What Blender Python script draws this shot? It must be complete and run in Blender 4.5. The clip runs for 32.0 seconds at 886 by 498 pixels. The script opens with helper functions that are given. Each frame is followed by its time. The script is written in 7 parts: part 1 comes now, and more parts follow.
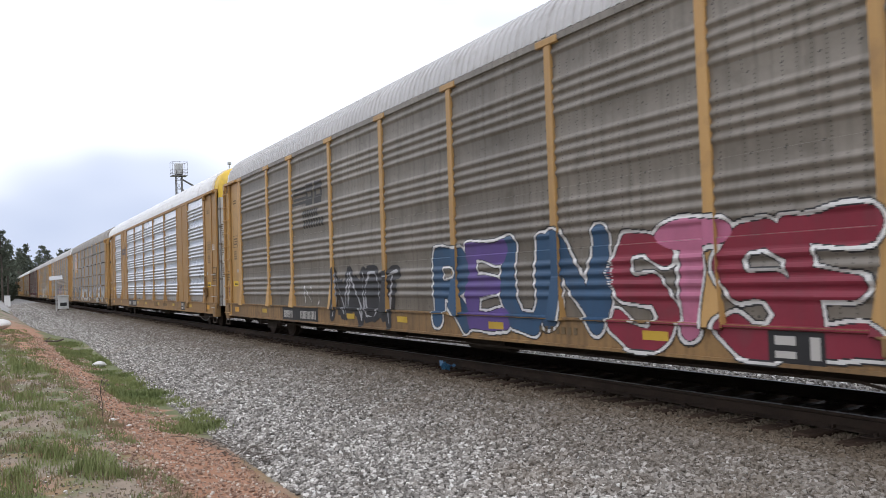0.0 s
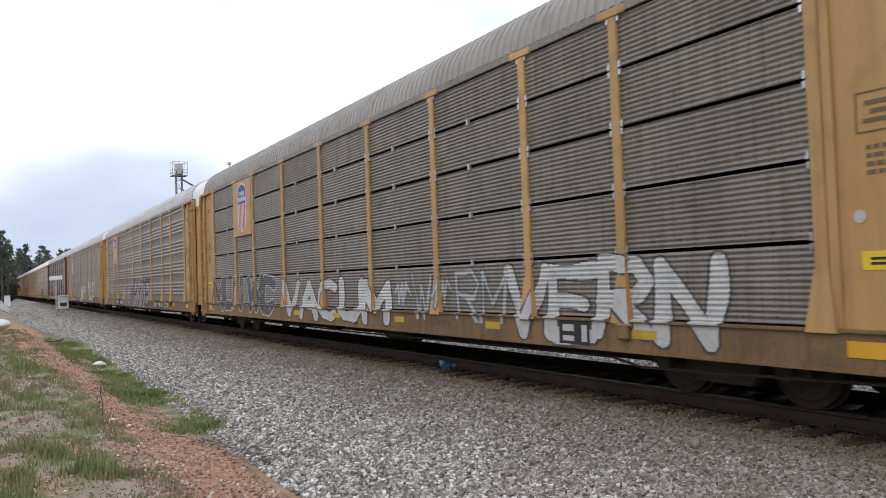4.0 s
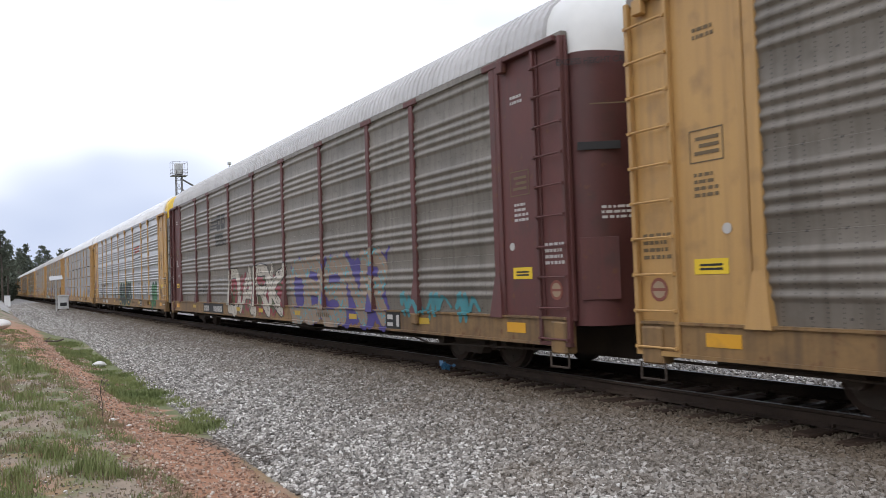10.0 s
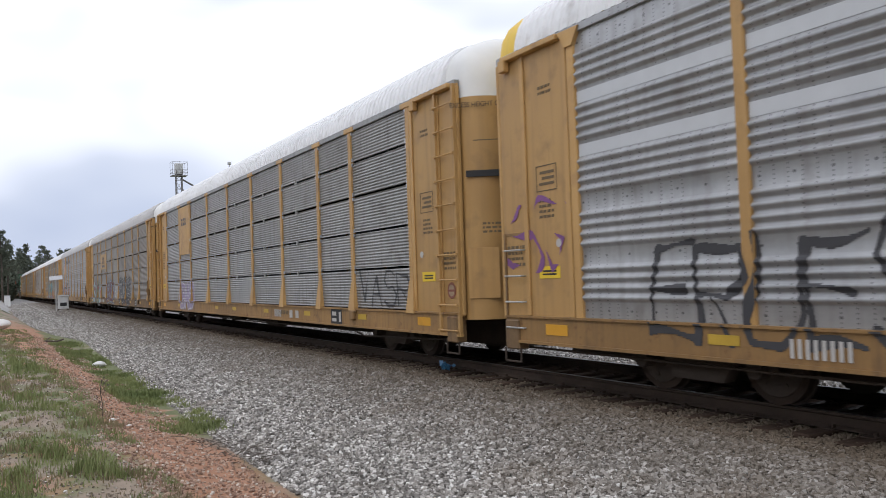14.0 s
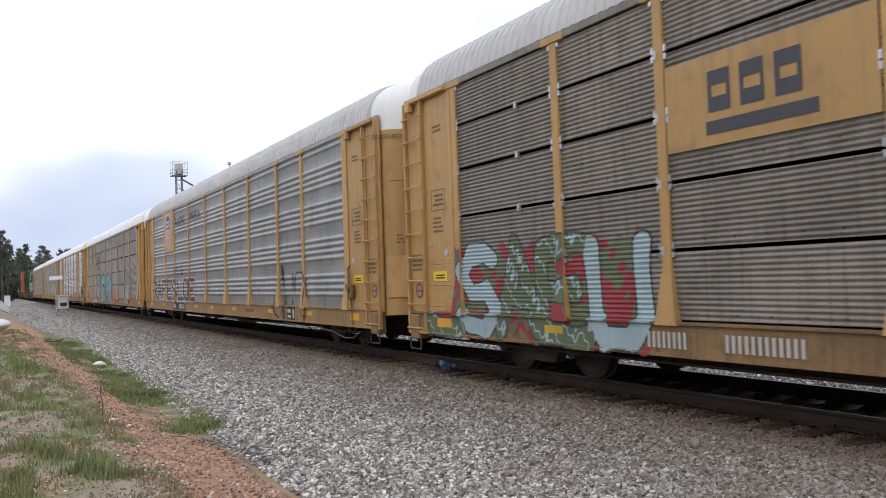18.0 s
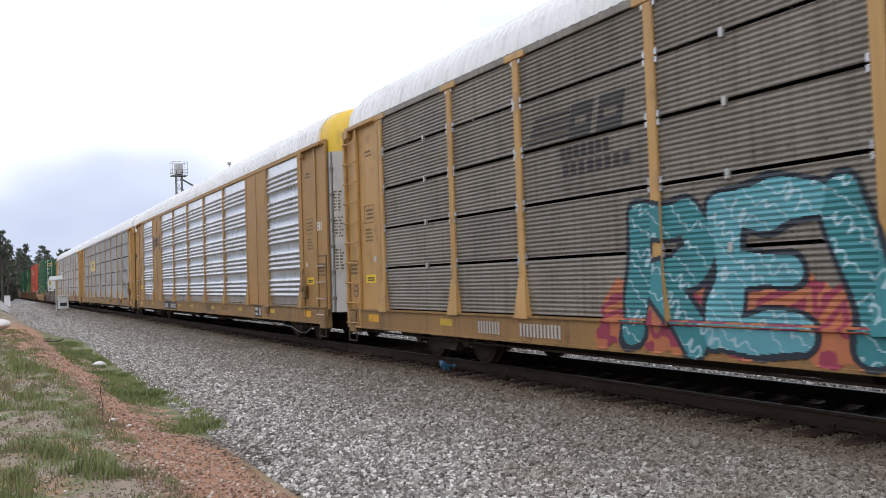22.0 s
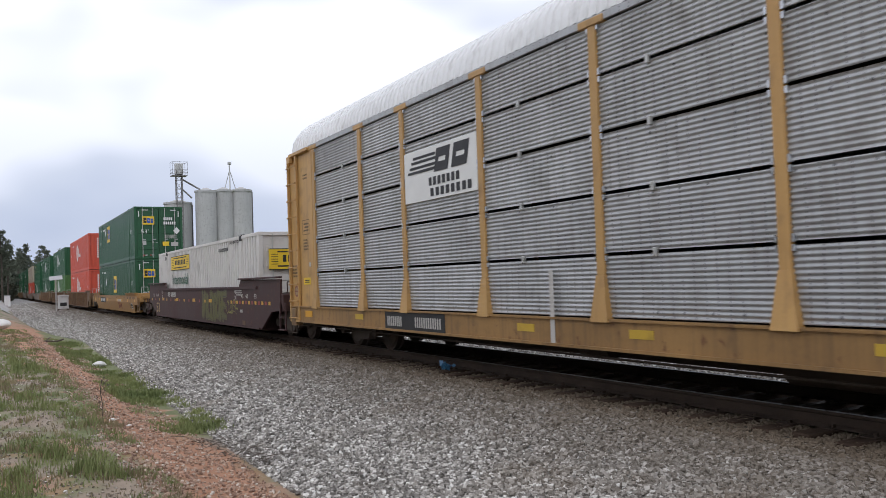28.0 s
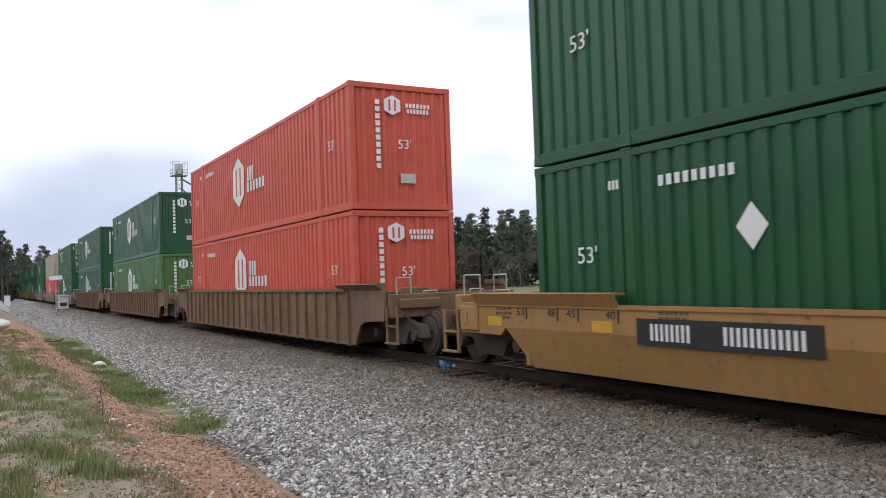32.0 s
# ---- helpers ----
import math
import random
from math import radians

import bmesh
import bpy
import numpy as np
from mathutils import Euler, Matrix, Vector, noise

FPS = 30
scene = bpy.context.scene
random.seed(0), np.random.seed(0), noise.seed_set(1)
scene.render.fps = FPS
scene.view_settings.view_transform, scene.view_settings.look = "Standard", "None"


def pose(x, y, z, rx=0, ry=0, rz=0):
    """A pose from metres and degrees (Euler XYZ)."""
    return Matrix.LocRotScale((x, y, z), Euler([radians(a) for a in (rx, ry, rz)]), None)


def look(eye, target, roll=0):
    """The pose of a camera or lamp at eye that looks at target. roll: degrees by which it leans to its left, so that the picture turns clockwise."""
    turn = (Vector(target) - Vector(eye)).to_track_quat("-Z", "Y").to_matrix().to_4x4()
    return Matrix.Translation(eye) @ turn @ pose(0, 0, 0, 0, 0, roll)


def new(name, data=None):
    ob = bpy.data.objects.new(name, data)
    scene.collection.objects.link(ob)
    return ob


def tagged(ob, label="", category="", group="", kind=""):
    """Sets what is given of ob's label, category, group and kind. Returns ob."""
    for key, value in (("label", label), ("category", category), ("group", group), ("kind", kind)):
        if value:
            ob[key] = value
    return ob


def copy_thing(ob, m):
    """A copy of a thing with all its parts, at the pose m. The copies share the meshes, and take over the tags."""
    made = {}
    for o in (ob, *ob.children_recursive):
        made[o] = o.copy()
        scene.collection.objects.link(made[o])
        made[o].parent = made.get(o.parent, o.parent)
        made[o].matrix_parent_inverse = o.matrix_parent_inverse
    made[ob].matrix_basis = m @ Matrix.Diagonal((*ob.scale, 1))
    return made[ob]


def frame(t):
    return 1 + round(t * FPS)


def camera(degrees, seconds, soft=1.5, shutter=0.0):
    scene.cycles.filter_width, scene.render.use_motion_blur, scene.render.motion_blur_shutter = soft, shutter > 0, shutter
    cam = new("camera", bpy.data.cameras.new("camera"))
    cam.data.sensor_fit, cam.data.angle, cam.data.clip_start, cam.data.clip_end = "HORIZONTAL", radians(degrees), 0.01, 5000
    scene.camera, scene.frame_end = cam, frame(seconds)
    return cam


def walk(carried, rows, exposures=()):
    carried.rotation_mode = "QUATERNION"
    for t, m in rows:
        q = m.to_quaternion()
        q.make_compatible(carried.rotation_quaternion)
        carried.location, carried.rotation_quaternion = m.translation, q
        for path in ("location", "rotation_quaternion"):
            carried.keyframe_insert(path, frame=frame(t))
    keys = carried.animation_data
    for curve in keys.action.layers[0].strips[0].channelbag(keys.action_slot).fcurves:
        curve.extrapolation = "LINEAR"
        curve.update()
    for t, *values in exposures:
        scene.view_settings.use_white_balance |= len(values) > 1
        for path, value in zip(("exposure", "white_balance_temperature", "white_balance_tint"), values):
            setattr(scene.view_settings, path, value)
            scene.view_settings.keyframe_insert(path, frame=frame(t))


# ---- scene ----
cam = camera(57.28, 32.0, soft=0.48, shutter=0.08)
EYE = (0.0, 0.0, 1.70)
YAW, PITCH_UP, ROLL = 0.51295, 0.03484, -1.95
AIM = (math.sin(YAW) * math.cos(PITCH_UP), math.cos(YAW) * math.cos(PITCH_UP), EYE[2] + math.sin(PITCH_UP))
walk(cam, [(0.0, look(EYE, AIM, ROLL)), (32.0, look(EYE, AIM, ROLL))],
     exposures=[(0.0, 0.0), (0.9, 0.0), (1.6, -0.12), (3.3, -0.12), (4.4, 0.0), (11.6, 0.0), (12.8, -0.14), (14.2, -0.16), (15.6, 0.0), (21.8, 0.0), (23.0, -0.18), (24.0, -0.25), (25.4, -0.25), (28.0, -0.24), (28.6, -0.34), (29.3, -0.46), (30.4, -0.44), (31.0, -0.22), (32.0, -0.1)])

# ---------------------------------------------------------------- light
SUN_EL, SUN_AZ = radians(52), radians(231)


def make_world():
    w = bpy.data.worlds.new("overcast_sky")
    scene.world = w
    w.use_nodes = True
    t = w.node_tree
    t.nodes.clear()
    out = t.nodes.new("ShaderNodeOutputWorld")
    bg = t.nodes.new("ShaderNodeBackground")
    sky = t.nodes.new("ShaderNodeTexSky")
    sky.sky_type, sky.sun_disc = "NISHITA", False
    sky.sun_elevation, sky.sun_rotation = SUN_EL, SUN_AZ
    dim = t.nodes.new("ShaderNodeVectorMath")
    dim.operation = "SCALE"
    dim.inputs["Scale"].default_value = 0.10
    t.links.new(sky.outputs[0], dim.inputs[0])
    co = t.nodes.new("ShaderNodeTexCoord")
    mp = t.nodes.new("ShaderNodeMapping")
    mp.inputs["Scale"].default_value = (1.0, 1.0, 2.1)
    t.links.new(co.outputs["Generated"], mp.inputs[0])
    nz = t.nodes.new("ShaderNodeTexNoise")
    nz.inputs["Scale"].default_value, nz.inputs["Detail"].default_value = 1.9, 3.0
    nz.inputs["Roughness"].default_value = 0.52
    t.links.new(mp.outputs[0], nz.inputs["Vector"])
    rp = t.nodes.new("ShaderNodeValToRGB")
    e = rp.color_ramp.elements
    e[0].position, e[0].color = 0.36, (0.72, 0.80, 1.02, 1)
    e[1].position, e[1].color = 0.53, (1.50, 1.53, 1.68, 1)
    m = rp.color_ramp.elements.new(0.45)
    m.color = (1.02, 1.08, 1.24, 1)
    t.links.new(nz.outputs[0], rp.inputs[0])
    mix = t.nodes.new("ShaderNodeMix")
    mix.data_type = "RGBA"
    mix.inputs[0].default_value = 0.88
    t.links.new(dim.outputs[0], mix.inputs[6])
    t.links.new(rp.outputs[0], mix.inputs[7])
    # bluish haze towards the horizon
    up = t.nodes.new("ShaderNodeSeparateXYZ")
    t.links.new(co.outputs["Generated"], up.inputs[0])
    low = t.nodes.new("ShaderNodeMapRange")
    low.inputs[1].default_value, low.inputs[2].default_value = 0.27, 0.03
    low.inputs[3].default_value, low.inputs[4].default_value = 0.0, 0.68
    t.links.new(up.outputs[2], low.inputs[0])
    haze = t.nodes.new("ShaderNodeMix")
    haze.data_type = "RGBA"
    haze.inputs[7].default_value = (0.52, 0.61, 0.84, 1)
    t.links.new(low.outputs[0], haze.inputs[0])
    t.links.new(mix.outputs[2], haze.inputs[6])
    t.links.new(haze.outputs[2], bg.inputs[0])
    bg.inputs[1].default_value = 1.0
    t.links.new(bg.outputs[0], out.inputs[0])


make_world()
sun_data = bpy.data.lights.new("sun", "SUN")
sun_data.energy, sun_data.angle, sun_data.color = 0.7, radians(30), (1.0, 0.97, 0.92)
sun = new("sun", sun_data)
sun.matrix_world = look((0, 0, 60), (-60 * math.cos(SUN_EL) * math.sin(SUN_AZ), -60 * math.cos(SUN_EL) * math.cos(SUN_AZ), 60 - 60 * math.sin(SUN_EL)))

# ---------------------------------------------------------------- materials
MATS = {}


def nodes_of(name):
    m = bpy.data.materials.new(name)
    m.use_nodes = True
    t = m.node_tree
    return m, t, t.nodes["Principled BSDF"]


def nd(t, kind, **inputs):
    n = t.nodes.new("ShaderNode" + kind)
    for k, v in inputs.items():
        n.inputs[k.replace("_", " ")].default_value = v
    return n


def math_node(t, op, a, b=None, clamp=False):
    n = t.nodes.new("ShaderNodeMath")
    n.operation, n.use_clamp = op, clamp
    for i, x in enumerate((a, b)):
        if x is None:
            continue
        if isinstance(x, (int, float)):
            n.inputs[i].default_value = x
        else:
            t.links.new(x, n.inputs[i])
    return n.outputs[0]


def mix_color(t, fac, a, b, blend="MIX"):
    n = t.nodes.new("ShaderNodeMix")
    n.data_type, n.blend_type = "RGBA", blend
    for i, x in ((0, fac), (6, a), (7, b)):
        if isinstance(x, (int, float)):
            n.inputs[i].default_value = x
        elif isinstance(x, tuple):
            n.inputs[i].default_value = (*x, 1)
        else:
            t.links.new(x, n.inputs[i])
    return n.outputs[2]


def ramp(t, src, p0, p1):
    n = t.nodes.new("ShaderNodeMapRange")
    n.inputs[1].default_value, n.inputs[2].default_value = p0, p1
    t.links.new(src, n.inputs[0])
    return n.outputs[0]


def noise_at(t, vec, scale, detail=4.0, stretch=None, offset=None):
    if stretch or offset is not None:
        mp = t.nodes.new("ShaderNodeMapping")
        if stretch:
            mp.inputs["Scale"].default_value = stretch
        t.links.new(vec, mp.inputs[0])
        if offset is not None:
            cb = t.nodes.new("ShaderNodeCombineXYZ")
            for i in range(3):
                t.links.new(offset, cb.inputs[i])
            t.links.new(cb.outputs[0], mp.inputs["Location"])
        vec = mp.outputs[0]
    n = t.nodes.new("ShaderNodeTexNoise")
    n.inputs["Scale"].default_value, n.inputs["Detail"].default_value = scale, detail
    t.links.new(vec, n.inputs["Vector"])
    return n.outputs[0]


def surface(name, c1, c2, rough=0.6, metal=0.0, grain=30.0, patch=1.2, bump=0.15, streak=0.0, dirt=None, rust=0.0, vary=0.0, holes=None, spec=0.5):
    """Paint or sheet metal: two noise scales, rain streaks, dirt patches, rust spots, a little bump."""
    if name in MATS:
        return MATS[name]
    m, t, b = nodes_of(name)
    co = nd(t, "TexCoord").outputs["Object"]
    info = t.nodes.new("ShaderNodeObjectInfo")
    off = math_node(t, "MULTIPLY", info.outputs["Random"], 37.0)
    big = noise_at(t, co, patch, 5.0, offset=off)
    fine = noise_at(t, co, grain, 3.0)
    f = math_node(t, "ADD", math_node(t, "MULTIPLY", ramp(t, big, 0.3, 0.7), 0.65), math_node(t, "MULTIPLY", fine, 0.35))
    col = mix_color(t, f, c1, c2)
    if vary:
        v = math_node(t, "ADD", math_node(t, "MULTIPLY", info.outputs["Random"], vary), 1 - vary / 2)
        cb = t.nodes.new("ShaderNodeCombineXYZ")
        for i in range(3):
            t.links.new(v, cb.inputs[i])
        col = mix_color(t, 1.0, col, cb.outputs[0], "MULTIPLY")
    if streak:
        s = noise_at(t, co, 1.0, 6.0, stretch=(3.0, 9.0, 0.45), offset=off)
        col = mix_color(t, math_node(t, "MULTIPLY", ramp(t, s, 0.48, 0.75), streak), col, dirt or (0.06, 0.05, 0.045))
    if dirt:
        d = noise_at(t, co, 2.7, 6.0, offset=off)
        col = mix_color(t, math_node(t, "MULTIPLY", ramp(t, d, 0.55, 0.8), 0.7), col, dirt)
    if rust:
        r = noise_at(t, co, 7.0, 6.0, offset=off)
        col = mix_color(t, math_node(t, "MULTIPLY", ramp(t, r, 0.66 - 0.1 * rust, 0.74), 0.85), col, (0.13, 0.055, 0.025))
    if holes:
        sep = t.nodes.new("ShaderNodeSeparateXYZ")
        t.links.new(co, sep.inputs[0])
        hits = None
        for py, pz, z0, r in ((0.42, holes[1], holes[0], 0.016), (0.165, 0.046, 0.0, 0.0085)):
            dy = math_node(t, "SUBTRACT", math_node(t, "PINGPONG", sep.outputs[1], py / 2), 0.0)
            dz = math_node(t, "SUBTRACT", math_node(t, "PINGPONG", math_node(t, "SUBTRACT", sep.outputs[2], z0), pz / 2), 0.0)
            d2 = math_node(t, "SQRT", math_node(t, "ADD", math_node(t, "MULTIPLY", dy, dy), math_node(t, "MULTIPLY", dz, dz)))
            h = math_node(t, "LESS_THAN", d2, r)
            if r < 0.01:
                gate = noise_at(t, co, 1.6, 2.0, stretch=(1, 1.0, 0.5), offset=off)
                h = math_node(t, "MULTIPLY", h, math_node(t, "GREATER_THAN", gate, 0.46))
            hits = h if hits is None else math_node(t, "MAXIMUM", hits, h)
        col = mix_color(t, math_node(t, "MULTIPLY", hits, 0.75), col, (0.03, 0.03, 0.03))
    t.links.new(col, b.inputs["Base Color"])
    b.inputs["Metallic"].default_value = metal
    b.inputs["Specular IOR Level"].default_value = spec
    rr = math_node(t, "ADD", math_node(t, "MULTIPLY", big, 0.25), rough - 0.12)
    t.links.new(rr, b.inputs["Roughness"])
    if bump:
        bp = nd(t, "Bump", Strength=bump, Distance=0.01)
        t.links.new(math_node(t, "ADD", fine, big), bp.inputs["Height"])
        t.links.new(bp.outputs[0], b.inputs["Normal"])
    MATS[name] = m
    return m


def plain(name, c, rough=0.5, metal=0.0):
    """Paint lettering and small fittings, with a slight wear."""
    return surface(name, tuple(x * 0.88 for x in c), c, rough, metal, grain=60, patch=3.0, bump=0.05)


YELLOW = surface("yellow_paint", (0.41, 0.234, 0.081), (0.53, 0.322, 0.117), 0.5, grain=40, patch=0.7, streak=0.35, dirt=(0.22, 0.13, 0.062), vary=0.2)
OCHRE = surface("ochre_paint", (0.31, 0.17, 0.056), (0.39, 0.225, 0.076), 0.55, grain=40, patch=0.7, streak=0.2, dirt=(0.25, 0.14, 0.055), vary=0.12)
MAROON = surface("maroon_paint", (0.085, 0.028, 0.026), (0.13, 0.045, 0.040), 0.6, grain=25, streak=0.3, dirt=(0.05, 0.035, 0.03), rust=0.3, vary=0.2)
DARKSTEEL = surface("dark_grimy_steel", (0.034, 0.026, 0.021), (0.075, 0.056, 0.043), 0.8, 0.0, grain=18, patch=2.0, bump=0.3, spec=0.3)
TRUCKSTEEL = surface("dusty_truck_steel", (0.050, 0.039, 0.032), (0.105, 0.084, 0.069), 0.85, 0.0, grain=18, patch=2.0, bump=0.3, spec=0.3)
ROD = plain("galvanised_rod", (0.50, 0.50, 0.48), 0.4, 0.5)
BLACK = plain("black_paint", (0.02, 0.02, 0.021), 0.6)
DOORWHITE = surface("dull_white_door", (0.47, 0.46, 0.43), (0.58, 0.57, 0.54), 0.5, grain=25, patch=0.8, streak=0.35, dirt=(0.32, 0.30, 0.27))
WHITE = plain("white_paint", (0.78, 0.78, 0.76), 0.5)
SHEET_DARK = surface("weathered_dark_sheet", (0.148, 0.130, 0.108), (0.265, 0.237, 0.201), 0.45, 0.3, grain=14, patch=0.9, streak=0.55, dirt=(0.10, 0.085, 0.065), vary=0.22, holes=(2.03, 0.845))
SHEET_MID = surface("weathered_grey_sheet", (0.21, 0.21, 0.208), (0.36, 0.36, 0.352), 0.42, 0.4, grain=14, patch=0.9, streak=0.45, dirt=(0.13, 0.12, 0.10), vary=0.18, holes=(2.03, 0.845))
SHEET_SILVER = surface("galvanised_sheet", (0.46, 0.48, 0.51), (0.67, 0.69, 0.72), 0.30, 0.85, grain=16, patch=1.4, streak=0.3, dirt=(0.33, 0.32, 0.31), vary=0.12, holes=(1.20, 0.712))
SHEET_DULL = surface("dulled_galvanised_sheet", (0.30, 0.305, 0.31), (0.48, 0.485, 0.49), 0.40, 0.5, grain=16, patch=1.1, streak=0.45, dirt=(0.22, 0.21, 0.195), vary=0.14, holes=(1.20, 0.712))
ROOFING = surface("pale_roof_sheet", (0.43, 0.422, 0.418), (0.58, 0.568, 0.56), 0.5, 0.1, grain=10, patch=0.6, streak=0.25, dirt=(0.33, 0.31, 0.29))
ROOFWHITE = surface("white_roof_sheet", (0.72, 0.725, 0.73), (0.85, 0.855, 0.86), 0.45, 0.0, grain=10, patch=0.6, streak=0.15, dirt=(0.45, 0.44, 0.43))
ROOFBROWN = surface("dusty_roof_sheet", (0.27, 0.25, 0.23), (0.38, 0.36, 0.33), 0.6, 0.1, grain=10, patch=0.6, streak=0.35, dirt=(0.20, 0.17, 0.14))
GRIMY = surface("grimy_yellow_paint", (0.11, 0.068, 0.036), (0.34, 0.20, 0.075), 0.65, grain=18, patch=0.55, streak=0.6, dirt=(0.06, 0.042, 0.03), rust=0.5, vary=0.2)
SOILED = surface("soiled_yellow_paint", (0.21, 0.119, 0.044), (0.38, 0.216, 0.075), 0.6, grain=18, patch=0.5, streak=0.5, dirt=(0.10, 0.062, 0.035), rust=0.3, vary=0.2)
BRIGHT = surface("fresh_yellow_paint", (0.68, 0.44, 0.035), (0.80, 0.54, 0.05), 0.45, grain=25, streak=0.2, dirt=(0.35, 0.24, 0.08))
RAILSTEEL = surface("rail_steel", (0.034, 0.024, 0.018), (0.072, 0.050, 0.038), 0.85, 0.0, grain=30, patch=3.0, spec=0.25)
RAILHEAD = surface("polished_rail_head", (0.12, 0.11, 0.10), (0.22, 0.21, 0.20), 0.4, 0.9, grain=30, patch=3.0, bump=0.02)
TIMBER = surface("creosoted_timber", (0.032, 0.021, 0.015), (0.074, 0.049, 0.036), 0.9, grain=22, patch=4.0, bump=0.6, vary=0.4, spec=0.15)


# ---------------------------------------------------------------- mesh helpers
class Geo:
    """Collects vertices and faces for one mesh."""

    def __init__(self):
        self.v, self.f, self.mi = [], [], []

    def add(self, verts, faces, mi=0):
        o = len(self.v)
        self.v += [tuple(p) for p in verts]
        self.f += [tuple(i + o for i in q) for q in faces]
        self.mi += [mi] * len(faces)
        return self

    def box(self, x0, x1, y0, y1, z0, z1, c=0.0, mi=0):
        """A box with its edges cut by c."""
        if c <= 0:
            v = [(x, y, z) for x in (x0, x1) for y in (y0, y1) for z in (z0, z1)]
            return self.add(v, [(0, 1, 3, 2), (4, 6, 7, 5), (0, 4, 5, 1), (2, 3, 7, 6), (0, 2, 6, 4), (1, 5, 7, 3)], mi)
        v, idx = [], {}
        for i, x in enumerate((x0, x1)):
            for j, y in enumerate((y0, y1)):
                for k, z in enumerate((z0, z1)):
                    sx, sy, sz = (1, -1)[i] * c, (1, -1)[j] * c, (1, -1)[k] * c
                    for a, p in enumerate(((x, y + sy, z + sz), (x + sx, y, z + sz), (x + sx, y + sy, z))):
                        idx[i, j, k, a] = len(v)
                        v.append(p)
        f = []
        for i in (0, 1):
            q = [idx[i, 0, 0, 0], idx[i, 0, 1, 0], idx[i, 1, 1, 0], idx[i, 1, 0, 0]]
            f.append(q if i == 0 else q[::-1])
            q = [idx[0, i, 0, 1], idx[1, i, 0, 1], idx[1, i, 1, 1], idx[0, i, 1, 1]]
            f.append(q if i == 0 else q[::-1])
            q = [idx[0, 0, i, 2], idx[0, 1, i, 2], idx[1, 1, i, 2], idx[1, 0, i, 2]]
            f.append(q if i == 0 else q[::-1])
        for j in (0, 1):
            for k in (0, 1):
                f.append((idx[0, j, k, 1], idx[1, j, k, 1], idx[1, j, k, 2], idx[0, j, k, 2]))
                f.append((idx[j, 0, k, 0], idx[j, 1, k, 0], idx[j, 1, k, 2], idx[j, 0, k, 2]))
                f.append((idx[j, k, 0, 0], idx[j, k, 1, 0], idx[j, k, 1, 1], idx[j, k, 0, 1]))
        for i in (0, 1):
            for j in (0, 1):
                for k in (0, 1):
                    f.append(tuple(idx[i, j, k, a] for a in range(3)))
        return self.add(v, f, mi)

    def tube(self, p, q, r, n=8, r2=None, mi=0, caps=True):
        p, q = Vector(p), Vector(q)
        d = (q - p).normalized()
        a = d.orthogonal().normalized()
        b = d.cross(a)
        r2 = r if r2 is None else r2
        v = [p + (a * math.cos(2 * math.pi * i / n) + b * math.sin(2 * math.pi * i / n)) * r for i in range(n)]
        v += [q + (a * math.cos(2 * math.pi * i / n) + b * math.sin(2 * math.pi * i / n)) * r2 for i in range(n)]
        f = [(i, (i + 1) % n, n + (i + 1) % n, n + i) for i in range(n)]
        if caps:
            f += [tuple(range(n))[::-1], tuple(range(n, 2 * n))]
        return self.add(v, f, mi)

    def path(self, pts, r, n=6, mi=0):
        for a, b in zip(pts, pts[1:]):
            self.tube(a, b, r, n, mi=mi)
        return self

    def prism(self, pts, axis, a, b, mi=0):
        """A closed outline of (u, w) swept from a to b along an axis: x takes (y, z), y takes (x, z), z takes (x, y)."""
        n = len(pts)

        def at(u, w, s):
            return (s, u, w) if axis == "x" else (u, s, w) if axis == "y" else (u, w, s)
        v = [at(u, w, a) for u, w in pts] + [at(u, w, b) for u, w in pts]
        f = [(i, (i + 1) % n, n + (i + 1) % n, n + i) for i in range(n)]
        f += [tuple(range(n))[::-1], tuple(range(n, 2 * n))]
        return self.add(v, f, mi)

    def sheet(self, rows, mi=0):
        """Rows of points of equal length, joined into a surface."""
        n = len(rows[0])
        v = [p for r in rows for p in r]
        f = [(i * n + j, i * n + j + 1, (i + 1) * n + j + 1, (i + 1) * n + j) for i in range(len(rows) - 1) for j in range(n - 1)]
        return self.add(v, f, mi)

    def mesh(self, name, mats, smooth=0.0):
        me = bpy.data.meshes.new(name)
        me.from_pydata(self.v, [], self.f)
        for m in (mats if isinstance(mats, (list, tuple)) else [mats]):
            me.materials.append(m)
        if any(self.mi):
            me.polygons.foreach_set("material_index", self.mi)
        bm = bmesh.new()
        bm.from_mesh(me)
        bmesh.ops.recalc_face_normals(bm, faces=bm.faces)
        if smooth:
            for e in bm.edges:
                e.smooth = not (len(e.link_faces) == 2 and e.calc_face_angle() > radians(smooth))
            for f in bm.faces:
                f.smooth = True
        bm.to_mesh(me)
        bm.free()
        return me


CACHE = {}


def cached(key, build, mats, smooth=0.0):
    """Alike parts share one mesh."""
    k = (key, tuple(m.name for m in mats) if isinstance(mats, (list, tuple)) else mats.name)
    if k not in CACHE:
        CACHE[k] = build().mesh(key if isinstance(key, str) else str(key[0]), mats, smooth)
    return CACHE[k]


def part(name, me, parent, at=(0, 0, 0), label="", flip=False):
    """A mesh as one part of a thing, at a place in the thing's space; flip turns it half round the upright."""
    ob = new(name, me)
    ob.parent = parent
    ob.location = at
    if flip:
        ob.rotation_euler = (0, 0, math.pi)
    if label:
        ob["label"] = label
    return ob


def thing(name, label, category, group="", at=(0, 0, 0), kind=""):
    return tagged_at(new(name), label, category, group, at, kind)


def tagged_at(ob, label, category, group, at, kind):
    ob.location = at
    return tagged(ob, label, category, group, kind)


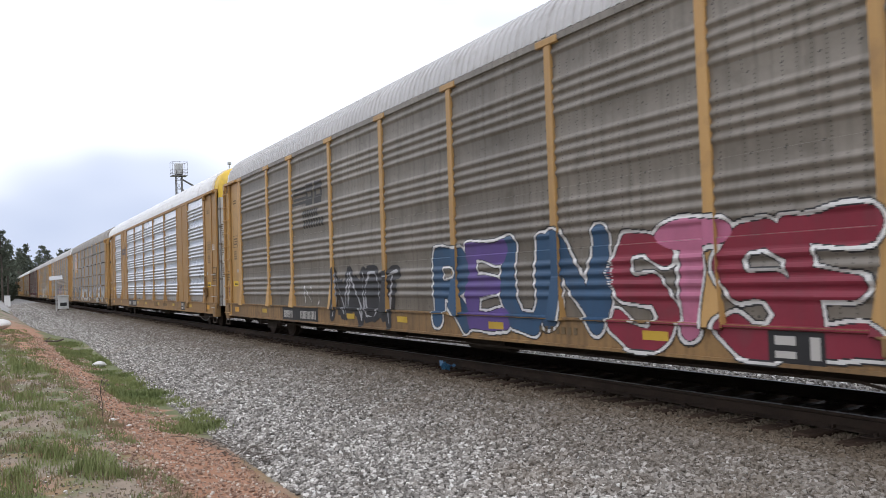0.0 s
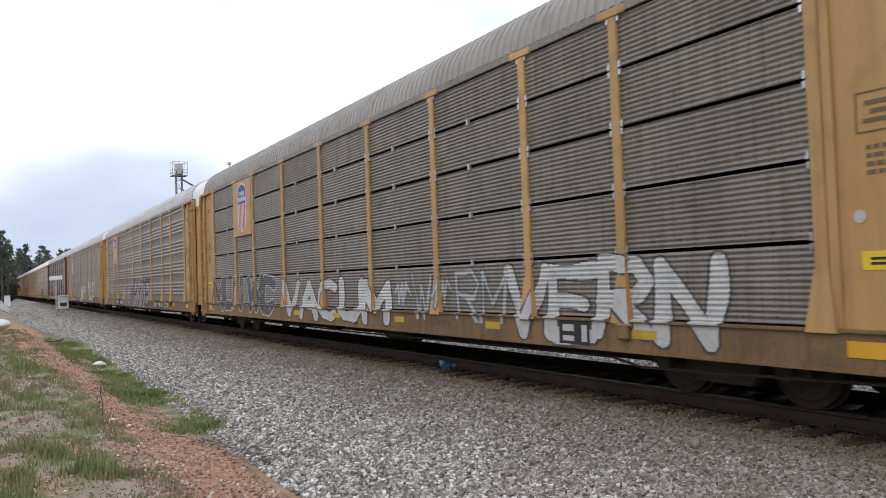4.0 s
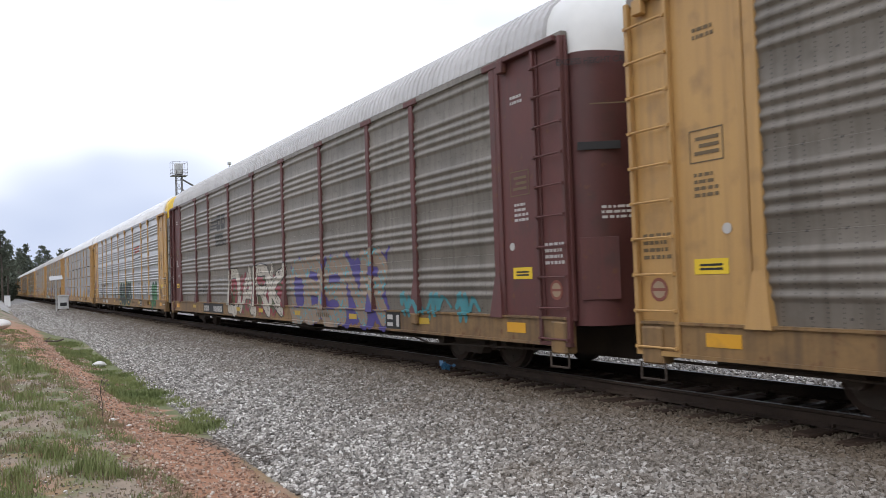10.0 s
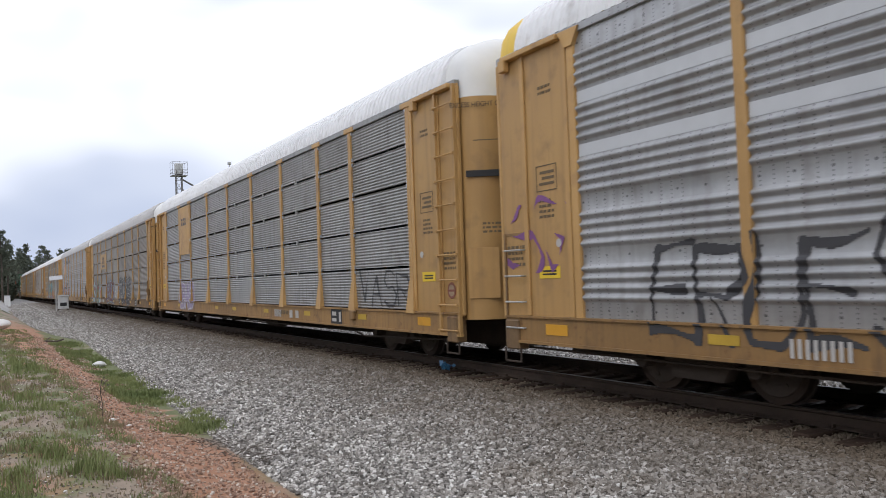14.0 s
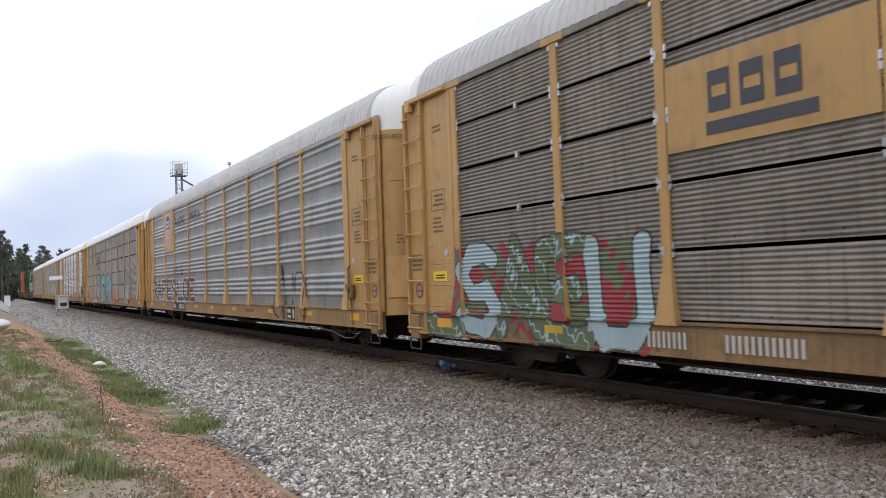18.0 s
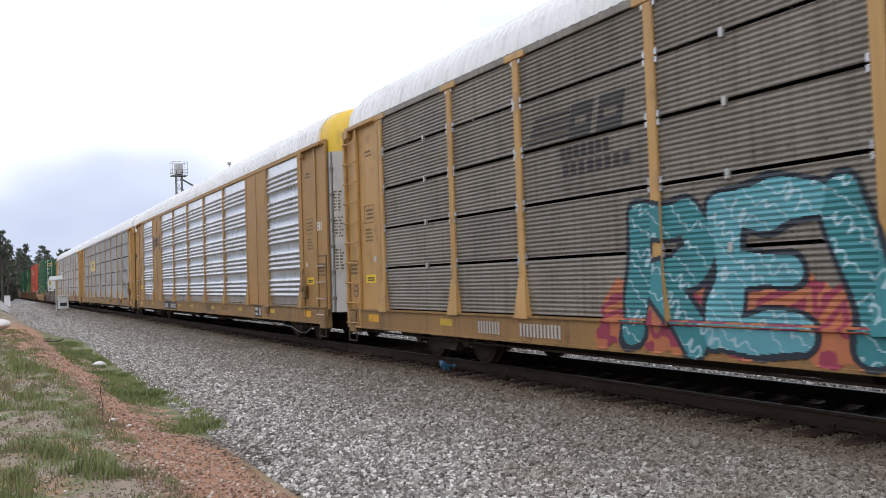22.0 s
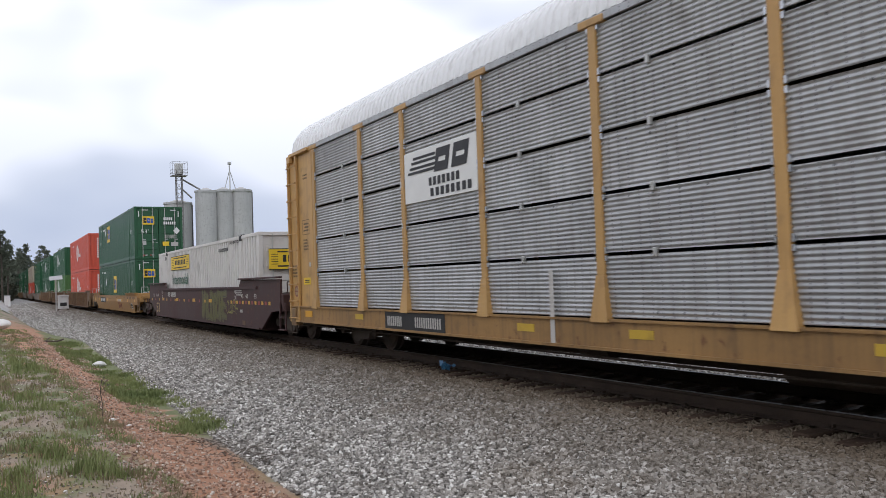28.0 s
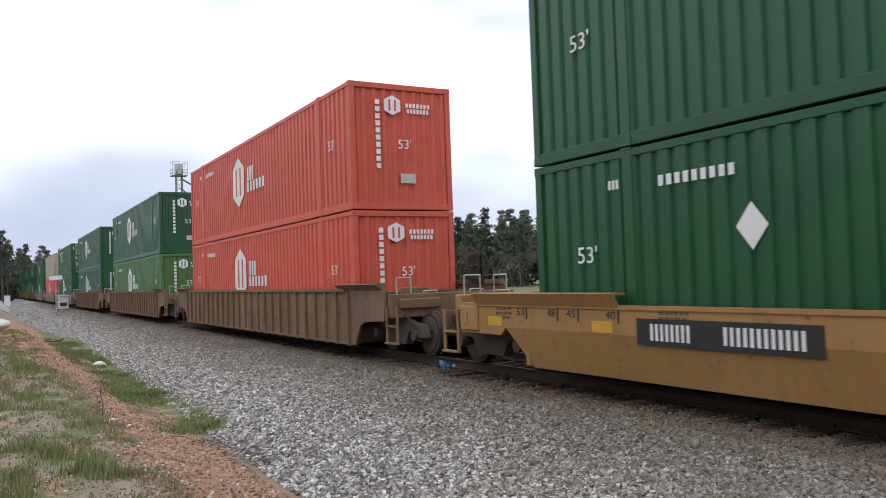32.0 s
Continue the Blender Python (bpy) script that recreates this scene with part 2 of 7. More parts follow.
def words(text, size, mat, width=None):
    """Lettering as a flat mesh that faces the camera's side of the track: it reads from far to near, upright in z."""
    key = ("words", text, size, mat.name, width)
    if key in CACHE:
        return CACHE[key]
    cu = bpy.data.curves.new("lettering", "FONT")
    cu.body, cu.size, cu.align_x, cu.align_y, cu.extrude = text, size, "CENTER", "CENTER", 0.001
    ob = bpy.data.objects.new("lettering", cu)
    scene.collection.objects.link(ob)
    bpy.context.view_layer.update()
    me = bpy.data.meshes.new_from_object(ob.evaluated_get(bpy.context.evaluated_depsgraph_get()))
    bpy.data.objects.remove(ob)
    xs = [v.co.x for v in me.vertices]
    k = width / (max(xs) - min(xs)) if width else 1.0
    me.transform(Matrix(((0, 0, -1, 0), (-k, 0, 0, 0), (0, 1, 0, 0), (0, 0, 0, 1))))
    me.materials.clear()
    me.materials.append(mat)
    CACHE[key] = me
    return me


def bars(n, w, h, gap, mat, y0=0.0):
    """Unreadable or withheld writing: n upright bars."""
    def build():
        g = Geo()
        step = w / n
        for i in range(n):
            a = -w / 2 + i * step
            g.box(-0.002, 0.002, a, a + step * (1 - gap), -h / 2, h / 2)
        return g
    return cached(("bars", n, round(w, 3), round(h, 3), gap), build, mat)


# ---------------------------------------------------------------- the train's run
TX = 8.397          # the track's centre line
RZ = 0.17           # the rail heads' height
PITCH = 28.29
RUN = [(0.0, -0.53), (3.0, 39.35), (6.0, 79.11), (9.5, 125.28), (13.0, 172.21), (17.0, 225.68), (23.0, 306.19), (28.0, 373.76), (32.0, 427.29)]
MOVING = []         # (thing, its place along the track at the start)
WHEELS = []         # (wheelset, its place along the track at the start)

# ---------------------------------------------------------------- ground and track
def bed(x):
    """Height of the ballast bed and the ground beside it, across the track."""
    pts = ((-60, 0.1), (-4, 0.0), (0.6, -0.10), (1.5, -0.18), (2.2, -0.38), (2.75, -0.46), (4.4, -0.28), (6.2, -0.075), (6.9, -0.06), (10.0, -0.06), (10.4, -0.07),
           (13.2, -0.40), (16, -0.5), (22, -0.35), (60, 0.0))
    return float(np.interp(x, [p[0] for p in pts], [p[1] for p in pts]))


def ground_height(x, y):
    near = max(0.0, 1 - max(0.0, y - 45) / 60)
    base = bed(x) * near + (1 - near) * (-0.07 if 4.5 < x < 13 else -0.07 + min(0.0, -0.03 * min(abs(x - 4.5), abs(x - 13))) if -6 < x < 24 else -0.40)
    up = min(1.0, max(0.0, (y - 44) / 22))
    base += (0.85 * up * up * (3 - 2 * up) + 0.55 * min(1.0, max(0.0, (y - 62) / 34))) * min(1.0, max(0.0, (2.3 - x) / 1.6))      # the yard lies higher than the line
    rough_amp = 0.05 if x < 2.6 or x > 14 else 0.012
    return base + rough_amp * (noise.noise((x * 0.9, y * 0.9, 0)) + 0.5 * noise.noise((x * 3.1, y * 3.1, 5))) if y < 80 and -12 < x < 30 else base


def ground_material():
    m, t, b = nodes_of("earth_grass_and_ballast")
    co = nd(t, "TexCoord").outputs["Object"]
    sep = t.nodes.new("ShaderNodeSeparateXYZ")
    t.links.new(co, sep.inputs[0])
    wob = math_node(t, "MULTIPLY", math_node(t, "SUBTRACT", noise_at(t, co, 0.9, 6.0), 0.5), 1.1)
    x = math_node(t, "ADD", sep.outputs[0], wob)
    vo = nd(t, "TexVoronoi", Scale=22.0)
    t.links.new(co, vo.inputs["Vector"])
    edge = nd(t, "TexVoronoi", Scale=22.0)
    edge.feature = "DISTANCE_TO_EDGE"
    t.links.new(co, edge.inputs["Vector"])
    grey = t.nodes.new("ShaderNodeSeparateColor")
    t.links.new(vo.outputs["Color"], grey.inputs[0])
    # dark base near the camera: shade between the loose stones is in the colour
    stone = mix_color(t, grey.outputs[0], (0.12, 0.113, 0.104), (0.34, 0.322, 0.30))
    # farther off, under few stones, the ground takes their paler tone
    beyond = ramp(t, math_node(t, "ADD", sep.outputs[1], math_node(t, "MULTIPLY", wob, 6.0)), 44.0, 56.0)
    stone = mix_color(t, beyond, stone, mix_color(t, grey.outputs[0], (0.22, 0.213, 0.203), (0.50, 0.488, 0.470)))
    # cell rims darkened too, as the shaded gaps between stones
    stone = mix_color(t, ramp(t, edge.outputs["Distance"], 0.10, 0.0), stone, (0.055, 0.050, 0.045))
    fine = noise_at(t, co, 35.0, 4.0)
    clay = mix_color(t, fine, (0.27, 0.124, 0.068), (0.45, 0.25, 0.152))
    clay = mix_color(t, ramp(t, noise_at(t, co, 14.0, 3.0), 0.58, 0.72), clay, (0.42, 0.33, 0.26))
    soil = mix_color(t, noise_at(t, co, 5.0, 5.0), (0.18, 0.136, 0.100), (0.35, 0.282, 0.215))
    turf = mix_color(t, noise_at(t, co, 9.0, 5.0), (0.074, 0.098, 0.033), (0.195, 0.205, 0.092))
    left = mix_color(t, ramp(t, noise_at(t, co, 1.1, 5.0), 0.42, 0.56), turf, soil)
    left = mix_color(t, ramp(t, noise_at(t, co, 0.8, 4.0, offset=math_node(t, "ADD", 3.0, 0.0)), 0.6, 0.7), left, clay)
    wider = math_node(t, "ADD", x, math_node(t, "MULTIPLY", math_node(t, "MAXIMUM", math_node(t, "SUBTRACT", sep.outputs[1], 18.0), 0.0), 0.06))
    band = math_node(t, "MULTIPLY", ramp(t, wider, 1.35, 1.6), ramp(t, x, 2.75, 2.45))
    band = math_node(t, "MULTIPLY", band, ramp(t, math_node(t, "ADD", sep.outputs[1], math_node(t, "MULTIPLY", wob, 8.0)), 54.0, 46.0))
    col = mix_color(t, band, left, clay)
    foot_turf = math_node(t, "MULTIPLY", ramp(t, x, 2.1, 2.35), ramp(t, noise_at(t, co, 1.7, 4.0), 0.36, 0.46))
    col = mix_color(t, math_node(t, "MULTIPLY", foot_turf, ramp(t, sep.outputs[1], 11.0, 13.5)), col, turf)
    skewed = math_node(t, "SUBTRACT", sep.outputs[0], math_node(t, "MULTIPLY", math_node(t, "MINIMUM", math_node(t, "MAXIMUM", math_node(t, "SUBTRACT", sep.outputs[1], 9.0), 0.0), 27.0), 0.024))
    skewed = math_node(t, "ADD", skewed, math_node(t, "MULTIPLY", math_node(t, "MINIMUM", math_node(t, "MAXIMUM", math_node(t, "SUBTRACT", sep.outputs[1], 36.0), 0.0), 24.0), 0.077))
    on_bed = math_node(t, "MULTIPLY", ramp(t, math_node(t, "ADD", skewed, math_node(t, "MULTIPLY", wob, 0.25)), 2.65, 2.85), ramp(t, x, 21.0, 19.0))
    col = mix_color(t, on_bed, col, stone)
    shade_and_grease = math_node(t, "MULTIPLY", ramp(t, sep.outputs[0], 6.9, 7.4), ramp(t, sep.outputs[0], 9.9, 9.4))
    col = mix_color(t, math_node(t, "MULTIPLY", shade_and_grease, 0.9), col, (0.046, 0.037, 0.030))        # shade under the train, with grease and brake dust, put into the ground colour
    far = ramp(t, x, 22.0, 27.0)
    col = mix_color(t, far, col, turf)
    t.links.new(col, b.inputs["Base Color"])
    b.inputs["Roughness"].default_value = 0.9
    bp = nd(t, "Bump", Strength=0.8, Distance=0.03)
    t.links.new(math_node(t, "ADD", math_node(t, "MULTIPLY", edge.outputs["Distance"], on_bed), math_node(t, "MULTIPLY", fine, 0.3)), bp.inputs["Height"])
    t.links.new(bp.outputs[0], b.inputs["Normal"])
    return m


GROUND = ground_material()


def build_ground():
    xs = sorted(set([-3000, -1200, -500, -200, -100, -60, -40, -25] + [round(-15 + 0.5 * i, 3) for i in range(25)] + [round(-2.5 + 0.12 * i, 3) for i in range(60)]
                    + [round(4.8 + 0.3 * i, 3) for i in range(45)] + [19, 20, 21, 22, 24, 27, 30, 40, 60, 100, 200, 500, 1200, 3000]))
    ys = sorted(set([-3000, -1000, -300, -100, -40, -20, -10, -6, -3] + [round(-1 + 0.15 * i, 3) for i in range(170)] + [round(25 + 0.6 * i, 3) for i in range(60)]
                    + [62, 66, 70, 75, 80, 90, 100, 120, 150, 200, 300, 450, 700, 1100, 1800, 3000]))
    g = Geo()
    g.sheet([[(x, y, ground_height(x, y)) for y in ys] for x in xs])
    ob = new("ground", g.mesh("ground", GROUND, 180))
    tagged(ob, "red clay and patchy grass beside grey ballast", "ground", kind="structure")


build_ground()


def stones(name, label, count, area, size, mat, seed, sink=0.3, squash=0.75, skew=0.0):
    """Loose broken stones strewn over an area (x0, x1, y0, y1), thinning with distance; one mesh."""
    rng = np.random.default_rng(seed)
    ico = np.array([(x, y, z) for x in (-1, 1) for y in (-1, 1) for z in (-1, 1)]) * 0.64
    tri = np.array([(0, 1, 3), (0, 3, 2), (4, 6, 7), (4, 7, 5), (0, 4, 5), (0, 5, 1), (2, 3, 7), (2, 7, 6), (0, 2, 6), (0, 6, 4), (1, 5, 7), (1, 7, 3)])
    x0, x1, y0, y1 = area
    u = rng.random(count)
    ys = y0 * (y1 / y0) ** u if y0 > 0 else y0 + (y1 - y0) * u
    lo = x0 + skew * np.clip(ys - 9, 0, 27) - 3.2 * skew * np.clip(ys - 36, 0, 24)
    xs = lo + (x1 - lo) * rng.random(count)
    zs = np.array([ground_height(a, b) for a, b in zip(xs, ys)])
    r = rng.uniform(size[0], size[1], count) * (1 + 0.012 * np.maximum(0, ys - 10))
    axes = r[:, None] * rng.uniform(0.6, 1.15, (count, 3))
    v = ico[None] * (1 + rng.uniform(-0.45, 0.40, (count, 8, 3))) * axes[:, None, :]
    ang = rng.uniform(0, 2 * np.pi, count)
    tilt = rng.uniform(-0.9, 0.9, count)
    c, s = np.cos(tilt)[:, None], np.sin(tilt)[:, None]
    v = np.stack([v[..., 0], v[..., 1] * c - v[..., 2] * s * squash, v[..., 1] * s + v[..., 2] * c * squash], -1)
    c, s = np.cos(ang)[:, None], np.sin(ang)[:, None]
    v = np.stack([v[..., 0] * c - v[..., 1] * s, v[..., 0] * s + v[..., 1] * c, v[..., 2]], -1)
    v += np.stack([xs, ys, zs + r * sink], -1)[:, None, :]
    f = (tri[None] + 8 * np.arange(count)[:, None, None]).reshape(-1, 3)
    me = bpy.data.meshes.new(name)
    me.vertices.add(8 * count)
    me.vertices.foreach_set("co", v.ravel())
    me.loops.add(f.size)
    me.loops.foreach_set("vertex_index", f.ravel().astype(np.int32))
    me.polygons.add(len(f))
    me.polygons.foreach_set("loop_start", np.arange(0, f.size, 3, dtype=np.int32))
    me.polygons.foreach_set("use_smooth", np.zeros(len(f), bool))
    me.update(calc_edges=True)
    me.materials.append(mat)
    return tagged(new(name, me), label, "stones", kind="stuff")


def stone_material(name, stops):
    m, t, b = nodes_of(name)
    geo = t.nodes.new("ShaderNodeNewGeometry")
    rp = t.nodes.new("ShaderNodeValToRGB")
    rp.color_ramp.elements[0].position, rp.color_ramp.elements[0].color = stops[0][0], (*stops[0][1], 1)
    rp.color_ramp.elements[1].position, rp.color_ramp.elements[1].color = stops[-1][0], (*stops[-1][1], 1)
    for p, c in stops[1:-1]:
        rp.color_ramp.elements.new(p).color = (*c, 1)
    t.links.new(geo.outputs["Random Per Island"], rp.inputs[0])
    co = nd(t, "TexCoord").outputs["Object"]
    n = noise_at(t, co, 60.0, 3.0)
    col = mix_color(t, math_node(t, "MULTIPLY", ramp(t, n, 0.4, 0.7), 0.25), rp.outputs[0], (0.12, 0.115, 0.11))
    stain = noise_at(t, co, 0.7, 4.0)
    col = mix_color(t, math_node(t, "MULTIPLY", ramp(t, stain, 0.55, 0.72), 0.3), col, (0.25, 0.19, 0.13))
    sep = t.nodes.new("ShaderNodeSeparateXYZ")
    t.links.new(co, sep.inputs[0])
    dust_and_shade = math_node(t, "ADD", sep.outputs[0], math_node(t, "MULTIPLY", noise_at(t, co, 1.4, 4.0), 1.6))
    col = mix_color(t, math_node(t, "MULTIPLY", math_node(t, "MULTIPLY", ramp(t, dust_and_shade, 4.8, 7.3), ramp(t, sep.outputs[0], 10.6, 9.6)), 0.80), col, (0.128, 0.098, 0.068))     # brake dust and rust by the rails, with the train's shade painted in
    t.links.new(col, b.inputs["Base Color"])
    b.inputs["Roughness"].default_value = 0.88
    return m


BALLAST = stone_material("broken_granite", [(0.0, (0.115, 0.105, 0.094)), (0.22, (0.225, 0.208, 0.187)), (0.58, (0.375, 0.352, 0.32)), (0.86, (0.60, 0.57, 0.53)), (1.0, (0.88, 0.86, 0.82))])
BROWN_BALLAST = stone_material("rusty_ballast", [(0.0, (0.05, 0.036, 0.026)), (0.5, (0.13, 0.092, 0.064)), (1.0, (0.25, 0.195, 0.15))])
CLAY_STONE = stone_material("clay_pebbles", [(0.0, (0.20, 0.11, 0.075)), (0.5, (0.38, 0.25, 0.18)), (0.85, (0.50, 0.36, 0.27)), (1.0, (0.62, 0.55, 0.48))])

SOIL_STONE = stone_material("soil_pebbles", [(0.0, (0.10, 0.08, 0.06)), (0.5, (0.25, 0.21, 0.16)), (0.9, (0.40, 0.35, 0.29)), (1.0, (0.66, 0.63, 0.58))])

stones("ballast", "grey broken granite ballast on the shoulder", 110000, (2.70, 6.95, 2.6, 62), (0.016, 0.036), BALLAST, 3, sink=0.45, skew=0.024)
stones("ballast", "grey broken granite ballast behind the camera", 12000, (2.70, 6.95, -16, 2.7), (0.018, 0.04), BALLAST, 14, sink=0.45)
stones("ballast", "rust-brown ballast between the sleeper ends", 15000, (6.65, 7.7, 3.0, 60), (0.018, 0.030), BROWN_BALLAST, 4, sink=1.1)
stones("ballast", "grey ballast on the far side of the track", 9000, (9.8, 17.0, 3.0, 45), (0.03, 0.05), BALLAST, 5)
stones("pebbles", "grey and tan pebbles on the bare soil", 20000, (-5.0, 1.3, 4.5, 42), (0.006, 0.020), SOIL_STONE, 12)
stones("ballast", "grey ballast farther down the line", 7000, (1.6, 6.9, 60, 130), (0.028, 0.045), BALLAST, 13)
stones("pebbles", "reddish clay pebbles on the bare bank", 11000, (1.2, 2.6, 4.5, 40), (0.008, 0.026), CLAY_STONE, 6)


def rail_mesh():
    out = [(-0.075, -0.165), (-0.075, -0.155), (-0.012, -0.13), (-0.009, -0.045), (-0.036, -0.03), (-0.036, -0.006), (-0.030, 0.0),
           (0.030, 0.0), (0.036, -0.006), (0.036, -0.03), (0.009, -0.045), (0.012, -0.13), (0.075, -0.155), (0.075, -0.165)]
    g = Geo()
    g.prism(out, "y", -60, 1200)
    g.mi[6] = 1
    return g


def build_track():
    tr = thing("railway_track", "steel rails on dark timber sleepers in ballast", "railway track", at=(TX, 0, RZ), kind="structure")
    for s in (-1, 1):
        part("rail", cached("rail", rail_mesh, [RAILSTEEL, RAILHEAD]), tr, (s * 0.7535, 0, 0), "brown steel rail with a polished head")
    rng = random.Random(8)

    def tie(v):
        def build():
            r = random.Random(v)
            g = Geo().box(-1.30, 1.30, -0.115, 0.115, -0.36, -0.175, 0.012)
            g.v = [(x + r.uniform(-0.012, 0.012), y + r.uniform(-0.008, 0.008), z + r.uniform(-0.006, 0.004)) for x, y, z in g.v]
            return g
        return build
    plate = lambda: Geo().box(-0.18, 0.18, -0.09, 0.09, -0.175, -0.160, 0.004).box(-0.12, -0.08, -0.06, -0.03, -0.16, -0.125).box(0.08, 0.12, 0.03, 0.06, -0.16, -0.125)
    far = Geo()
    for i in range(1100):
        y = -6 + 0.497 * i
        if y < 120:
            o = part("sleeper", cached("sleeper%d" % (i % 5), tie(i % 5), TIMBER), tr, (rng.uniform(-0.05, 0.05), y, rng.uniform(-0.01, 0.01)))
            o.rotation_euler = (0, 0, rng.uniform(-0.015, 0.015))
            if y < 30:
                for s in (-1, 1):
                    part("tie_plate", cached("tie_plate", plate, RAILSTEEL), o, (s * 0.7535, 0, 0))
        else:
            far.box(-1.3, 1.3, y - 0.115, y + 0.115, -0.34, -0.175)
    part("far_sleepers", far.mesh("far_sleepers", TIMBER), tr)["kind"] = "stuff"


build_track()

# ---------------------------------------------------------------- car carrier wagons
POSTS = (1.38, 4.18, 6.95, 8.95, 11.72)
EDGES = [-p for p in POSTS[::-1]] + list(POSTS)
SILL = (0.72, 1.10)
TOP = 4.90


def profile(kind):
    """The sheet's section: (height, how far it stands out)."""
    z0, z1 = 1.10, 4.90
    out = []

    def ridge(z, p, d):
        out.extend([(z, 0.0), (z + 0.16 * p, 0.16 * d), (z + 0.32 * p, 0.70 * d), (z + 0.5 * p, d), (z + 0.68 * p, 0.70 * d), (z + 0.84 * p, 0.16 * d)])
    if kind == "ribbed":            # four ribs, then a flat band with a lap
        z = z0 + 0.22
        out.append((z0, 0.0))
        while z < z1 - 0.6:
            for i in range(4):
                ridge(z + i * 0.145, 0.145, 0.030)
            z += 4 * 0.145
            out.extend([(z, 0.0), (z + 0.13, 0.010), (z + 0.134, -0.008)])
            z += 0.265
        for i in range(2):
            ridge(z + i * 0.145, 0.145, 0.030)
        out.append((z1, 0.0))
    elif kind == "broad":           # galvanised sheet with broad ribs
        z = z0
        while z < z1 - 0.66:
            out.append((z, 0.0))
            for i in range(4):
                ridge(z + 0.20 + i * 0.128, 0.128, 0.042)
            z += 0.20 + 4 * 0.128
        out.append((z1, 0.0))
    else:                           # narrow ribs all over
        z = z0
        n = 62
        for i in range(n):
            ridge(z0 + i * (z1 - z0) / n, (z1 - z0) / n, 0.015)
        out.append((z1, 0.0))
    return out


def out_at(kind, z):
    p = PROFILES[kind]
    return float(np.interp(z, [a for a, _ in p], [b for _, b in p]))


PROFILES = {k: profile(k) for k in ("ribbed", "broad", "narrow")}
SLOTS = (1.92, 2.70, 3.48, 4.22)


def panel_geo(kind, w, z0=1.10, z1=4.90, tabs=False):
    """A pressed sheet, w wide, with its edges turned in."""
    def build():
        p = [(z, d) for z, d in PROFILES[kind] if z0 < z < z1]
        p = [(z0, out_at(kind, z0))] + p + [(z1, out_at(kind, z1))]
        g = Geo()
        rows = [[(-1.50 - d, y, z) for z, d in p] for y in (-w / 2, -w / 6, w / 6, w / 2)]
        rows = [[(-1.44, -w / 2, z) for z, d in p]] + rows + [[(-1.44, w / 2, z) for z, d in p]]
        g.sheet(rows)
        if tabs:                    # hold-down tabs at the sheet's corners
            for s in (-1, 1):
                for a, b in ((z0 - 0.01, z0 + 0.07), (z1 - 0.06, z1 + 0.01)):
                    g.box(-1.535, -1.50, s * (w / 2 - 0.10) - 0.017, s * (w / 2 - 0.10) + 0.017, a, b, mi=1)
        return g
    return build


def post_geo(foot, cap):
    def build():
        g = Geo().box(-1.548, -1.46, -0.075, 0.075, 1.08, TOP, 0.012)
        if foot:
            g.add([(-1.553, -0.078, 1.66), (-1.553, 0.078, 1.66), (-1.61, 0.165, 1.06), (-1.61, -0.165, 1.06), (-1.50, -0.078, 1.66), (-1.50, 0.078, 1.66), (-1.50, 0.165, 1.06), (-1.50, -0.165, 1.06)],
                  [(0, 1, 2, 3), (4, 7, 6, 5), (0, 3, 7, 4), (1, 5, 6, 2), (3, 2, 6, 7), (0, 4, 5, 1)])
        if cap == "tee":
            g.box(-1.562, -1.47, -0.25, 0.25, TOP - 0.02, TOP + 0.085, 0.012)
        elif cap == "vee":
            g.prism([(-0.075, TOP - 0.16), (0.075, TOP - 0.16), (0.22, TOP + 0.07), (-0.22, TOP + 0.07)], "x", -1.573, -1.48)
        return g
    return build


def roof_geo():
    half = [(-1.53, 4.99), (-1.51, 5.14), (-1.45, 5.34), (-1.33, 5.52), (-1.12, 5.69), (-0.80, 5.81), (-0.40, 5.88), (0.0, 5.90)]
    sec = half + [(-x, z) for x, z in half[-2::-1]]
    g = Geo()
    rows = []
    y = -13.0
    k = 0
    while y < 13.01:
        up = 0.022 if (k // 2) % 2 else 0.0
        rows.append([(x * (1 + up * 0.5), y, z + up) for x, z in sec])
        y += 0.085 if k % 2 == 0 else 0.012
        k += 1
    g.sheet(rows)
    g.prism(sec, "y", -13.03, -13.0)
    g.prism(sec, "y", 13.0, 13.03)
    return g


def hood_plan():
    pts = [(-1.44, 12.94), (-1.44, 13.29)]
    for i in range(9):
        a = math.pi * (1 - 0.5 * i / 8)
        pts.append((-0.66 + 0.78 * math.cos(a), 13.47 + 0.44 * math.sin(a)))
    return pts + [(-x, y) for x, y in pts[::-1]]


def door_leaf_geo(side, z0, z1):
    def build():
        plan = [p for p in hood_plan() if p[0] * side >= -1e-6] + [(0.006 * side, 13.91)]
        plan = sorted(plan, key=lambda p: (p[1] - 0.001 * abs(p[0])))
        g = Geo()
        g.sheet([[(x, y, z) for z in (z0, z0 + 0.02, z1 - 0.02, z1)] for x, y in plan])
        g.sheet([[(x * 0.97, y - 0.03, z) for z in (z0, z1)] for x, y in plan])
        return g
    return build


def hood_geo():
    g = Geo()
    rows = []
    for z, k, b in ((4.70, 1.0, 0.0), (5.05, 1.0, 0.02), (5.30, 0.975, 0.06), (5.50, 0.90, 0.12), (5.66, 0.77, 0.22), (5.77, 0.58, 0.34), (5.83, 0.36, 0.46), (5.84, 0.0, 0.5)):
        rows.append([(x * k, 12.96 + (y - 12.96) * (1 - b * 0.8), z) for x, y in hood_plan()])
    g.sheet(rows)
    return g


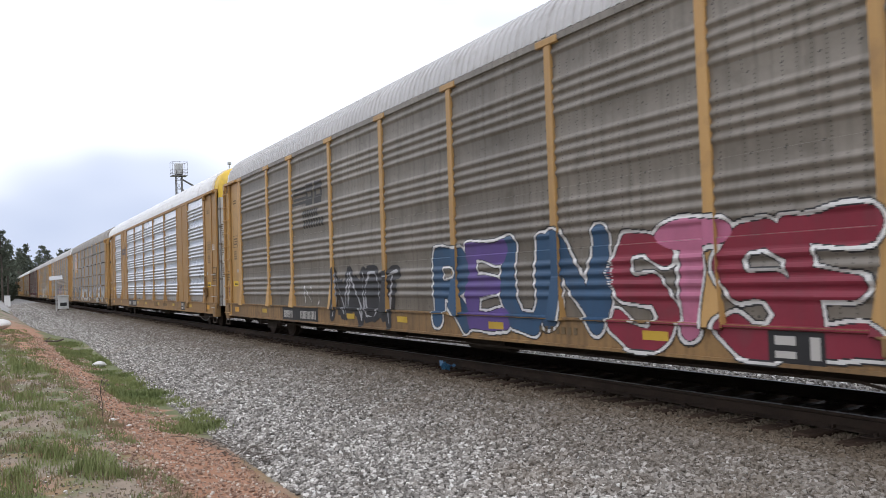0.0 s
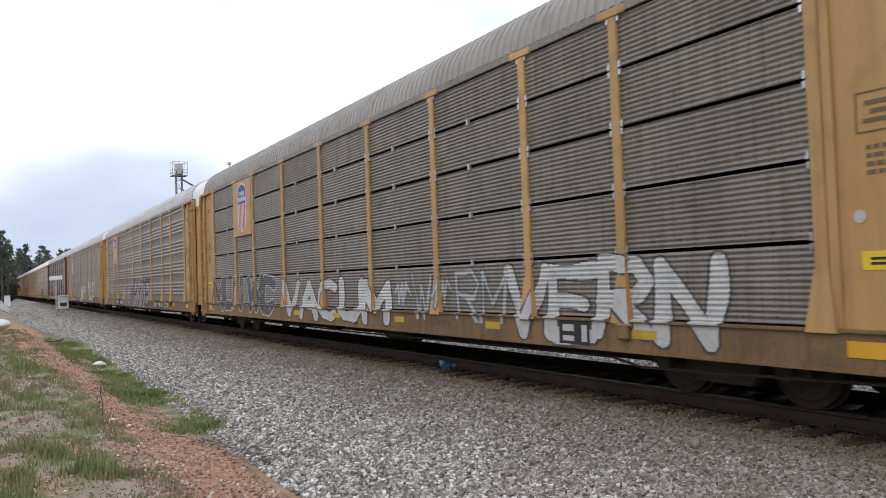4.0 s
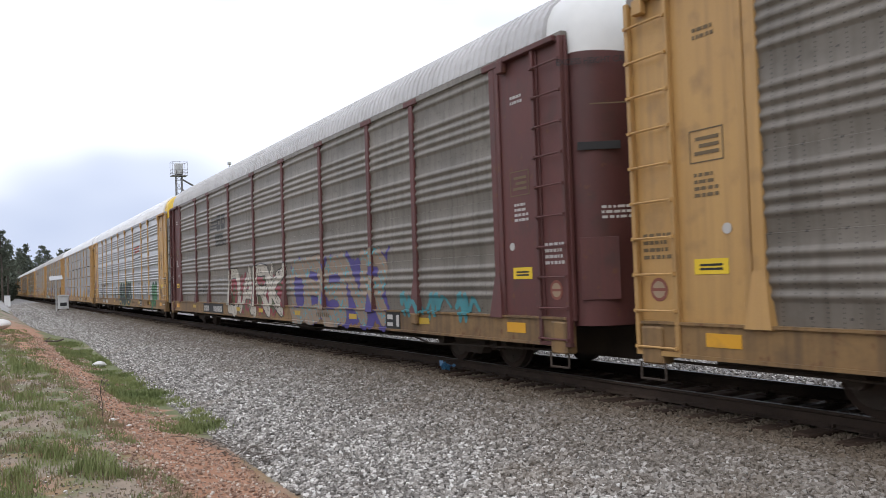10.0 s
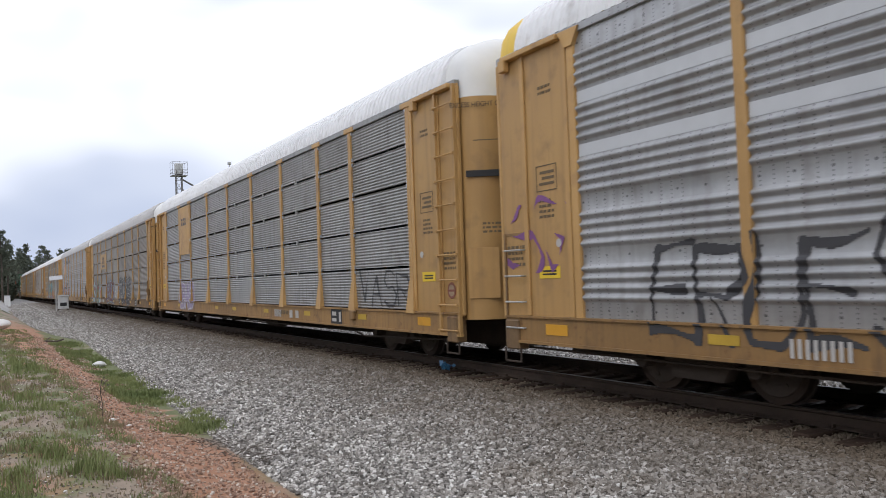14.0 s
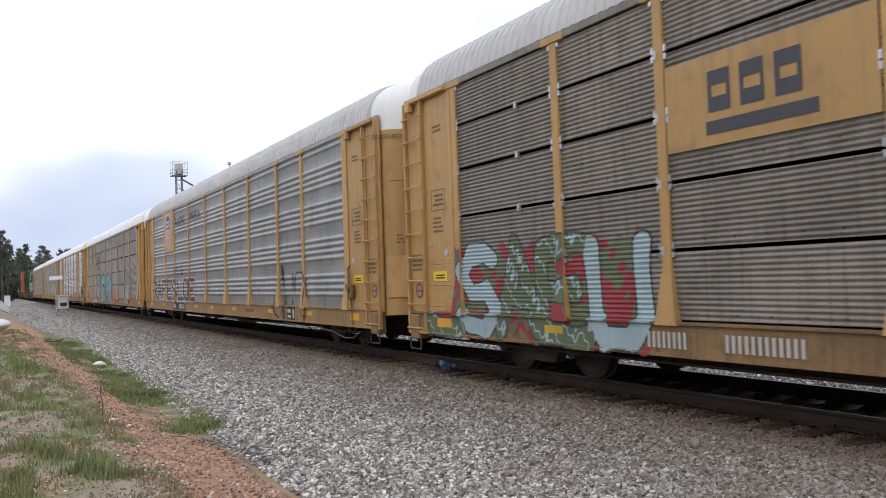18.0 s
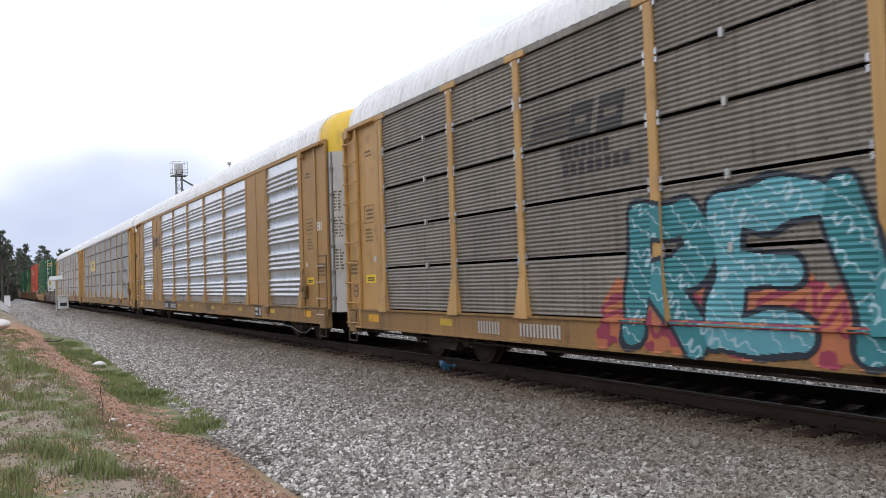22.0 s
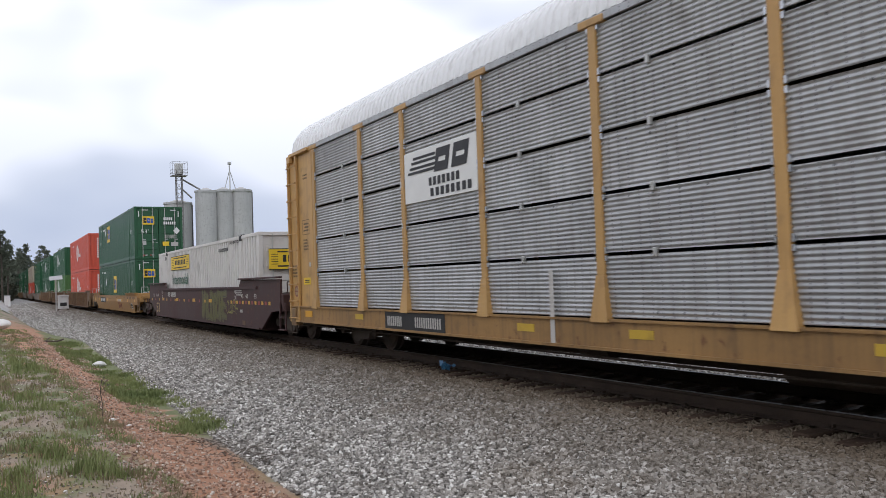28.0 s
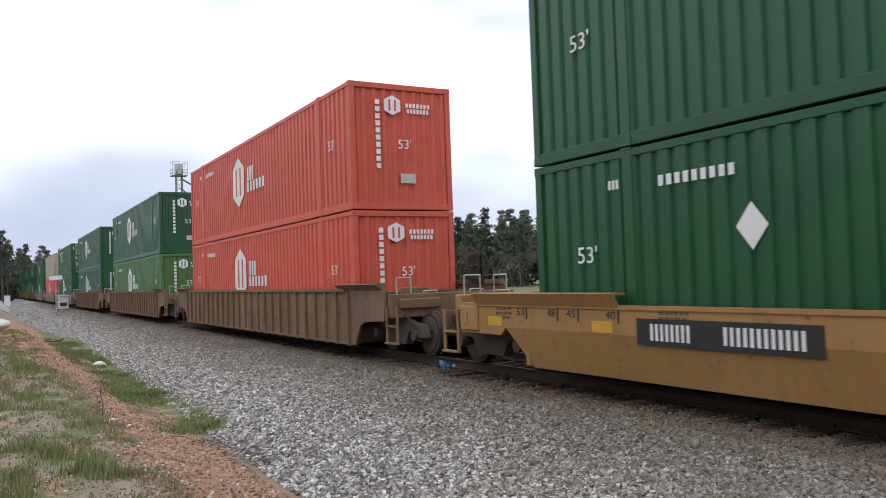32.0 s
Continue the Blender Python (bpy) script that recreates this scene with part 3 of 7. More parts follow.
def truck_parts(car, y):
    """A two-axle truck: side frames, bolster, springs and two wheelsets that roll."""
    side_shape = lambda: Geo().prism([(-1.15, 0.38), (-1.02, 0.62), (-0.55, 0.66), (-0.30, 0.80), (0.30, 0.80), (0.55, 0.66), (1.02, 0.62), (1.15, 0.38), (0.95, 0.36), (0.80, 0.50),
                                 (0.55, 0.48), (0.38, 0.22), (-0.38, 0.22), (-0.55, 0.48), (-0.80, 0.50), (-0.95, 0.36)], "x", -0.09, 0.09)
    springs = lambda: Geo().tube((0, -0.17, 0.26), (0, -0.17, 0.55), 0.07, 10).tube((0, 0, 0.26), (0, 0, 0.55), 0.07, 10).tube((0, 0.17, 0.26), (0, 0.17, 0.55), 0.07, 10)
    caps = lambda: Geo().tube((-0.13, 0, 0), (0.05, 0, 0), 0.11, 12)
    truck = part("truck", cached("truck_bolster", lambda: Geo().box(-1.0, 1.0, -0.2, 0.2, 0.50, 0.80, 0.03), DARKSTEEL), car, (0, y, RZ), "grimy dark steel truck")
    for s in (-1, 1):
        part("side_frame", cached("side_frame", side_shape, TRUCKSTEEL), truck, (s * 1.02, 0, 0))
        part("springs", cached("springs", springs, TRUCKSTEEL), truck, (s * 1.04, 0, 0))
        for e in (-0.87, 0.87):
            part("bearing_cap", cached("bearing_cap", caps, TRUCKSTEEL), truck, (s * 1.06, e, 0.42), flip=s > 0)

    def wheelset():
        g = Geo().tube((-1.02, 0, 0), (1.02, 0, 0), 0.08, 10)
        for s in (-1, 1):
            g.tube((s * 0.70, 0, 0), (s * 0.815, 0, 0), 0.42, 28, mi=1)
            g.tube((s * 0.675, 0, 0), (s * 0.705, 0, 0), 0.445, 28)
            g.tube((s * 0.82, 0, 0), (s * 0.835, 0, 0), 0.34, 24, r2=0.33)
            g.tube((s * 0.83, 0, 0), (s * 0.86, 0, 0), 0.13, 16)
            for k in range(5):
                a = 2 * math.pi * k / 5
                g.tube((s * 0.835, 0.24 * math.cos(a), 0.24 * math.sin(a)), (s * 0.842, 0.24 * math.cos(a), 0.24 * math.sin(a)), 0.035, 8)
        return g
    for e in (-0.87, 0.87):
        w = part("wheelset", cached("wheelset", wheelset, [TRUCKSTEEL, RAILSTEEL], 40), car, (0, y + e, 0.42 + RZ), "dark steel wheels on an axle")
        WHEELS.append((w, car, y + e))
    return truck


def coupler_part(car, end):
    g = lambda: Geo().box(-0.12, 0.12, 13.4, 13.92, 0.78, 0.95, 0.02).box(-0.20, 0.16, 13.88, 14.15, 0.72, 1.02, 0.05)
    part("coupler", cached("coupler", g, DARKSTEEL), car, (0, 0, 0), flip=end < 0)
    h = lambda: Geo().path([(0.3, 13.55, 0.85), (0.3, 13.8, 0.62), (0.28, 14.0, 0.5), (0.25, 14.12, 0.52)], 0.022, 6)
    part("air_hose", cached("air_hose", h, BLACK), car, flip=end < 0)


def ladder(car, y, paint, x=-1.60):
    st = part("ladder", cached("ladder_stiles", lambda: Geo().box(-0.02, 0.05, -0.35, -0.285, 0.74, 4.94, 0.008).box(-0.02, 0.05, 0.285, 0.35, 0.74, 4.94, 0.008), paint), car, (x, y, 0))
    for i in range(10):
        part("rung", cached("rung", lambda: Geo().tube((-0.035, -0.30, 0), (-0.035, 0.30, 0), 0.014, 6).box(-0.05, 0.0, -0.335, -0.295, -0.02, 0.02).box(-0.05, 0.0, 0.295, 0.335, -0.02, 0.02), paint), st, (0, 0, 0.80 + 0.425 * i))
    part("ladder_foot", cached("ladder_foot", lambda: Geo().box(-0.02, 0.06, -0.35, 0.35, 0.70, 0.76, 0.008), paint), st)
    return st


def autorack(i, label, sheet, paint, kind, foot=True, cap="tee", slots=False, solid=(), roof=ROOFING, hood=WHITE, door=None, skirt=None, top=None, plain_end=None):
    """One covered car carrier. i: its place in the train."""
    s = 12.69 + PITCH * i
    car = thing("autorack_wagon", label, "railway wagon", "car carriers of the train", (TX, s, 0))
    MOVING.append((car, s, 0.0))
    door = door or paint
    skirt = skirt or SOILED
    sill = lambda: (Geo().box(-1.56, -1.46, -13.42, 13.42, SILL[0], SILL[1], 0.012).box(-1.59, -1.44, -13.42, 13.42, SILL[0] - 0.02, SILL[0] + 0.02)
                    .box(-1.59, -1.44, -13.42, 13.42, SILL[1] - 0.03, SILL[1]))
    chord = lambda: Geo().box(-1.545, -1.44, -13.50, 13.50, TOP + 0.0, TOP + 0.11, 0.008)
    for fl in (False, True):
        part("side_sill", cached("side_sill", sill, skirt), car, flip=fl)
        part("top_chord", cached("top_chord", chord, top or sheet), car, flip=fl)
        for a, b in zip(EDGES, EDGES[1:]):
            w = round(b - a, 3)
            short = abs(w - 2.0) < 0.05
            if short and solid:
                ob = part("door_panel", cached(("door_panel", w), lambda: Geo().box(-1.53, -1.47, -w / 2, w / 2, 1.10, 4.90, 0.01).box(-1.545, -1.52, -0.03, 0.03, 1.1, 4.9)
                                               .box(-1.545, -1.52, -w / 2 + 0.1, -w / 2 + 0.14, 1.1, 4.9), paint), car, (0, (a + b) / 2, 0), flip=fl)
            elif slots:
                zs = (1.10,) + SLOTS + (4.90,)
                for z0, z1 in zip(zs, zs[1:]):
                    part("side_panel", cached(("side_panel", kind, w, z0), panel_geo(kind, w, z0 + 0.022, z1 - 0.022, True), [sheet, SHEET_SILVER if sheet is not SHEET_SILVER else ROD], 70), car, (0, (a + b) / 2, 0), flip=fl)
            else:
                part("side_panel", cached(("side_panel", kind, w), panel_geo(kind, w), sheet, 70), car, (0, (a + b) / 2, 0), flip=fl)
        for y in EDGES:
            short_feet = foot and abs(y) < 12
            part("post", cached(("post", short_feet, cap), post_geo(short_feet, cap), paint), car, (0, y, 0), flip=fl)
        for e in (-1, 1):
            endp = lambda: Geo().box(-1.52, -1.47, -0.86, 0.86, 1.08, TOP + 0.05, 0.01)
            part("end_panel", cached("end_panel", endp, plain_end or paint), car, (0, e * 12.66, 0), flip=fl)
            for dy in (-0.50, 0.50):
                part("stiffener", cached("stiffener", lambda: Geo().box(-1.55, -1.522, -0.05, 0.05, 1.10, TOP, 0.008), plain_end or paint), car, (0, e * 12.36 + dy, 0), flip=fl)
            part("end_bracket", cached("end_bracket", lambda: Geo().box(-1.62, -1.46, -0.72, 0.64, TOP - 0.01, TOP + 0.07, 0.01).box(-1.64, -1.54, 0.5, 0.66, TOP - 0.16, TOP + 0.02, 0.01), paint),
                 car, (0, e * 12.66, 0), flip=(e < 0) != fl)
            part("jacking_pad", cached("jacking_pad", lambda: Geo().box(-1.60, -1.40, -0.17, 0.17, 0.60, 1.04, 0.02), GRIMY), car, (0, e * 13.25, 0), flip=fl)
            part("sill_step", cached("sill_step", lambda: Geo().path([(-1.58, -0.2, 0.62), (-1.58, -0.2, 0.42), (-1.58, 0.2, 0.42), (-1.58, 0.2, 0.62)], 0.016), DARKSTEEL), car, (0, e * 13.25, 0), flip=fl)
    for e in (-1, 1):
        if not plain_end:
            ladder(car, e * 13.16, paint, -1.575)
        else:
            for k in range(4):
                part("grab_iron", cached("grab_iron", lambda: Geo().path([(-1.52, -0.22, 0), (-1.60, -0.22, 0), (-1.60, 0.22, 0), (-1.52, 0.22, 0)], 0.014), ROD), car, (0, e * 13.16, 0.92 + 0.38 * k))
            part("ladder_recess", cached("ladder_recess", lambda: Geo().box(-1.526, -1.518, -0.27, 0.27, 2.28, 2.32).box(-1.545, -1.518, -0.30, -0.26, 0.9, 2.32, 0.004).box(-1.545, -1.518, 0.26, 0.30, 0.9, 2.32, 0.004), GRIMY), car, (0, e * 13.16, 0))
        grab = lambda: Geo().box(-0.03, 0.03, -0.03, 0.03, 1.05, 4.9, 0.008)
        part("corner_post", cached("corner_post", grab, paint), car, (-1.50, e * 13.51, 0))
        part("corner_post", cached("corner_post", grab, paint), car, (1.50, e * 13.51, 0))
        for sd in (-1, 1):
            part("end_door", cached(("end_door", sd), door_leaf_geo(sd, 0.98, 4.70), door, 40), car, flip=e < 0)
        part("end_hood", cached("end_hood", hood_geo, hood, 60), car, flip=e < 0)
        coupler_part(car, e)
        if e < 0 and plain_end:
            for x, y, a in ((-1.40, -13.62, 20), (-1.10, -13.84, 55), (-0.62, -13.915, 88), (-0.15, -13.915, 90)):
                sm = part("door_fold", cached("door_fold", lambda: Geo().box(-0.03, 0.012, -0.022, 0.022, 0.98, 4.70, 0.006), SHEET_MID), car, (x, y, 0), "grey hinge strip of the folding door")
                sm.rotation_euler = (0, 0, radians(a))
                for k in range(6):
                    hg = part("hinge", cached("door_hinge", lambda: Geo().box(-0.045, 0.01, -0.05, 0.05, -0.04, 0.04, 0.01), SHEET_DARK), sm, (0, 0, 1.3 + 0.6 * k))
        if e < 0 and not plain_end:
            tx = part("lettering", words("EXCESS HEIGHT CAR", 0.12, BLACK, 0.95), car, (-1.26, -13.78, 4.55), "black stencilled warning")
            tx.rotation_euler = (0, 0, radians(52))
            if i in (2, 5, 7, 8, 10, 12):
                sl = part("door_slot", cached("door_slot", lambda: Geo().box(-0.01, 0.01, -0.29, 0.29, -0.055, 0.055, 0.004), BLACK), car, (-1.21, -13.80, 3.40), "dark slot in the door")
                sl.rotation_euler = (0, 0, radians(56))
            part("door_seam", cached("door_seam", lambda: Geo().box(-0.02, 0.02, -0.012, 0.012, 0.98, 4.70), BLACK), car, (0, -13.92, 0), "dark gap between the doors")
        truck_parts(car, e * 10.1)
    deck = lambda: Geo().box(-1.45, 1.45, -13.3, 13.3, 0.92, 1.05)
    part("deck", cached("deck", deck, DARKSTEEL), car)
    cs = lambda: Geo().prism([(-0.36, 0.92), (-0.36, 0.44), (0.36, 0.44), (0.36, 0.92)], "y", -13.4, 13.4)
    part("centre_sill", cached("centre_sill", cs, DARKSTEEL), car)
    for z in (2.30, 3.72):
        part("upper_deck", cached("upper_deck", lambda: Geo().box(-1.40, 1.40, -13.1, 13.1, -0.04, 0.04), DARKSTEEL), car, (0, 0, z))
    part("roof", cached("roof", roof_geo, roof), car)
    part("brake_cylinder", cached("brake_cylinder", lambda: Geo().tube((0, -0.3, 0), (0, 0.3, 0), 0.16, 14), DARKSTEEL), car, (-0.9, 2.2, 0.66))
    part("air_tank", cached("air_tank", lambda: Geo().tube((0, -0.6, 0), (0, 0.6, 0), 0.2, 16), DARKSTEEL), car, (-0.85, -1.5, 0.62))
    part("brake_pipe", cached("brake_pipe", lambda: Geo().path([(-1.35, -13.2, 0.62), (-1.32, -9, 0.5), (-1.36, -8.5, 0.6), (-1.3, 0, 0.56), (-1.36, 8.5, 0.6), (-1.35, 13.2, 0.62)], 0.018), DARKSTEEL), car)
    return car


D = "weathered dark grey sheet"
CARS = []
def build_racks():
    spec = [
        dict(label="weathered dark grey car carrier with yellow posts and large graffiti", sheet=SHEET_DARK, paint=YELLOW, kind="ribbed", skirt=GRIMY),
        dict(label="galvanised silver car carrier with ochre frame and panels", sheet=SHEET_SILVER, paint=OCHRE, kind="broad", foot=True, cap="", solid=(1,), top=OCHRE, door=DOORWHITE, hood=BRIGHT, roof=ROOFWHITE, plain_end=OCHRE),
        dict(label="weathered grey car carrier with yellow posts and white graffiti", sheet=SHEET_DARK, paint=YELLOW, skirt=GRIMY, roof=ROOFBROWN, kind="narrow", slots=True),
        dict(label="weathered dark grey car carrier with yellow posts, shield and pastel graffiti", sheet=SHEET_DARK, paint=YELLOW, skirt=GRIMY, kind="ribbed"),
        dict(label="weathered dark grey car carrier with yellow posts and silver graffiti", sheet=SHEET_DARK, paint=YELLOW, skirt=GRIMY, kind="ribbed"),
        dict(label="weathered grey car carrier with maroon posts and ends", sheet=SHEET_DARK, paint=MAROON, kind="ribbed", skirt=GRIMY),
        dict(label="bright silver car carrier with yellow posts and green graffiti", sheet=SHEET_DULL, paint=YELLOW, kind="broad", foot=False, cap="vee", door=DOORWHITE, hood=BRIGHT, roof=ROOFWHITE, plain_end=YELLOW),
        dict(label="grey slotted car carrier with yellow posts and ends", sheet=SHEET_MID, roof=ROOFWHITE, paint=YELLOW, kind="narrow", slots=True),
        dict(label="grey slotted car carrier with yellow posts and outlined graffiti", sheet=SHEET_DARK, paint=YELLOW, skirt=GRIMY, kind="narrow", slots=True),
        dict(label="mid-grey car carrier with yellow posts, shield and block graffiti", sheet=SHEET_MID, paint=YELLOW, kind="ribbed"),
        dict(label="grey slotted car carrier with yellow posts and turquoise graffiti", sheet=SHEET_DARK, roof=ROOFWHITE, paint=YELLOW, kind="narrow", slots=True),
        dict(label="galvanised silver car carrier with ochre frame, panels and white end", sheet=SHEET_SILVER, paint=OCHRE, kind="broad", foot=True, cap="", solid=(1,), top=OCHRE, door=DOORWHITE, hood=BRIGHT, roof=ROOFWHITE, plain_end=OCHRE),
        dict(label="grey slotted car carrier with yellow posts and small yellow sign", sheet=SHEET_MID, roof=ROOFWHITE, paint=YELLOW, kind="narrow", slots=True),
        dict(label="silver slotted car carrier with yellow posts, last before the container wagons", sheet=SHEET_DULL, roof=ROOFWHITE, paint=YELLOW, kind="narrow", slots=True),
    ]
    for i, k in enumerate(spec):
        CARS.append(autorack(i, **k))


build_racks()

# ---------------------------------------------------------------- well wagons and containers
BROWN = surface("rusty_brown_paint", (0.125, 0.070, 0.036), (0.235, 0.140, 0.075), 0.7, grain=20, streak=0.5, dirt=(0.07, 0.045, 0.03), rust=0.6, vary=0.2)
GREYWELL = surface("faded_grey_brown_paint", (0.17, 0.125, 0.10), (0.28, 0.22, 0.185), 0.7, grain=20, streak=0.4, dirt=(0.09, 0.07, 0.055), rust=0.5)
CPMAROON = surface("dull_maroon_paint", (0.036, 0.014, 0.014), (0.066, 0.028, 0.027), 0.65, grain=20, streak=0.3, dirt=(0.045, 0.03, 0.026), rust=0.3)
WELLYELLOW = surface("well_yellow_paint", (0.29, 0.150, 0.045), (0.38, 0.208, 0.065), 0.6, grain=20, patch=0.4, streak=0.3, dirt=(0.20, 0.115, 0.055), rust=0.15)
BOXGREEN = surface("container_green", (0.009, 0.070, 0.026), (0.016, 0.098, 0.037), 0.4, grain=30, streak=0.15, dirt=(0.03, 0.07, 0.04), vary=0.2)
BOXGREEN2 = surface("container_light_green", (0.055, 0.145, 0.040), (0.085, 0.19, 0.055), 0.5, grain=30, streak=0.15, dirt=(0.06, 0.10, 0.04))
BOXORANGE = surface("container_orange_red", (0.52, 0.070, 0.038), (0.66, 0.105, 0.056), 0.5, grain=30, streak=0.3, dirt=(0.34, 0.075, 0.05), vary=0.12)
BOXWHITE = surface("container_white", (0.56, 0.54, 0.51), (0.68, 0.66, 0.63), 0.5, grain=30, patch=0.4, streak=0.12, dirt=(0.44, 0.41, 0.38))
BOXTAN = surface("container_tan", (0.33, 0.28, 0.21), (0.45, 0.39, 0.30), 0.5, grain=30, streak=0.3, dirt=(0.22, 0.18, 0.13))
SIGNYELLOW = plain("sign_yellow", (0.80, 0.55, 0.03), 0.5)
SIGNBLUE = plain("sign_blue", (0.03, 0.10, 0.42), 0.5)
SIGNGREEN = plain("sign_green", (0.01, 0.10, 0.05), 0.5)
SIGNRED = plain("sign_red", (0.55, 0.03, 0.03), 0.5)
FADED = plain("faded_white_paint", (0.50, 0.48, 0.45), 0.6)
GOLD = plain("gold_marking", (0.40, 0.28, 0.11), 0.5)

TAPEGOLD = plain("worn_yellow_tape", (0.58, 0.32, 0.035), 0.5)
TAPERED = plain("worn_red_tape", (0.24, 0.03, 0.03), 0.5)
REDBAR = plain("faded_red_paint", (0.20, 0.055, 0.035), 0.6)
DULLMARK = plain("dull_stencil", (0.13, 0.075, 0.04), 0.7)

CL, CW, CH = 16.154, 1.295, 2.896


def text_block(w, h, rows, seed, mat):
    def build():
        r = random.Random(seed)
        g = Geo()
        step = h / rows
        for k in range(rows):
            y = w / 2
            z = h / 2 - (k + 0.5) * step
            while y > -w / 2 + 0.05:
                q = r.uniform(0.03, 0.10)
                g.box(-0.001, 0.001, max(-w / 2, y - q), y, z - step * 0.26, z + step * 0.26)
                y -= q + r.uniform(0.015, 0.03)
        return g
    return cached(("text_block", w, h, rows, seed), build, mat)


def box_side(depth=0.042):
    """A container's side wall with upright corrugations, set between the rails."""
    g = Geo()
    ys = []
    n = 56
    step = (CL - 0.24) / n
    for i in range(n):
        y = -CL / 2 + 0.12 + i * step
        ys += [(y, 0.0), (y + 0.56 * step, 0.0), (y + 0.64 * step, depth), (y + 0.92 * step, depth)]
    ys.append((CL / 2 - 0.12, 0.0))
    g.sheet([[(-CW + 0.012 + d, y, z) for z in (0.16, 1.5, CH - 0.10)] for y, d in ys])
    return g


def sign(w, h, mats, kind):
    """A flat printed panel on a side; drawn in plain shapes."""
    def build():
        g = Geo().box(-0.002, 0.002, -w / 2, w / 2, -h / 2, h / 2)
        if kind == "letters":       # three broad marks
            for k, (a, b, m) in enumerate(((0.42, 0.16, 1), (0.12, -0.16, 2), (-0.20, -0.42, 2))):
                g.box(-0.005, -0.002, b * w, a * w, -0.32 * h, 0.34 * h * (1 - 0.15 * k), mi=m)
                g.box(-0.007, -0.005, (b + 0.08) * w, (a - 0.10) * w, -0.05 * h, 0.04 * h, mi=0)
        elif kind == "scroll":      # dark bars inside a drawn band
            for i in range(7):
                a = 0.27 - i * 0.085
                g.box(-0.005, -0.002, (a - 0.055) * w, a * w, -0.14 * h, 0.20 * h, mi=1)
            for z in (-0.34, 0.36):
                g.box(-0.005, -0.002, -0.36 * w, 0.36 * w, z * h - 0.02, z * h + 0.02, mi=1)
            for s in (-1, 1):
                for z in (-0.24, -0.12, 0.0, 0.12, 0.24):
                    g.box(-0.005, -0.002, s * 0.41 * w - 0.06 * w, s * 0.41 * w + 0.05 * w, z * h - 0.009, z * h + 0.009, mi=1)
            for z in (-0.5, 0.5):
                g.box(-0.005, -0.002, -w / 2, w / 2, z * h - 0.012, z * h + 0.012, mi=1)
        return g
    return cached(("sign", kind, w, h), build, mats)


def hexagon(w, h, mats):
    def build():
        g = Geo()
        p = [(0.5, 0.27), (0.5, -0.27), (0, -0.5), (-0.5, -0.27), (-0.5, 0.27), (0, 0.5)]
        g.prism([(a * w, b * h) for a, b in p], "x", -0.002, 0.002)
        for s in (-1, 1):
            g.box(-0.005, -0.002, s * 0.17 * w - 0.06 * w, s * 0.17 * w + 0.06 * w, -0.28 * h, 0.28 * h, mi=1)
        return g
    return cached(("hexagon", w, h), build, mats)


def diamond(w, h, mat):
    return cached(("diamond", w, h), lambda: Geo().prism([(w / 2, 0), (0, h / 2), (-w / 2, 0), (0, -h / 2)], "x", -0.002, 0.002), mat)


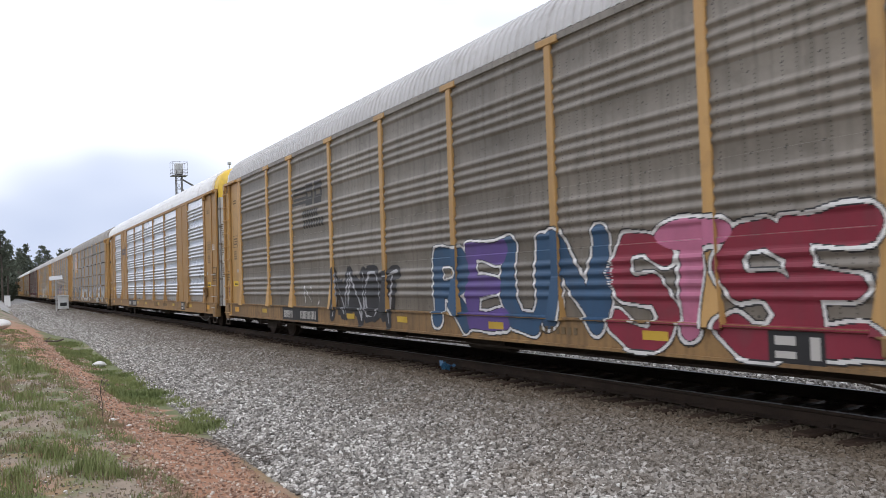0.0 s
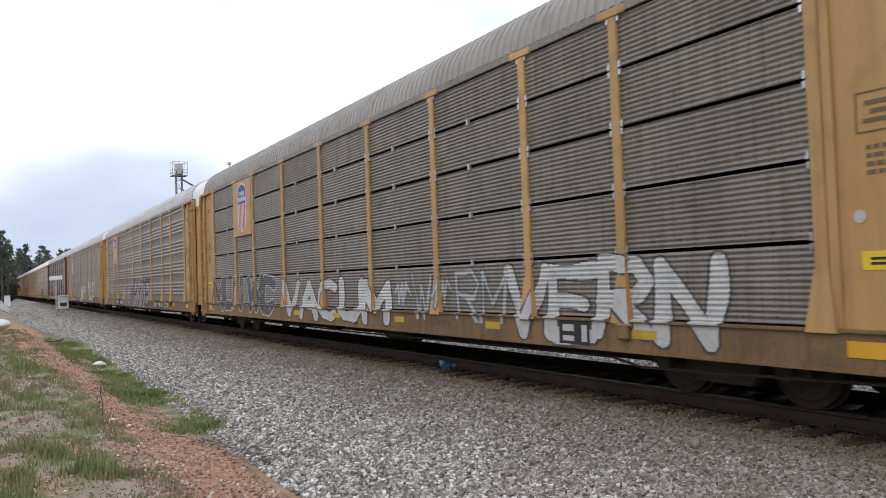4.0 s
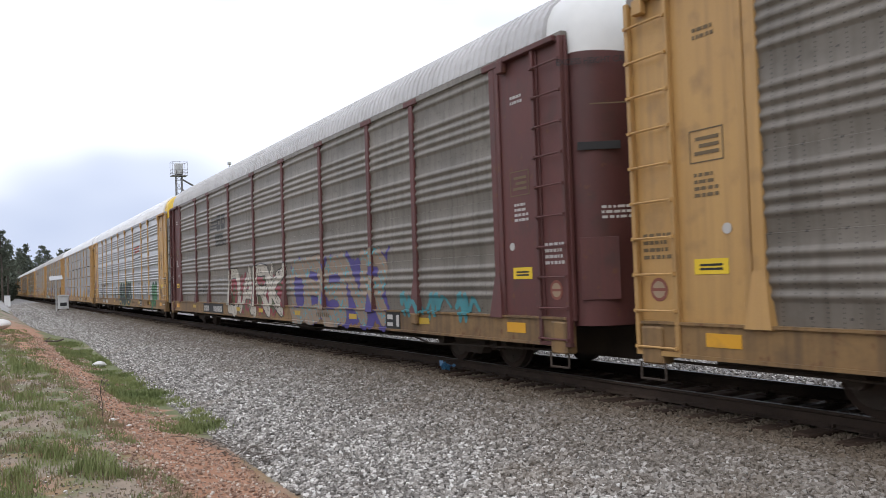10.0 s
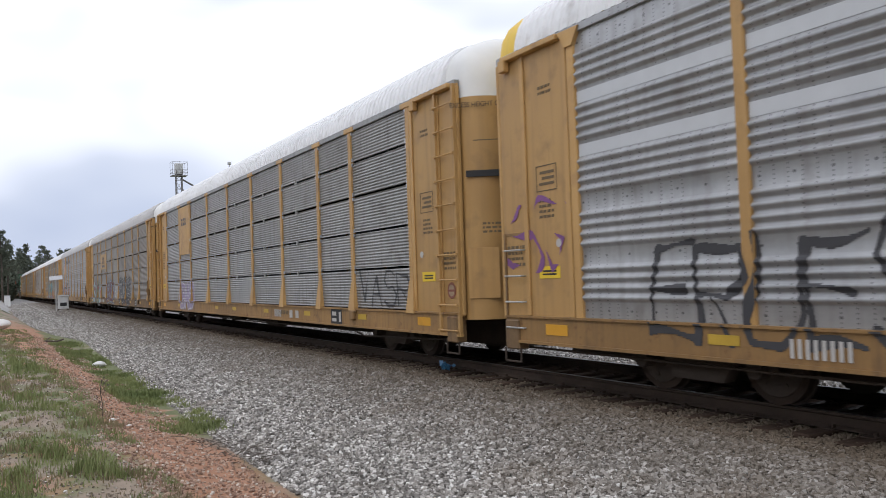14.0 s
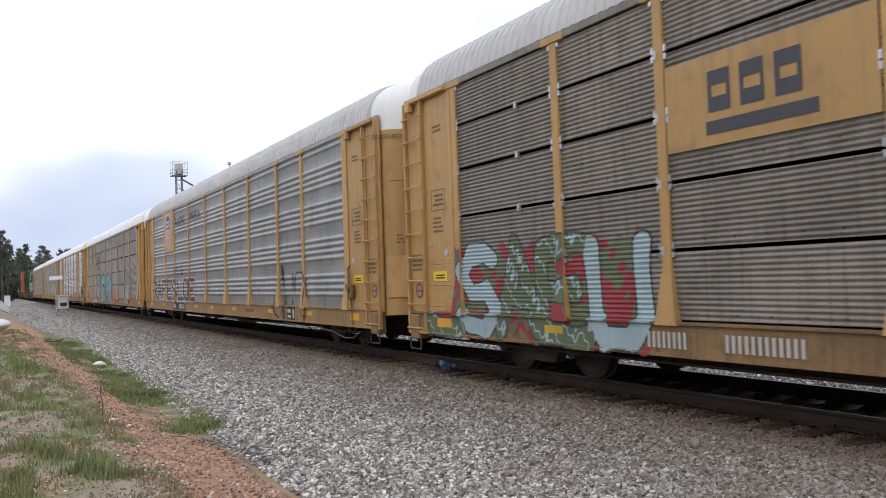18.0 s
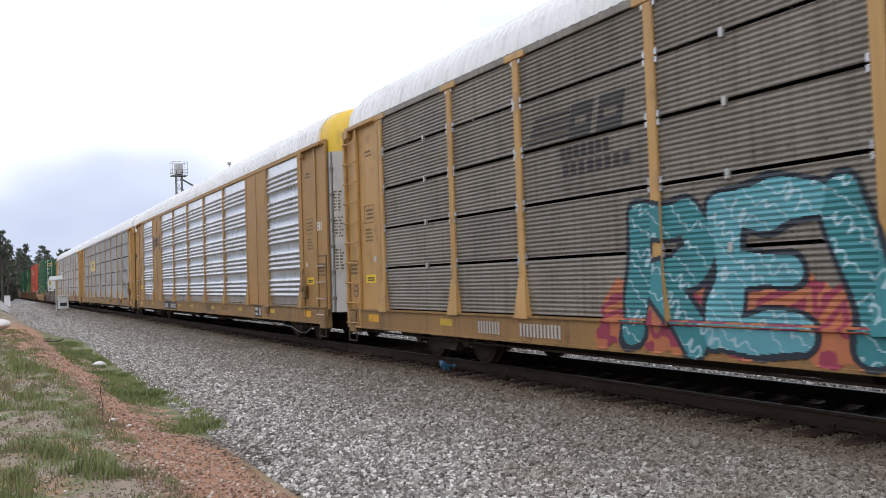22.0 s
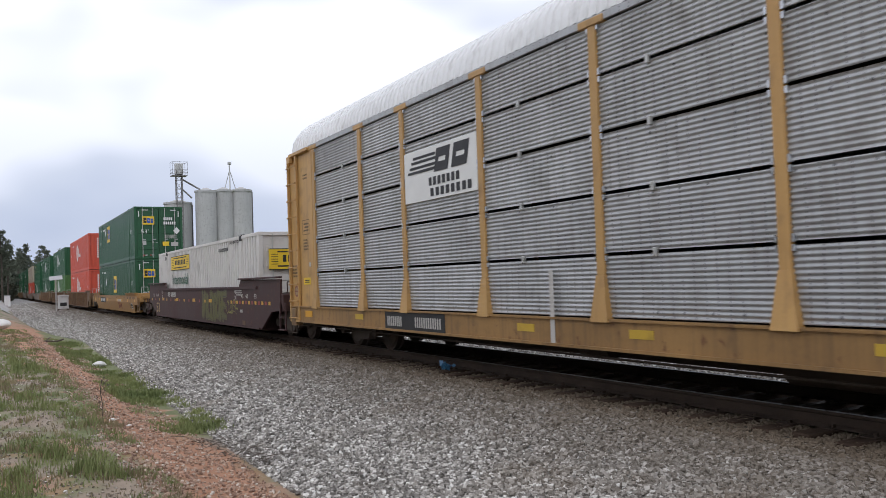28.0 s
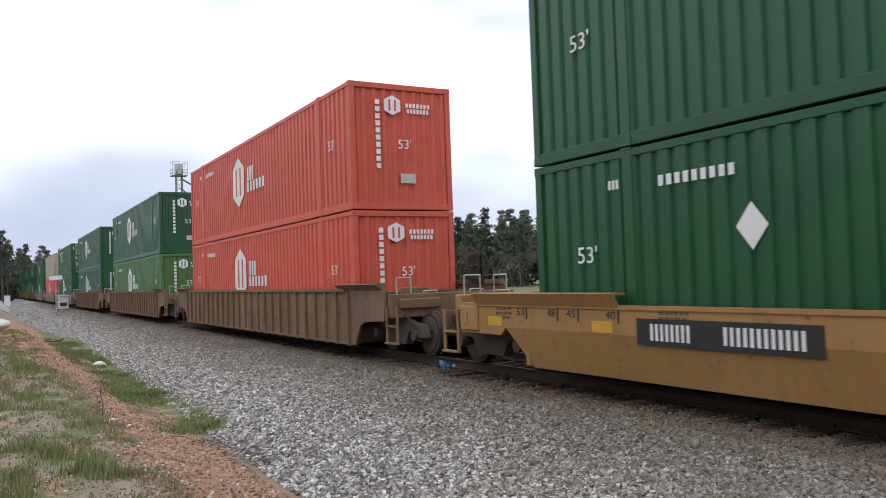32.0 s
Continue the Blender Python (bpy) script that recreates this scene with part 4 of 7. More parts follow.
def container(label, mat, s, z, near="doors", brand=""):
    box = thing("container", label, "shipping container", "containers on the train", (TX, s, z))
    MOVING.append((box, s, z))
    for fl in (False, True):
        part("side_wall", cached("box_side", (lambda: box_side(0.085)) if mat is BOXWHITE else box_side, mat), box, flip=fl)
        part("bottom_rail", cached("bottom_rail", lambda: Geo().box(-CW, -CW + 0.10, -CL / 2 + 0.15, CL / 2 - 0.15, 0.0, 0.17, 0.01), mat), box, flip=fl)
        part("top_rail", cached("top_rail", lambda: Geo().box(-CW, -CW + 0.07, -CL / 2 + 0.1, CL / 2 - 0.1, CH - 0.11, CH - 0.005, 0.01), mat), box, flip=fl)
        for y in (-CL / 2 + 1.98, CL / 2 - 1.98):
            part("lift_post", cached("lift_post", lambda: Geo().box(-CW - 0.008, -CW + 0.10, -0.09, 0.09, 0.0, CH, 0.01).box(-CW - 0.014, -CW + 0.14, -0.10, 0.10, CH - 0.02, CH + 0.012, 0.006)
                                       .box(-CW - 0.014, -CW + 0.14, -0.10, 0.10, 0.0, 0.13, 0.006), mat), box, (0, y, 0), flip=fl)
        for y in (-CL / 2, CL / 2):
            part("corner_post", cached("box_corner", lambda: Geo().box(-CW, -CW + 0.14, -0.07, 0.07, 0.0, CH, 0.014), mat), box, (0, y + (0.07 if y < 0 else -0.07), 0), flip=fl)
            for zz in (0.0, CH - 0.12):
                part("corner_casting", cached("casting", lambda: Geo().box(-CW - 0.006, -CW + 0.17, -0.09, 0.09, 0.0, 0.122, 0.012), mat), box, (0, y + (0.085 if y < 0 else -0.085), zz), flip=fl)
    part("roof", cached("box_roof", lambda: Geo().box(-CW + 0.06, CW - 0.06, -CL / 2 + 0.1, CL / 2 - 0.1, CH - 0.05, CH - 0.015), mat), box)
    part("floor", cached("box_floor", lambda: Geo().box(-CW + 0.1, CW - 0.1, -CL / 2 + 0.1, CL / 2 - 0.1, 0.08, 0.16), DARKSTEEL), box)

    def wall():
        g = Geo()
        xs = []
        for i in range(9):
            x = -1.14 + i * 0.2535
            xs += [(x, 0.0), (x + 0.09, 0.0), (x + 0.12, 0.035), (x + 0.22, 0.035)]
        xs.append((1.14, 0.0))
        g.sheet([[(x, CL / 2 - 0.03 - d, z) for z in (0.12, CH - 0.12)] for x, d in xs])
        g.box(-1.16, 1.16, CL / 2 - 0.1, CL / 2, 0.0, 0.14, 0.01).box(-1.16, 1.16, CL / 2 - 0.1, CL / 2, CH - 0.13, CH, 0.01)
        return g

    def door():
        g = Geo().box(0.012, 1.15, CL / 2 - 0.09, CL / 2 - 0.04, 0.14, CH - 0.13, 0.01)
        for z in (0.50, 0.95, 1.40, 1.85, 2.30):
            g.box(0.10, 1.06, CL / 2 - 0.05, CL / 2 - 0.02, z, z + 0.20, 0.018)
        return g
    ends = ((1, "wall"), (-1, near)) if near == "doors" else ((1, "doors"), (-1, "wall"))
    for e, k in ends:
        if k == "wall":
            part("end_wall", cached("end_wall", wall, mat), box, flip=e < 0)
        else:
            part("door_sill", cached("door_sill", lambda: Geo().box(-1.16, 1.16, CL / 2 - 0.10, CL / 2, 0.0, 0.13, 0.01), mat), box, flip=e < 0)
            part("door_header", cached("door_header", lambda: Geo().box(-1.16, 1.16, CL / 2 - 0.10, CL / 2, CH - 0.12, CH, 0.01), mat), box, flip=e < 0)
            for sd in (0, 1):
                leaf = part("door", cached(("door", sd), lambda: flip_x(door()) if sd else door(), mat), box, flip=e < 0)
                for x in (0.33, 0.86):
                    part("lock_rod", cached(("lock_rod"), lambda: Geo().tube((0, CL / 2 + 0.0, 0.06), (0, CL / 2 + 0.0, CH - 0.06), 0.019, 8).box(-0.03, 0.03, CL / 2 - 0.03, CL / 2 + 0.02, 0.9, 0.98)
                                              .box(-0.03, 0.03, CL / 2 - 0.03, CL / 2 + 0.02, 2.0, 2.06).box(-0.16, 0.02, CL / 2, CL / 2 + 0.03, 1.05, 1.09), ROD), leaf, (x if sd == 0 else -x, 0, 0), "galvanised lock rod")
    return box


def flip_x(g):
    g.v = [(-x, y, z) for x, y, z in g.v]
    g.f = [q[::-1] for q in g.f]
    return g


def on_side(box, name, me, y, z, label="", out=0.006):
    return part(name, me, box, (-CW - out, y, z), label)


def on_end(box, name, me, x, z, label="", out=0.010):
    """On the end that faces the way the train goes."""
    ob = part(name, me, box, (x, -CL / 2 - out, z), label)
    ob.rotation_euler = (0, 0, math.pi / 2)
    return ob


def mark_numbers(box, near=True, mat=WHITE):
    on_side(box, "marking", bars(9, 1.2, 0.13, 0.4, mat), 5.0, 2.42, "white stencilled bars")
    on_side(box, "marking", words("53'", 0.32, mat, 0.40), -6.93, 1.58, "white painted length")
    on_side(box, "marking", words("53'", 0.32, mat, 0.40), 6.93, 1.56, "white painted length")
    on_side(box, "marking", bars(3, 0.22, 0.12, 0.4, mat), 6.37, 2.46)


def square_marks(box, low):
    on_side(box, "emblem", sign(1.35, 1.05, [SIGNYELLOW, BLACK, SIGNBLUE], "letters"), 2.68 if not low else -0.07, 2.02 if not low else 1.60, "yellow square with dark marks")
    on_side(box, "placard", diamond(0.42, 0.52, WHITE), 4.2, 2.2 if not low else 1.78, "white diamond placard")
    on_end(box, "emblem", sign(0.62, 0.46, [SIGNYELLOW, BLACK, SIGNBLUE], "letters"), -0.55, 2.12, "yellow label with dark marks", 0.03)
    on_end(box, "marking", bars(5, 0.50, 0.16, 0.3, WHITE), 0.48, 2.22, "", 0.03)
    on_end(box, "marking", bars(6, 0.68, 0.16, 0.3, WHITE), 0.56, 1.98, "", 0.03)
    on_end(box, "placard", diamond(0.36, 0.42, WHITE), 0.95, 1.55, "white diamond placard", 0.04)
    on_end(box, "marking", bars(10, 0.62, 0.20, 0.5, FADED), 0.62, 1.22, "", 0.03)
    on_end(box, "label", cached("yellow_label", lambda: Geo().box(-0.002, 0.002, -0.17, 0.17, -0.12, 0.12), SIGNYELLOW), 0.36, 0.82, "yellow caution label", 0.03)
    on_end(box, "label", cached("pale_label", lambda: Geo().box(-0.002, 0.002, -0.19, 0.19, -0.11, 0.11), FADED), 0.84, 0.80, "pale plate", 0.03)
    if low:
        on_end(box, "marking", words("WARNING", 0.16, WHITE, 0.72), -0.56, 1.05, "white painted warning", 0.03)
        on_end(box, "marking", words("HIGH CUBE", 0.15, WHITE, 0.72), -0.56, 0.82, "", 0.03)
    else:
        on_end(box, "marking", words("53'", 0.30, WHITE, 0.40), -0.75, 1.50, "white painted length", 0.03)
        on_end(box, "marking", words("HIGH CUBE", 0.07, WHITE, 0.30), -0.22, 0.90, "", 0.03)
        on_end(box, "vent", cached("vent_plate", lambda: Geo().box(-0.012, 0.002, -0.10, 0.10, -0.12, 0.12, 0.004), ROD), -0.78, 0.88, "grey plate", 0.03)
    for x in (-0.75, -0.40, 0.40, 0.75):
        on_end(box, "reflector", cached("reflector", lambda: Geo().box(-0.002, 0.002, -0.12, 0.0, -0.02, 0.02).box(-0.002, 0.002, 0.0, 0.12, -0.02, 0.02, mi=1), [WHITE, SIGNRED]), x, 0.20, "red and white strip", 0.03)
    for x in (-0.72, 0.78):
        on_end(box, "reflector", cached("white_strip", lambda: Geo().box(-0.002, 0.002, -0.14, 0.14, -0.02, 0.02), WHITE), x, 2.70, "white strip", 0.03)
    for x in (-1.06, 1.06):
        on_end(box, "reflector", cached("white_strip_upright", lambda: Geo().box(-0.002, 0.002, -0.025, 0.025, -0.16, 0.16), WHITE), x, 2.48, "white strip", 0.03)


def hexagon_marks(box, colour):
    on_side(box, "emblem", hexagon(1.30, 1.60, [WHITE, colour]), 1.15, 1.68, "white hexagon emblem")
    on_side(box, "marking", bars(3, 0.75, 0.44, 0.4, WHITE), -0.15, 1.82, "white bars of an emblem")
    on_side(box, "marking", bars(6, 1.9, 0.30, 0.4, WHITE), -0.65, 1.42)
    on_end(box, "emblem", hexagon(0.42, 0.46, [WHITE, colour]), -0.24, 2.40, "white hexagon emblem")
    on_end(box, "marking", bars(7, 0.66, 0.10, 0.35, WHITE), 0.40, 2.42)
    on_end(box, "marking", bars(7, 0.60, 0.10, 0.35, WHITE), 0.40, 2.29)
    on_end(box, "marking", words("53'", 0.30, WHITE, 0.34), 0.05, 1.50, "white painted length")
    up = bars(10, 1.62, 0.11, 0.3, WHITE)
    ob = part("marking", up, box, (-0.62, -CL / 2 - 0.012, 1.75), "white upright row of bars")
    ob.rotation_euler = (math.pi / 2, 0, math.pi / 2)
    on_end(box, "label", cached("pale_label", lambda: Geo().box(-0.002, 0.002, -0.19, 0.19, -0.11, 0.11), FADED), 0.12, 0.72, "pale plate")


def white_box_marks(box):
    on_side(box, "sign", sign(3.6, 0.58, [SIGNYELLOW, BLACK], "scroll"), 3.3, 2.33, "yellow scroll sign with black marks")
    on_side(box, "marking", words("Intermodal", 0.62, SIGNGREEN, 3.1), 3.33, 1.62, "dark green lettering")
    on_side(box, "placard", diamond(0.50, 0.50, FADED), -0.09, 2.07, "pale diamond placard")
    on_side(box, "marking", words("STACK LIMIT 3 HIGH", 0.13, BLACK, 1.15), -5.35, 2.72, "small black stencil")
    on_side(box, "marking", bars(10, 1.3, 0.12, 0.5, BLACK), -3.9, 2.53)
    on_side(box, "marking", bars(6, 0.5, 0.14, 0.5, BLACK), 6.3, 2.6)
    on_end(box, "sign", sign(1.9, 0.62, [SIGNYELLOW, BLACK], "scroll"), -0.05, 2.06, "yellow scroll sign with black marks", 0.045)
    for y in (-6.1, 6.1):
        part("lift_casting", cached("lift_casting", lambda: Geo().box(-CW - 0.012, -CW + 0.12, -0.13, 0.13, CH - 0.18, CH + 0.03, 0.01), BLACK), box, (0, y, 0), "black lifting casting")


def well_side(style):
    """The side of a well: an upright upper plate and, on the yellow ones, a lower plate that leans in."""
    lo, hi = {"yellow": (0.32, 1.27), "maroon": (0.37, 1.62), "brown": (0.30, 1.52)}[style]

    def build():
        g = Geo()
        if style == "yellow":
            k = 0.90
            g.prism([(-10.05, 0.78), (-8.86, 0.78), (-8.72, k), (8.72, k), (8.86, 0.78), (10.05, 0.78), (10.05, hi), (-10.05, hi)], "x", -1.48, -1.43)
            ys = (-8.72, -8.2, 8.2, 8.72)
            g.add([(-1.48, -8.72, k), (-1.48, 8.72, k), (-1.34, 8.2, lo), (-1.34, -8.2, lo), (-1.43, -8.72, k), (-1.43, 8.72, k), (-1.29, 8.2, lo), (-1.29, -8.2, lo)],
                  [(0, 1, 2, 3), (7, 6, 5, 4), (3, 2, 6, 7), (0, 3, 7, 4), (1, 5, 6, 2)])
            g.prism([(-1.50, hi - 0.05), (-1.50, hi), (-1.38, hi), (-1.38, hi - 0.05)], "y", -10.05, 10.05)
            for y in (-7.45, -6.9, 6.9, 7.45):      # welded seams
                g.box(-1.485, -1.47, y - 0.012, y + 0.012, k, hi)
            return g
        if style == "maroon":
            p = [(-10.1, 0.95), (-9.3, 0.90), (-8.3, lo), (8.3, lo), (9.3, 0.90), (10.1, 0.95), (10.1, 1.80), (6.2, 1.84), (5.95, hi), (-5.95, hi), (-6.2, 1.84), (-10.1, 1.80)]
        else:
            p = [(-9.95, 0.86), (-9.0, 0.82), (-8.75, 0.74), (-8.43, lo), (8.43, lo), (8.75, 0.74), (9.0, 0.82), (9.95, 0.86), (9.95, hi), (-9.95, hi)]
        g.prism(p, "x", -1.48, -1.42)
        g.prism([(-1.53, hi - 0.07), (-1.53, hi), (-1.38, hi), (-1.38, hi - 0.07)], "y", -8.0, 8.0)
        g.prism([(-1.53, lo), (-1.53, lo + 0.05), (-1.20, lo + 0.05), (-1.20, lo)], "y", -8.2, 8.2)
        return g
    return build


def well_wagon(s, style, paint, label):
    car = thing("well_wagon", label, "railway wagon", "container wagons of the train", (TX, s, 0))
    MOVING.append((car, s, 0.0))
    for fl in (False, True):
        side = part("side_wall", cached(("well_side", style), well_side(style), paint), car, flip=fl)
        if style == "brown":
            for k in range(25):
                part("side_rib", cached("well_rib", lambda: Geo().prism([(-1.54, 0.28), (-1.54, 1.44), (-1.47, 1.48), (-1.47, 0.26)], "y", -0.035, 0.035), paint), side, (0, -8.16 + 0.68 * k, 0))
        for e in (-1, 1):
            if style == "yellow":
                fg = lambda: Geo().prism([(-1.50, 1.24), (-1.60, 1.42), (-1.585, 1.43), (-1.38, 1.43), (-1.38, 1.40), (-1.56, 1.40), (-1.47, 1.24)], "y", -1.7, 1.7)
                part("flange", cached("flange_yellow", fg, paint), car, (0, e * 7.83, 0), flip=fl)
                part("corner_box", cached("corner_box", lambda: Geo().box(-1.52, -1.40, -0.27, 0.27, 0.82, 1.22, 0.015).box(-1.535, -1.515, 0.03, 0.2, 0.92, 1.12, 0.004), paint), car, (0, e * 9.75, 0), flip=fl)
            elif style == "maroon":
                part("flange", cached("flange_maroon", lambda: Geo().box(-1.58, -1.40, -1.92, 1.92, 1.83, 1.88, 0.008), paint), car, (0, e * 8.13, 0), flip=fl)
            else:
                part("flange", cached("flange_brown", lambda: Geo().prism([(-1.48, 1.48), (-1.62, 1.60), (-1.60, 1.62), (-1.38, 1.62), (-1.38, 1.52)], "y", -1.1, 1.1), paint), car, (0, e * 8.75, 0), flip=fl)
    part("well_floor", cached("well_floor", lambda: Geo().box(-1.25, 1.25, -8.2, 8.2, 0.30, 0.355, 0.01), DARKSTEEL), car)
    for e in (-1, 1):
        plat = lambda: (Geo().box(-1.42, 1.42, 8.25, 10.25, 1.02, 1.16, 0.02).box(-1.40, 1.40, 8.24, 8.32, 0.34, 1.40, 0.01).box(-0.36, 0.36, 8.3, 10.3, 0.62, 1.04, 0.03))
        part("end_platform", cached("end_platform", plat, paint), car, flip=e < 0)
        part("end_beam", cached("end_beam", lambda: Geo().box(-1.46, 1.46, 10.08, 10.28, 0.92, 1.40, 0.02).box(-1.30, -0.4, 10.26, 10.36, 1.1, 1.3, 0.02).box(0.4, 1.3, 10.26, 10.36, 1.1, 1.3, 0.02), paint), car, flip=e < 0)
        for x in (-1.15, -0.55, 0.55, 1.15):
            part("grab_iron", cached("well_grab", lambda: Geo().path([(-0.16, 10.2, 1.15), (-0.16, 10.2, 1.72), (0.16, 10.2, 1.72), (0.16, 10.2, 1.15)], 0.016, 6), paint if style == "maroon" else ROD), car, (x * (1 if e > 0 else -1), 0, 0 if abs(x) > 1 else -0.28), flip=e < 0)
        part("walkway", cached("walkway", lambda: Geo().box(-1.25, 1.25, 9.2, 10.2, 1.22, 1.27, 0.01).box(-0.9, 0.9, 8.5, 8.9, 1.20, 1.42, 0.03), DARKSTEEL), car, flip=e < 0)
        part("locker", cached("locker", lambda: Geo().box(0.35, 0.80, 9.35, 9.75, 1.26, 1.52, 0.02), paint), car, flip=e < 0)
        if e < 0:
            brake = lambda: (Geo().box(-0.16, 0.12, 10.05, 10.17, 1.15, 2.18, 0.03).box(-0.24, 0.20, 10.0, 10.2, 1.05, 1.32, 0.03).box(-0.22, -0.16, 10.1, 10.2, 1.2, 2.2, 0.01))
            hb = part("hand_brake", cached("well_hand_brake", brake, DARKSTEEL), car, (0.55, 0, 0), "dark grimy hand brake stand", flip=True)
            def wheel():
                g = Geo()
                ring = [(-0.02 + 0.28 * math.cos(2 * math.pi * k / 20), 10.24, 1.92 + 0.28 * math.sin(2 * math.pi * k / 20)) for k in range(21)]
                g.path(ring, 0.018, 6)
                for k in (0, 5, 10, 15):
                    g.tube((-0.02, 10.24, 1.92), ring[k], 0.014, 6)
                return g.tube((-0.02, 10.15, 1.92), (-0.02, 10.28, 1.92), 0.05, 10)
            part("brake_wheel", cached("brake_wheel", wheel, DARKSTEEL), hb)
        cg = lambda: Geo().box(-0.12, 0.12, 10.25, 11.25, 0.78, 0.95, 0.02).box(-0.20, 0.16, 11.2, 11.52, 0.72, 1.02, 0.05)
        part("coupler", cached("well_coupler", cg, DARKSTEEL), car, flip=e < 0)
        part("air_hose", cached("well_hose", lambda: Geo().path([(0.3, 11.0, 0.85), (0.3, 11.3, 0.62), (0.28, 11.55, 0.5), (0.25, 11.7, 0.52)], 0.022, 6), BLACK), car, flip=e < 0)
        for x0 in (-1.50, 1.50):
            part("side_step", cached("side_step", lambda: Geo().box(-0.02, 0.02, -0.26, -0.20, 0.42, 1.15, 0.006).box(-0.02, 0.02, 0.20, 0.26, 0.42, 1.15, 0.006).box(-0.06, 0.03, -0.26, 0.26, 0.42, 0.46, 0.006).box(-0.03, 0.02, -0.22, 0.22, 0.76, 0.79), paint if style == "maroon" else GRIMY), car, (x0, e * 10.35, 0))
        part("brake_rigging", cached("brake_rigging", lambda: Geo().path([(-1.2, 10.3, 1.0), (-1.1, 10.9, 0.86), (-0.4, 11.1, 0.8)], 0.025, 6).path([(1.2, 10.3, 1.0), (1.1, 10.7, 0.7), (0.5, 10.9, 0.62), (0.4, 11.2, 0.74)], 0.02, 6).box(-0.9, -0.5, 10.3, 10.42, 0.7, 0.95, 0.02), DARKSTEEL), car, flip=e < 0)
        truck_parts(car, e * 9.75)
    return car


def side_mark(car, name, me, y, z, label="", x=-1.486):
    return part(name, me, car, (x, y, z), label)


WELLS = []


def build_wells():
    S0, P = 405.7, 23.03
    plan = [("maroon", CPMAROON, None, None), ("yellow", WELLYELLOW, "square", "square"), ("brown", BROWN, "orange", "orange"), ("brown", BROWN, "green", "light"), ("brown", BROWN, "green", "green"),
            ("yellow", GREYWELL, "square", "green"), ("yellow", GREYWELL, "tan", "orange"), ("yellow", GREYWELL, "green", "green"), ("brown", BROWN, "green", "green"), ("yellow", WELLYELLOW, "green", "light"),
            ("brown", BROWN, "square", "green"), ("brown", BROWN, "green", "green"), ("brown", BROWN, "green", "tan"), ("yellow", WELLYELLOW, "green", "green"), ("brown", BROWN, "orange", "green"),
            ("brown", BROWN, "green", "green"), ("yellow", WELLYELLOW, "tan", "green"), ("brown", BROWN, "green", "green"), ("brown", BROWN, "green", "green"), ("yellow", WELLYELLOW, "green", "orange")]
    names = {"maroon": "dull maroon well wagon carrying a white container", "yellow": "dirty yellow well wagon carrying stacked containers", "brown": "rusty brown ribbed well wagon carrying stacked containers"}
    colour = {"square": (BOXGREEN, "dark green corrugated container with yellow square emblem"), "orange": (BOXORANGE, "orange-red corrugated container with white hexagon emblem"),
              "green": (BOXGREEN, "dark green corrugated container with white hexagon emblem"), "light": (BOXGREEN2, "light green corrugated container with white hexagon emblem"),
              "tan": (BOXTAN, "plain tan corrugated container")}
    WELLS.clear()
    for i, (style, paint, up, low) in enumerate(plan):
        s = S0 + P * i + (0.25 if i else 0.0)
        car = well_wagon(s - (0.5 if i == 0 else 0.0), style, paint, names[style] if paint is not GREYWELL else "faded grey-brown well wagon carrying stacked containers")
        WELLS.append(car)
        if i == 0:
            box = container("white corrugated container with yellow scroll sign", BOXWHITE, s, 0.36, "doors")
            white_box_marks(box)
            side_mark(car, "marking", words("53", 0.62, GOLD, 0.76), 7.9, 0.74, "gold painted length")
            side_mark(car, "marking", bars(4, 0.42, 0.20, 0.5, FADED), 5.35, 1.36)
            side_mark(car, "marking", bars(12, 1.05, 0.20, 0.5, FADED), 4.4, 1.36, "faded white number bars")
            for y, w in (("53", 8.9), ("48", 8.2), ("45", 7.8), ("45", -6.35), ("48", -6.85), ("53", -7.75)):
                side_mark(car, "marking", words(y, 0.19, FADED, 0.24), w, 1.32)
            for e in (-1, 1):
                side_mark(car, "marking", words("40\n20", 0.19, FADED, 0.22), 6.85 if e > 0 else -5.55, 1.36)
            tape = lambda m: cached("conspicuity", lambda: Geo().box(-0.002, 0.002, -0.09, 0.09, -0.05, 0.05), m)
            for k in range(13):
                for e in (-1, 1):
                    side_mark(car, "reflector", tape(TAPERED if k % 2 else TAPEGOLD), e * (5.05 + 0.34 * k) if e < 0 else 9.4 - 0.9 * k, 1.13)
            for y in (6.6, 3.56, 0.43, -2.2):
                side_mark(car, "reflector", cached("wide_tape", lambda: Geo().box(-0.002, 0.002, -0.22, 0.22, -0.06, 0.06), TAPEGOLD), y, 1.15, "worn yellow strip", -1.490)
            side_mark(car, "marking", text_block(0.7, 0.2, 3, 2, FADED), -6.0, 1.43)
            side_mark(car, "marking", bars(4, 0.30, 0.09, 0.4, FADED), -6.2, 0.86)
            side_mark(car, "data_plate", cached("faded_plate", lambda: Geo().box(-0.002, 0.002, -0.16, 0.16, -0.07, 0.07), DULLMARK), -6.48, 0.5)
            continue
        for lvl, c in ((0, low), (1, up)):
            m, lab = colour[c]
            if c == "square":
                lab += ", stacked on top" if lvl else ", sunk in the well"
            box = container(lab, m, s, 0.36 + lvl * 2.925, "doors" if c == "square" else "wall")
            if i > 9:
                continue
            mark_numbers(box)
            if c == "square":
                square_marks(box, lvl == 0)
            elif c != "tan":
                hexagon_marks(box, m)
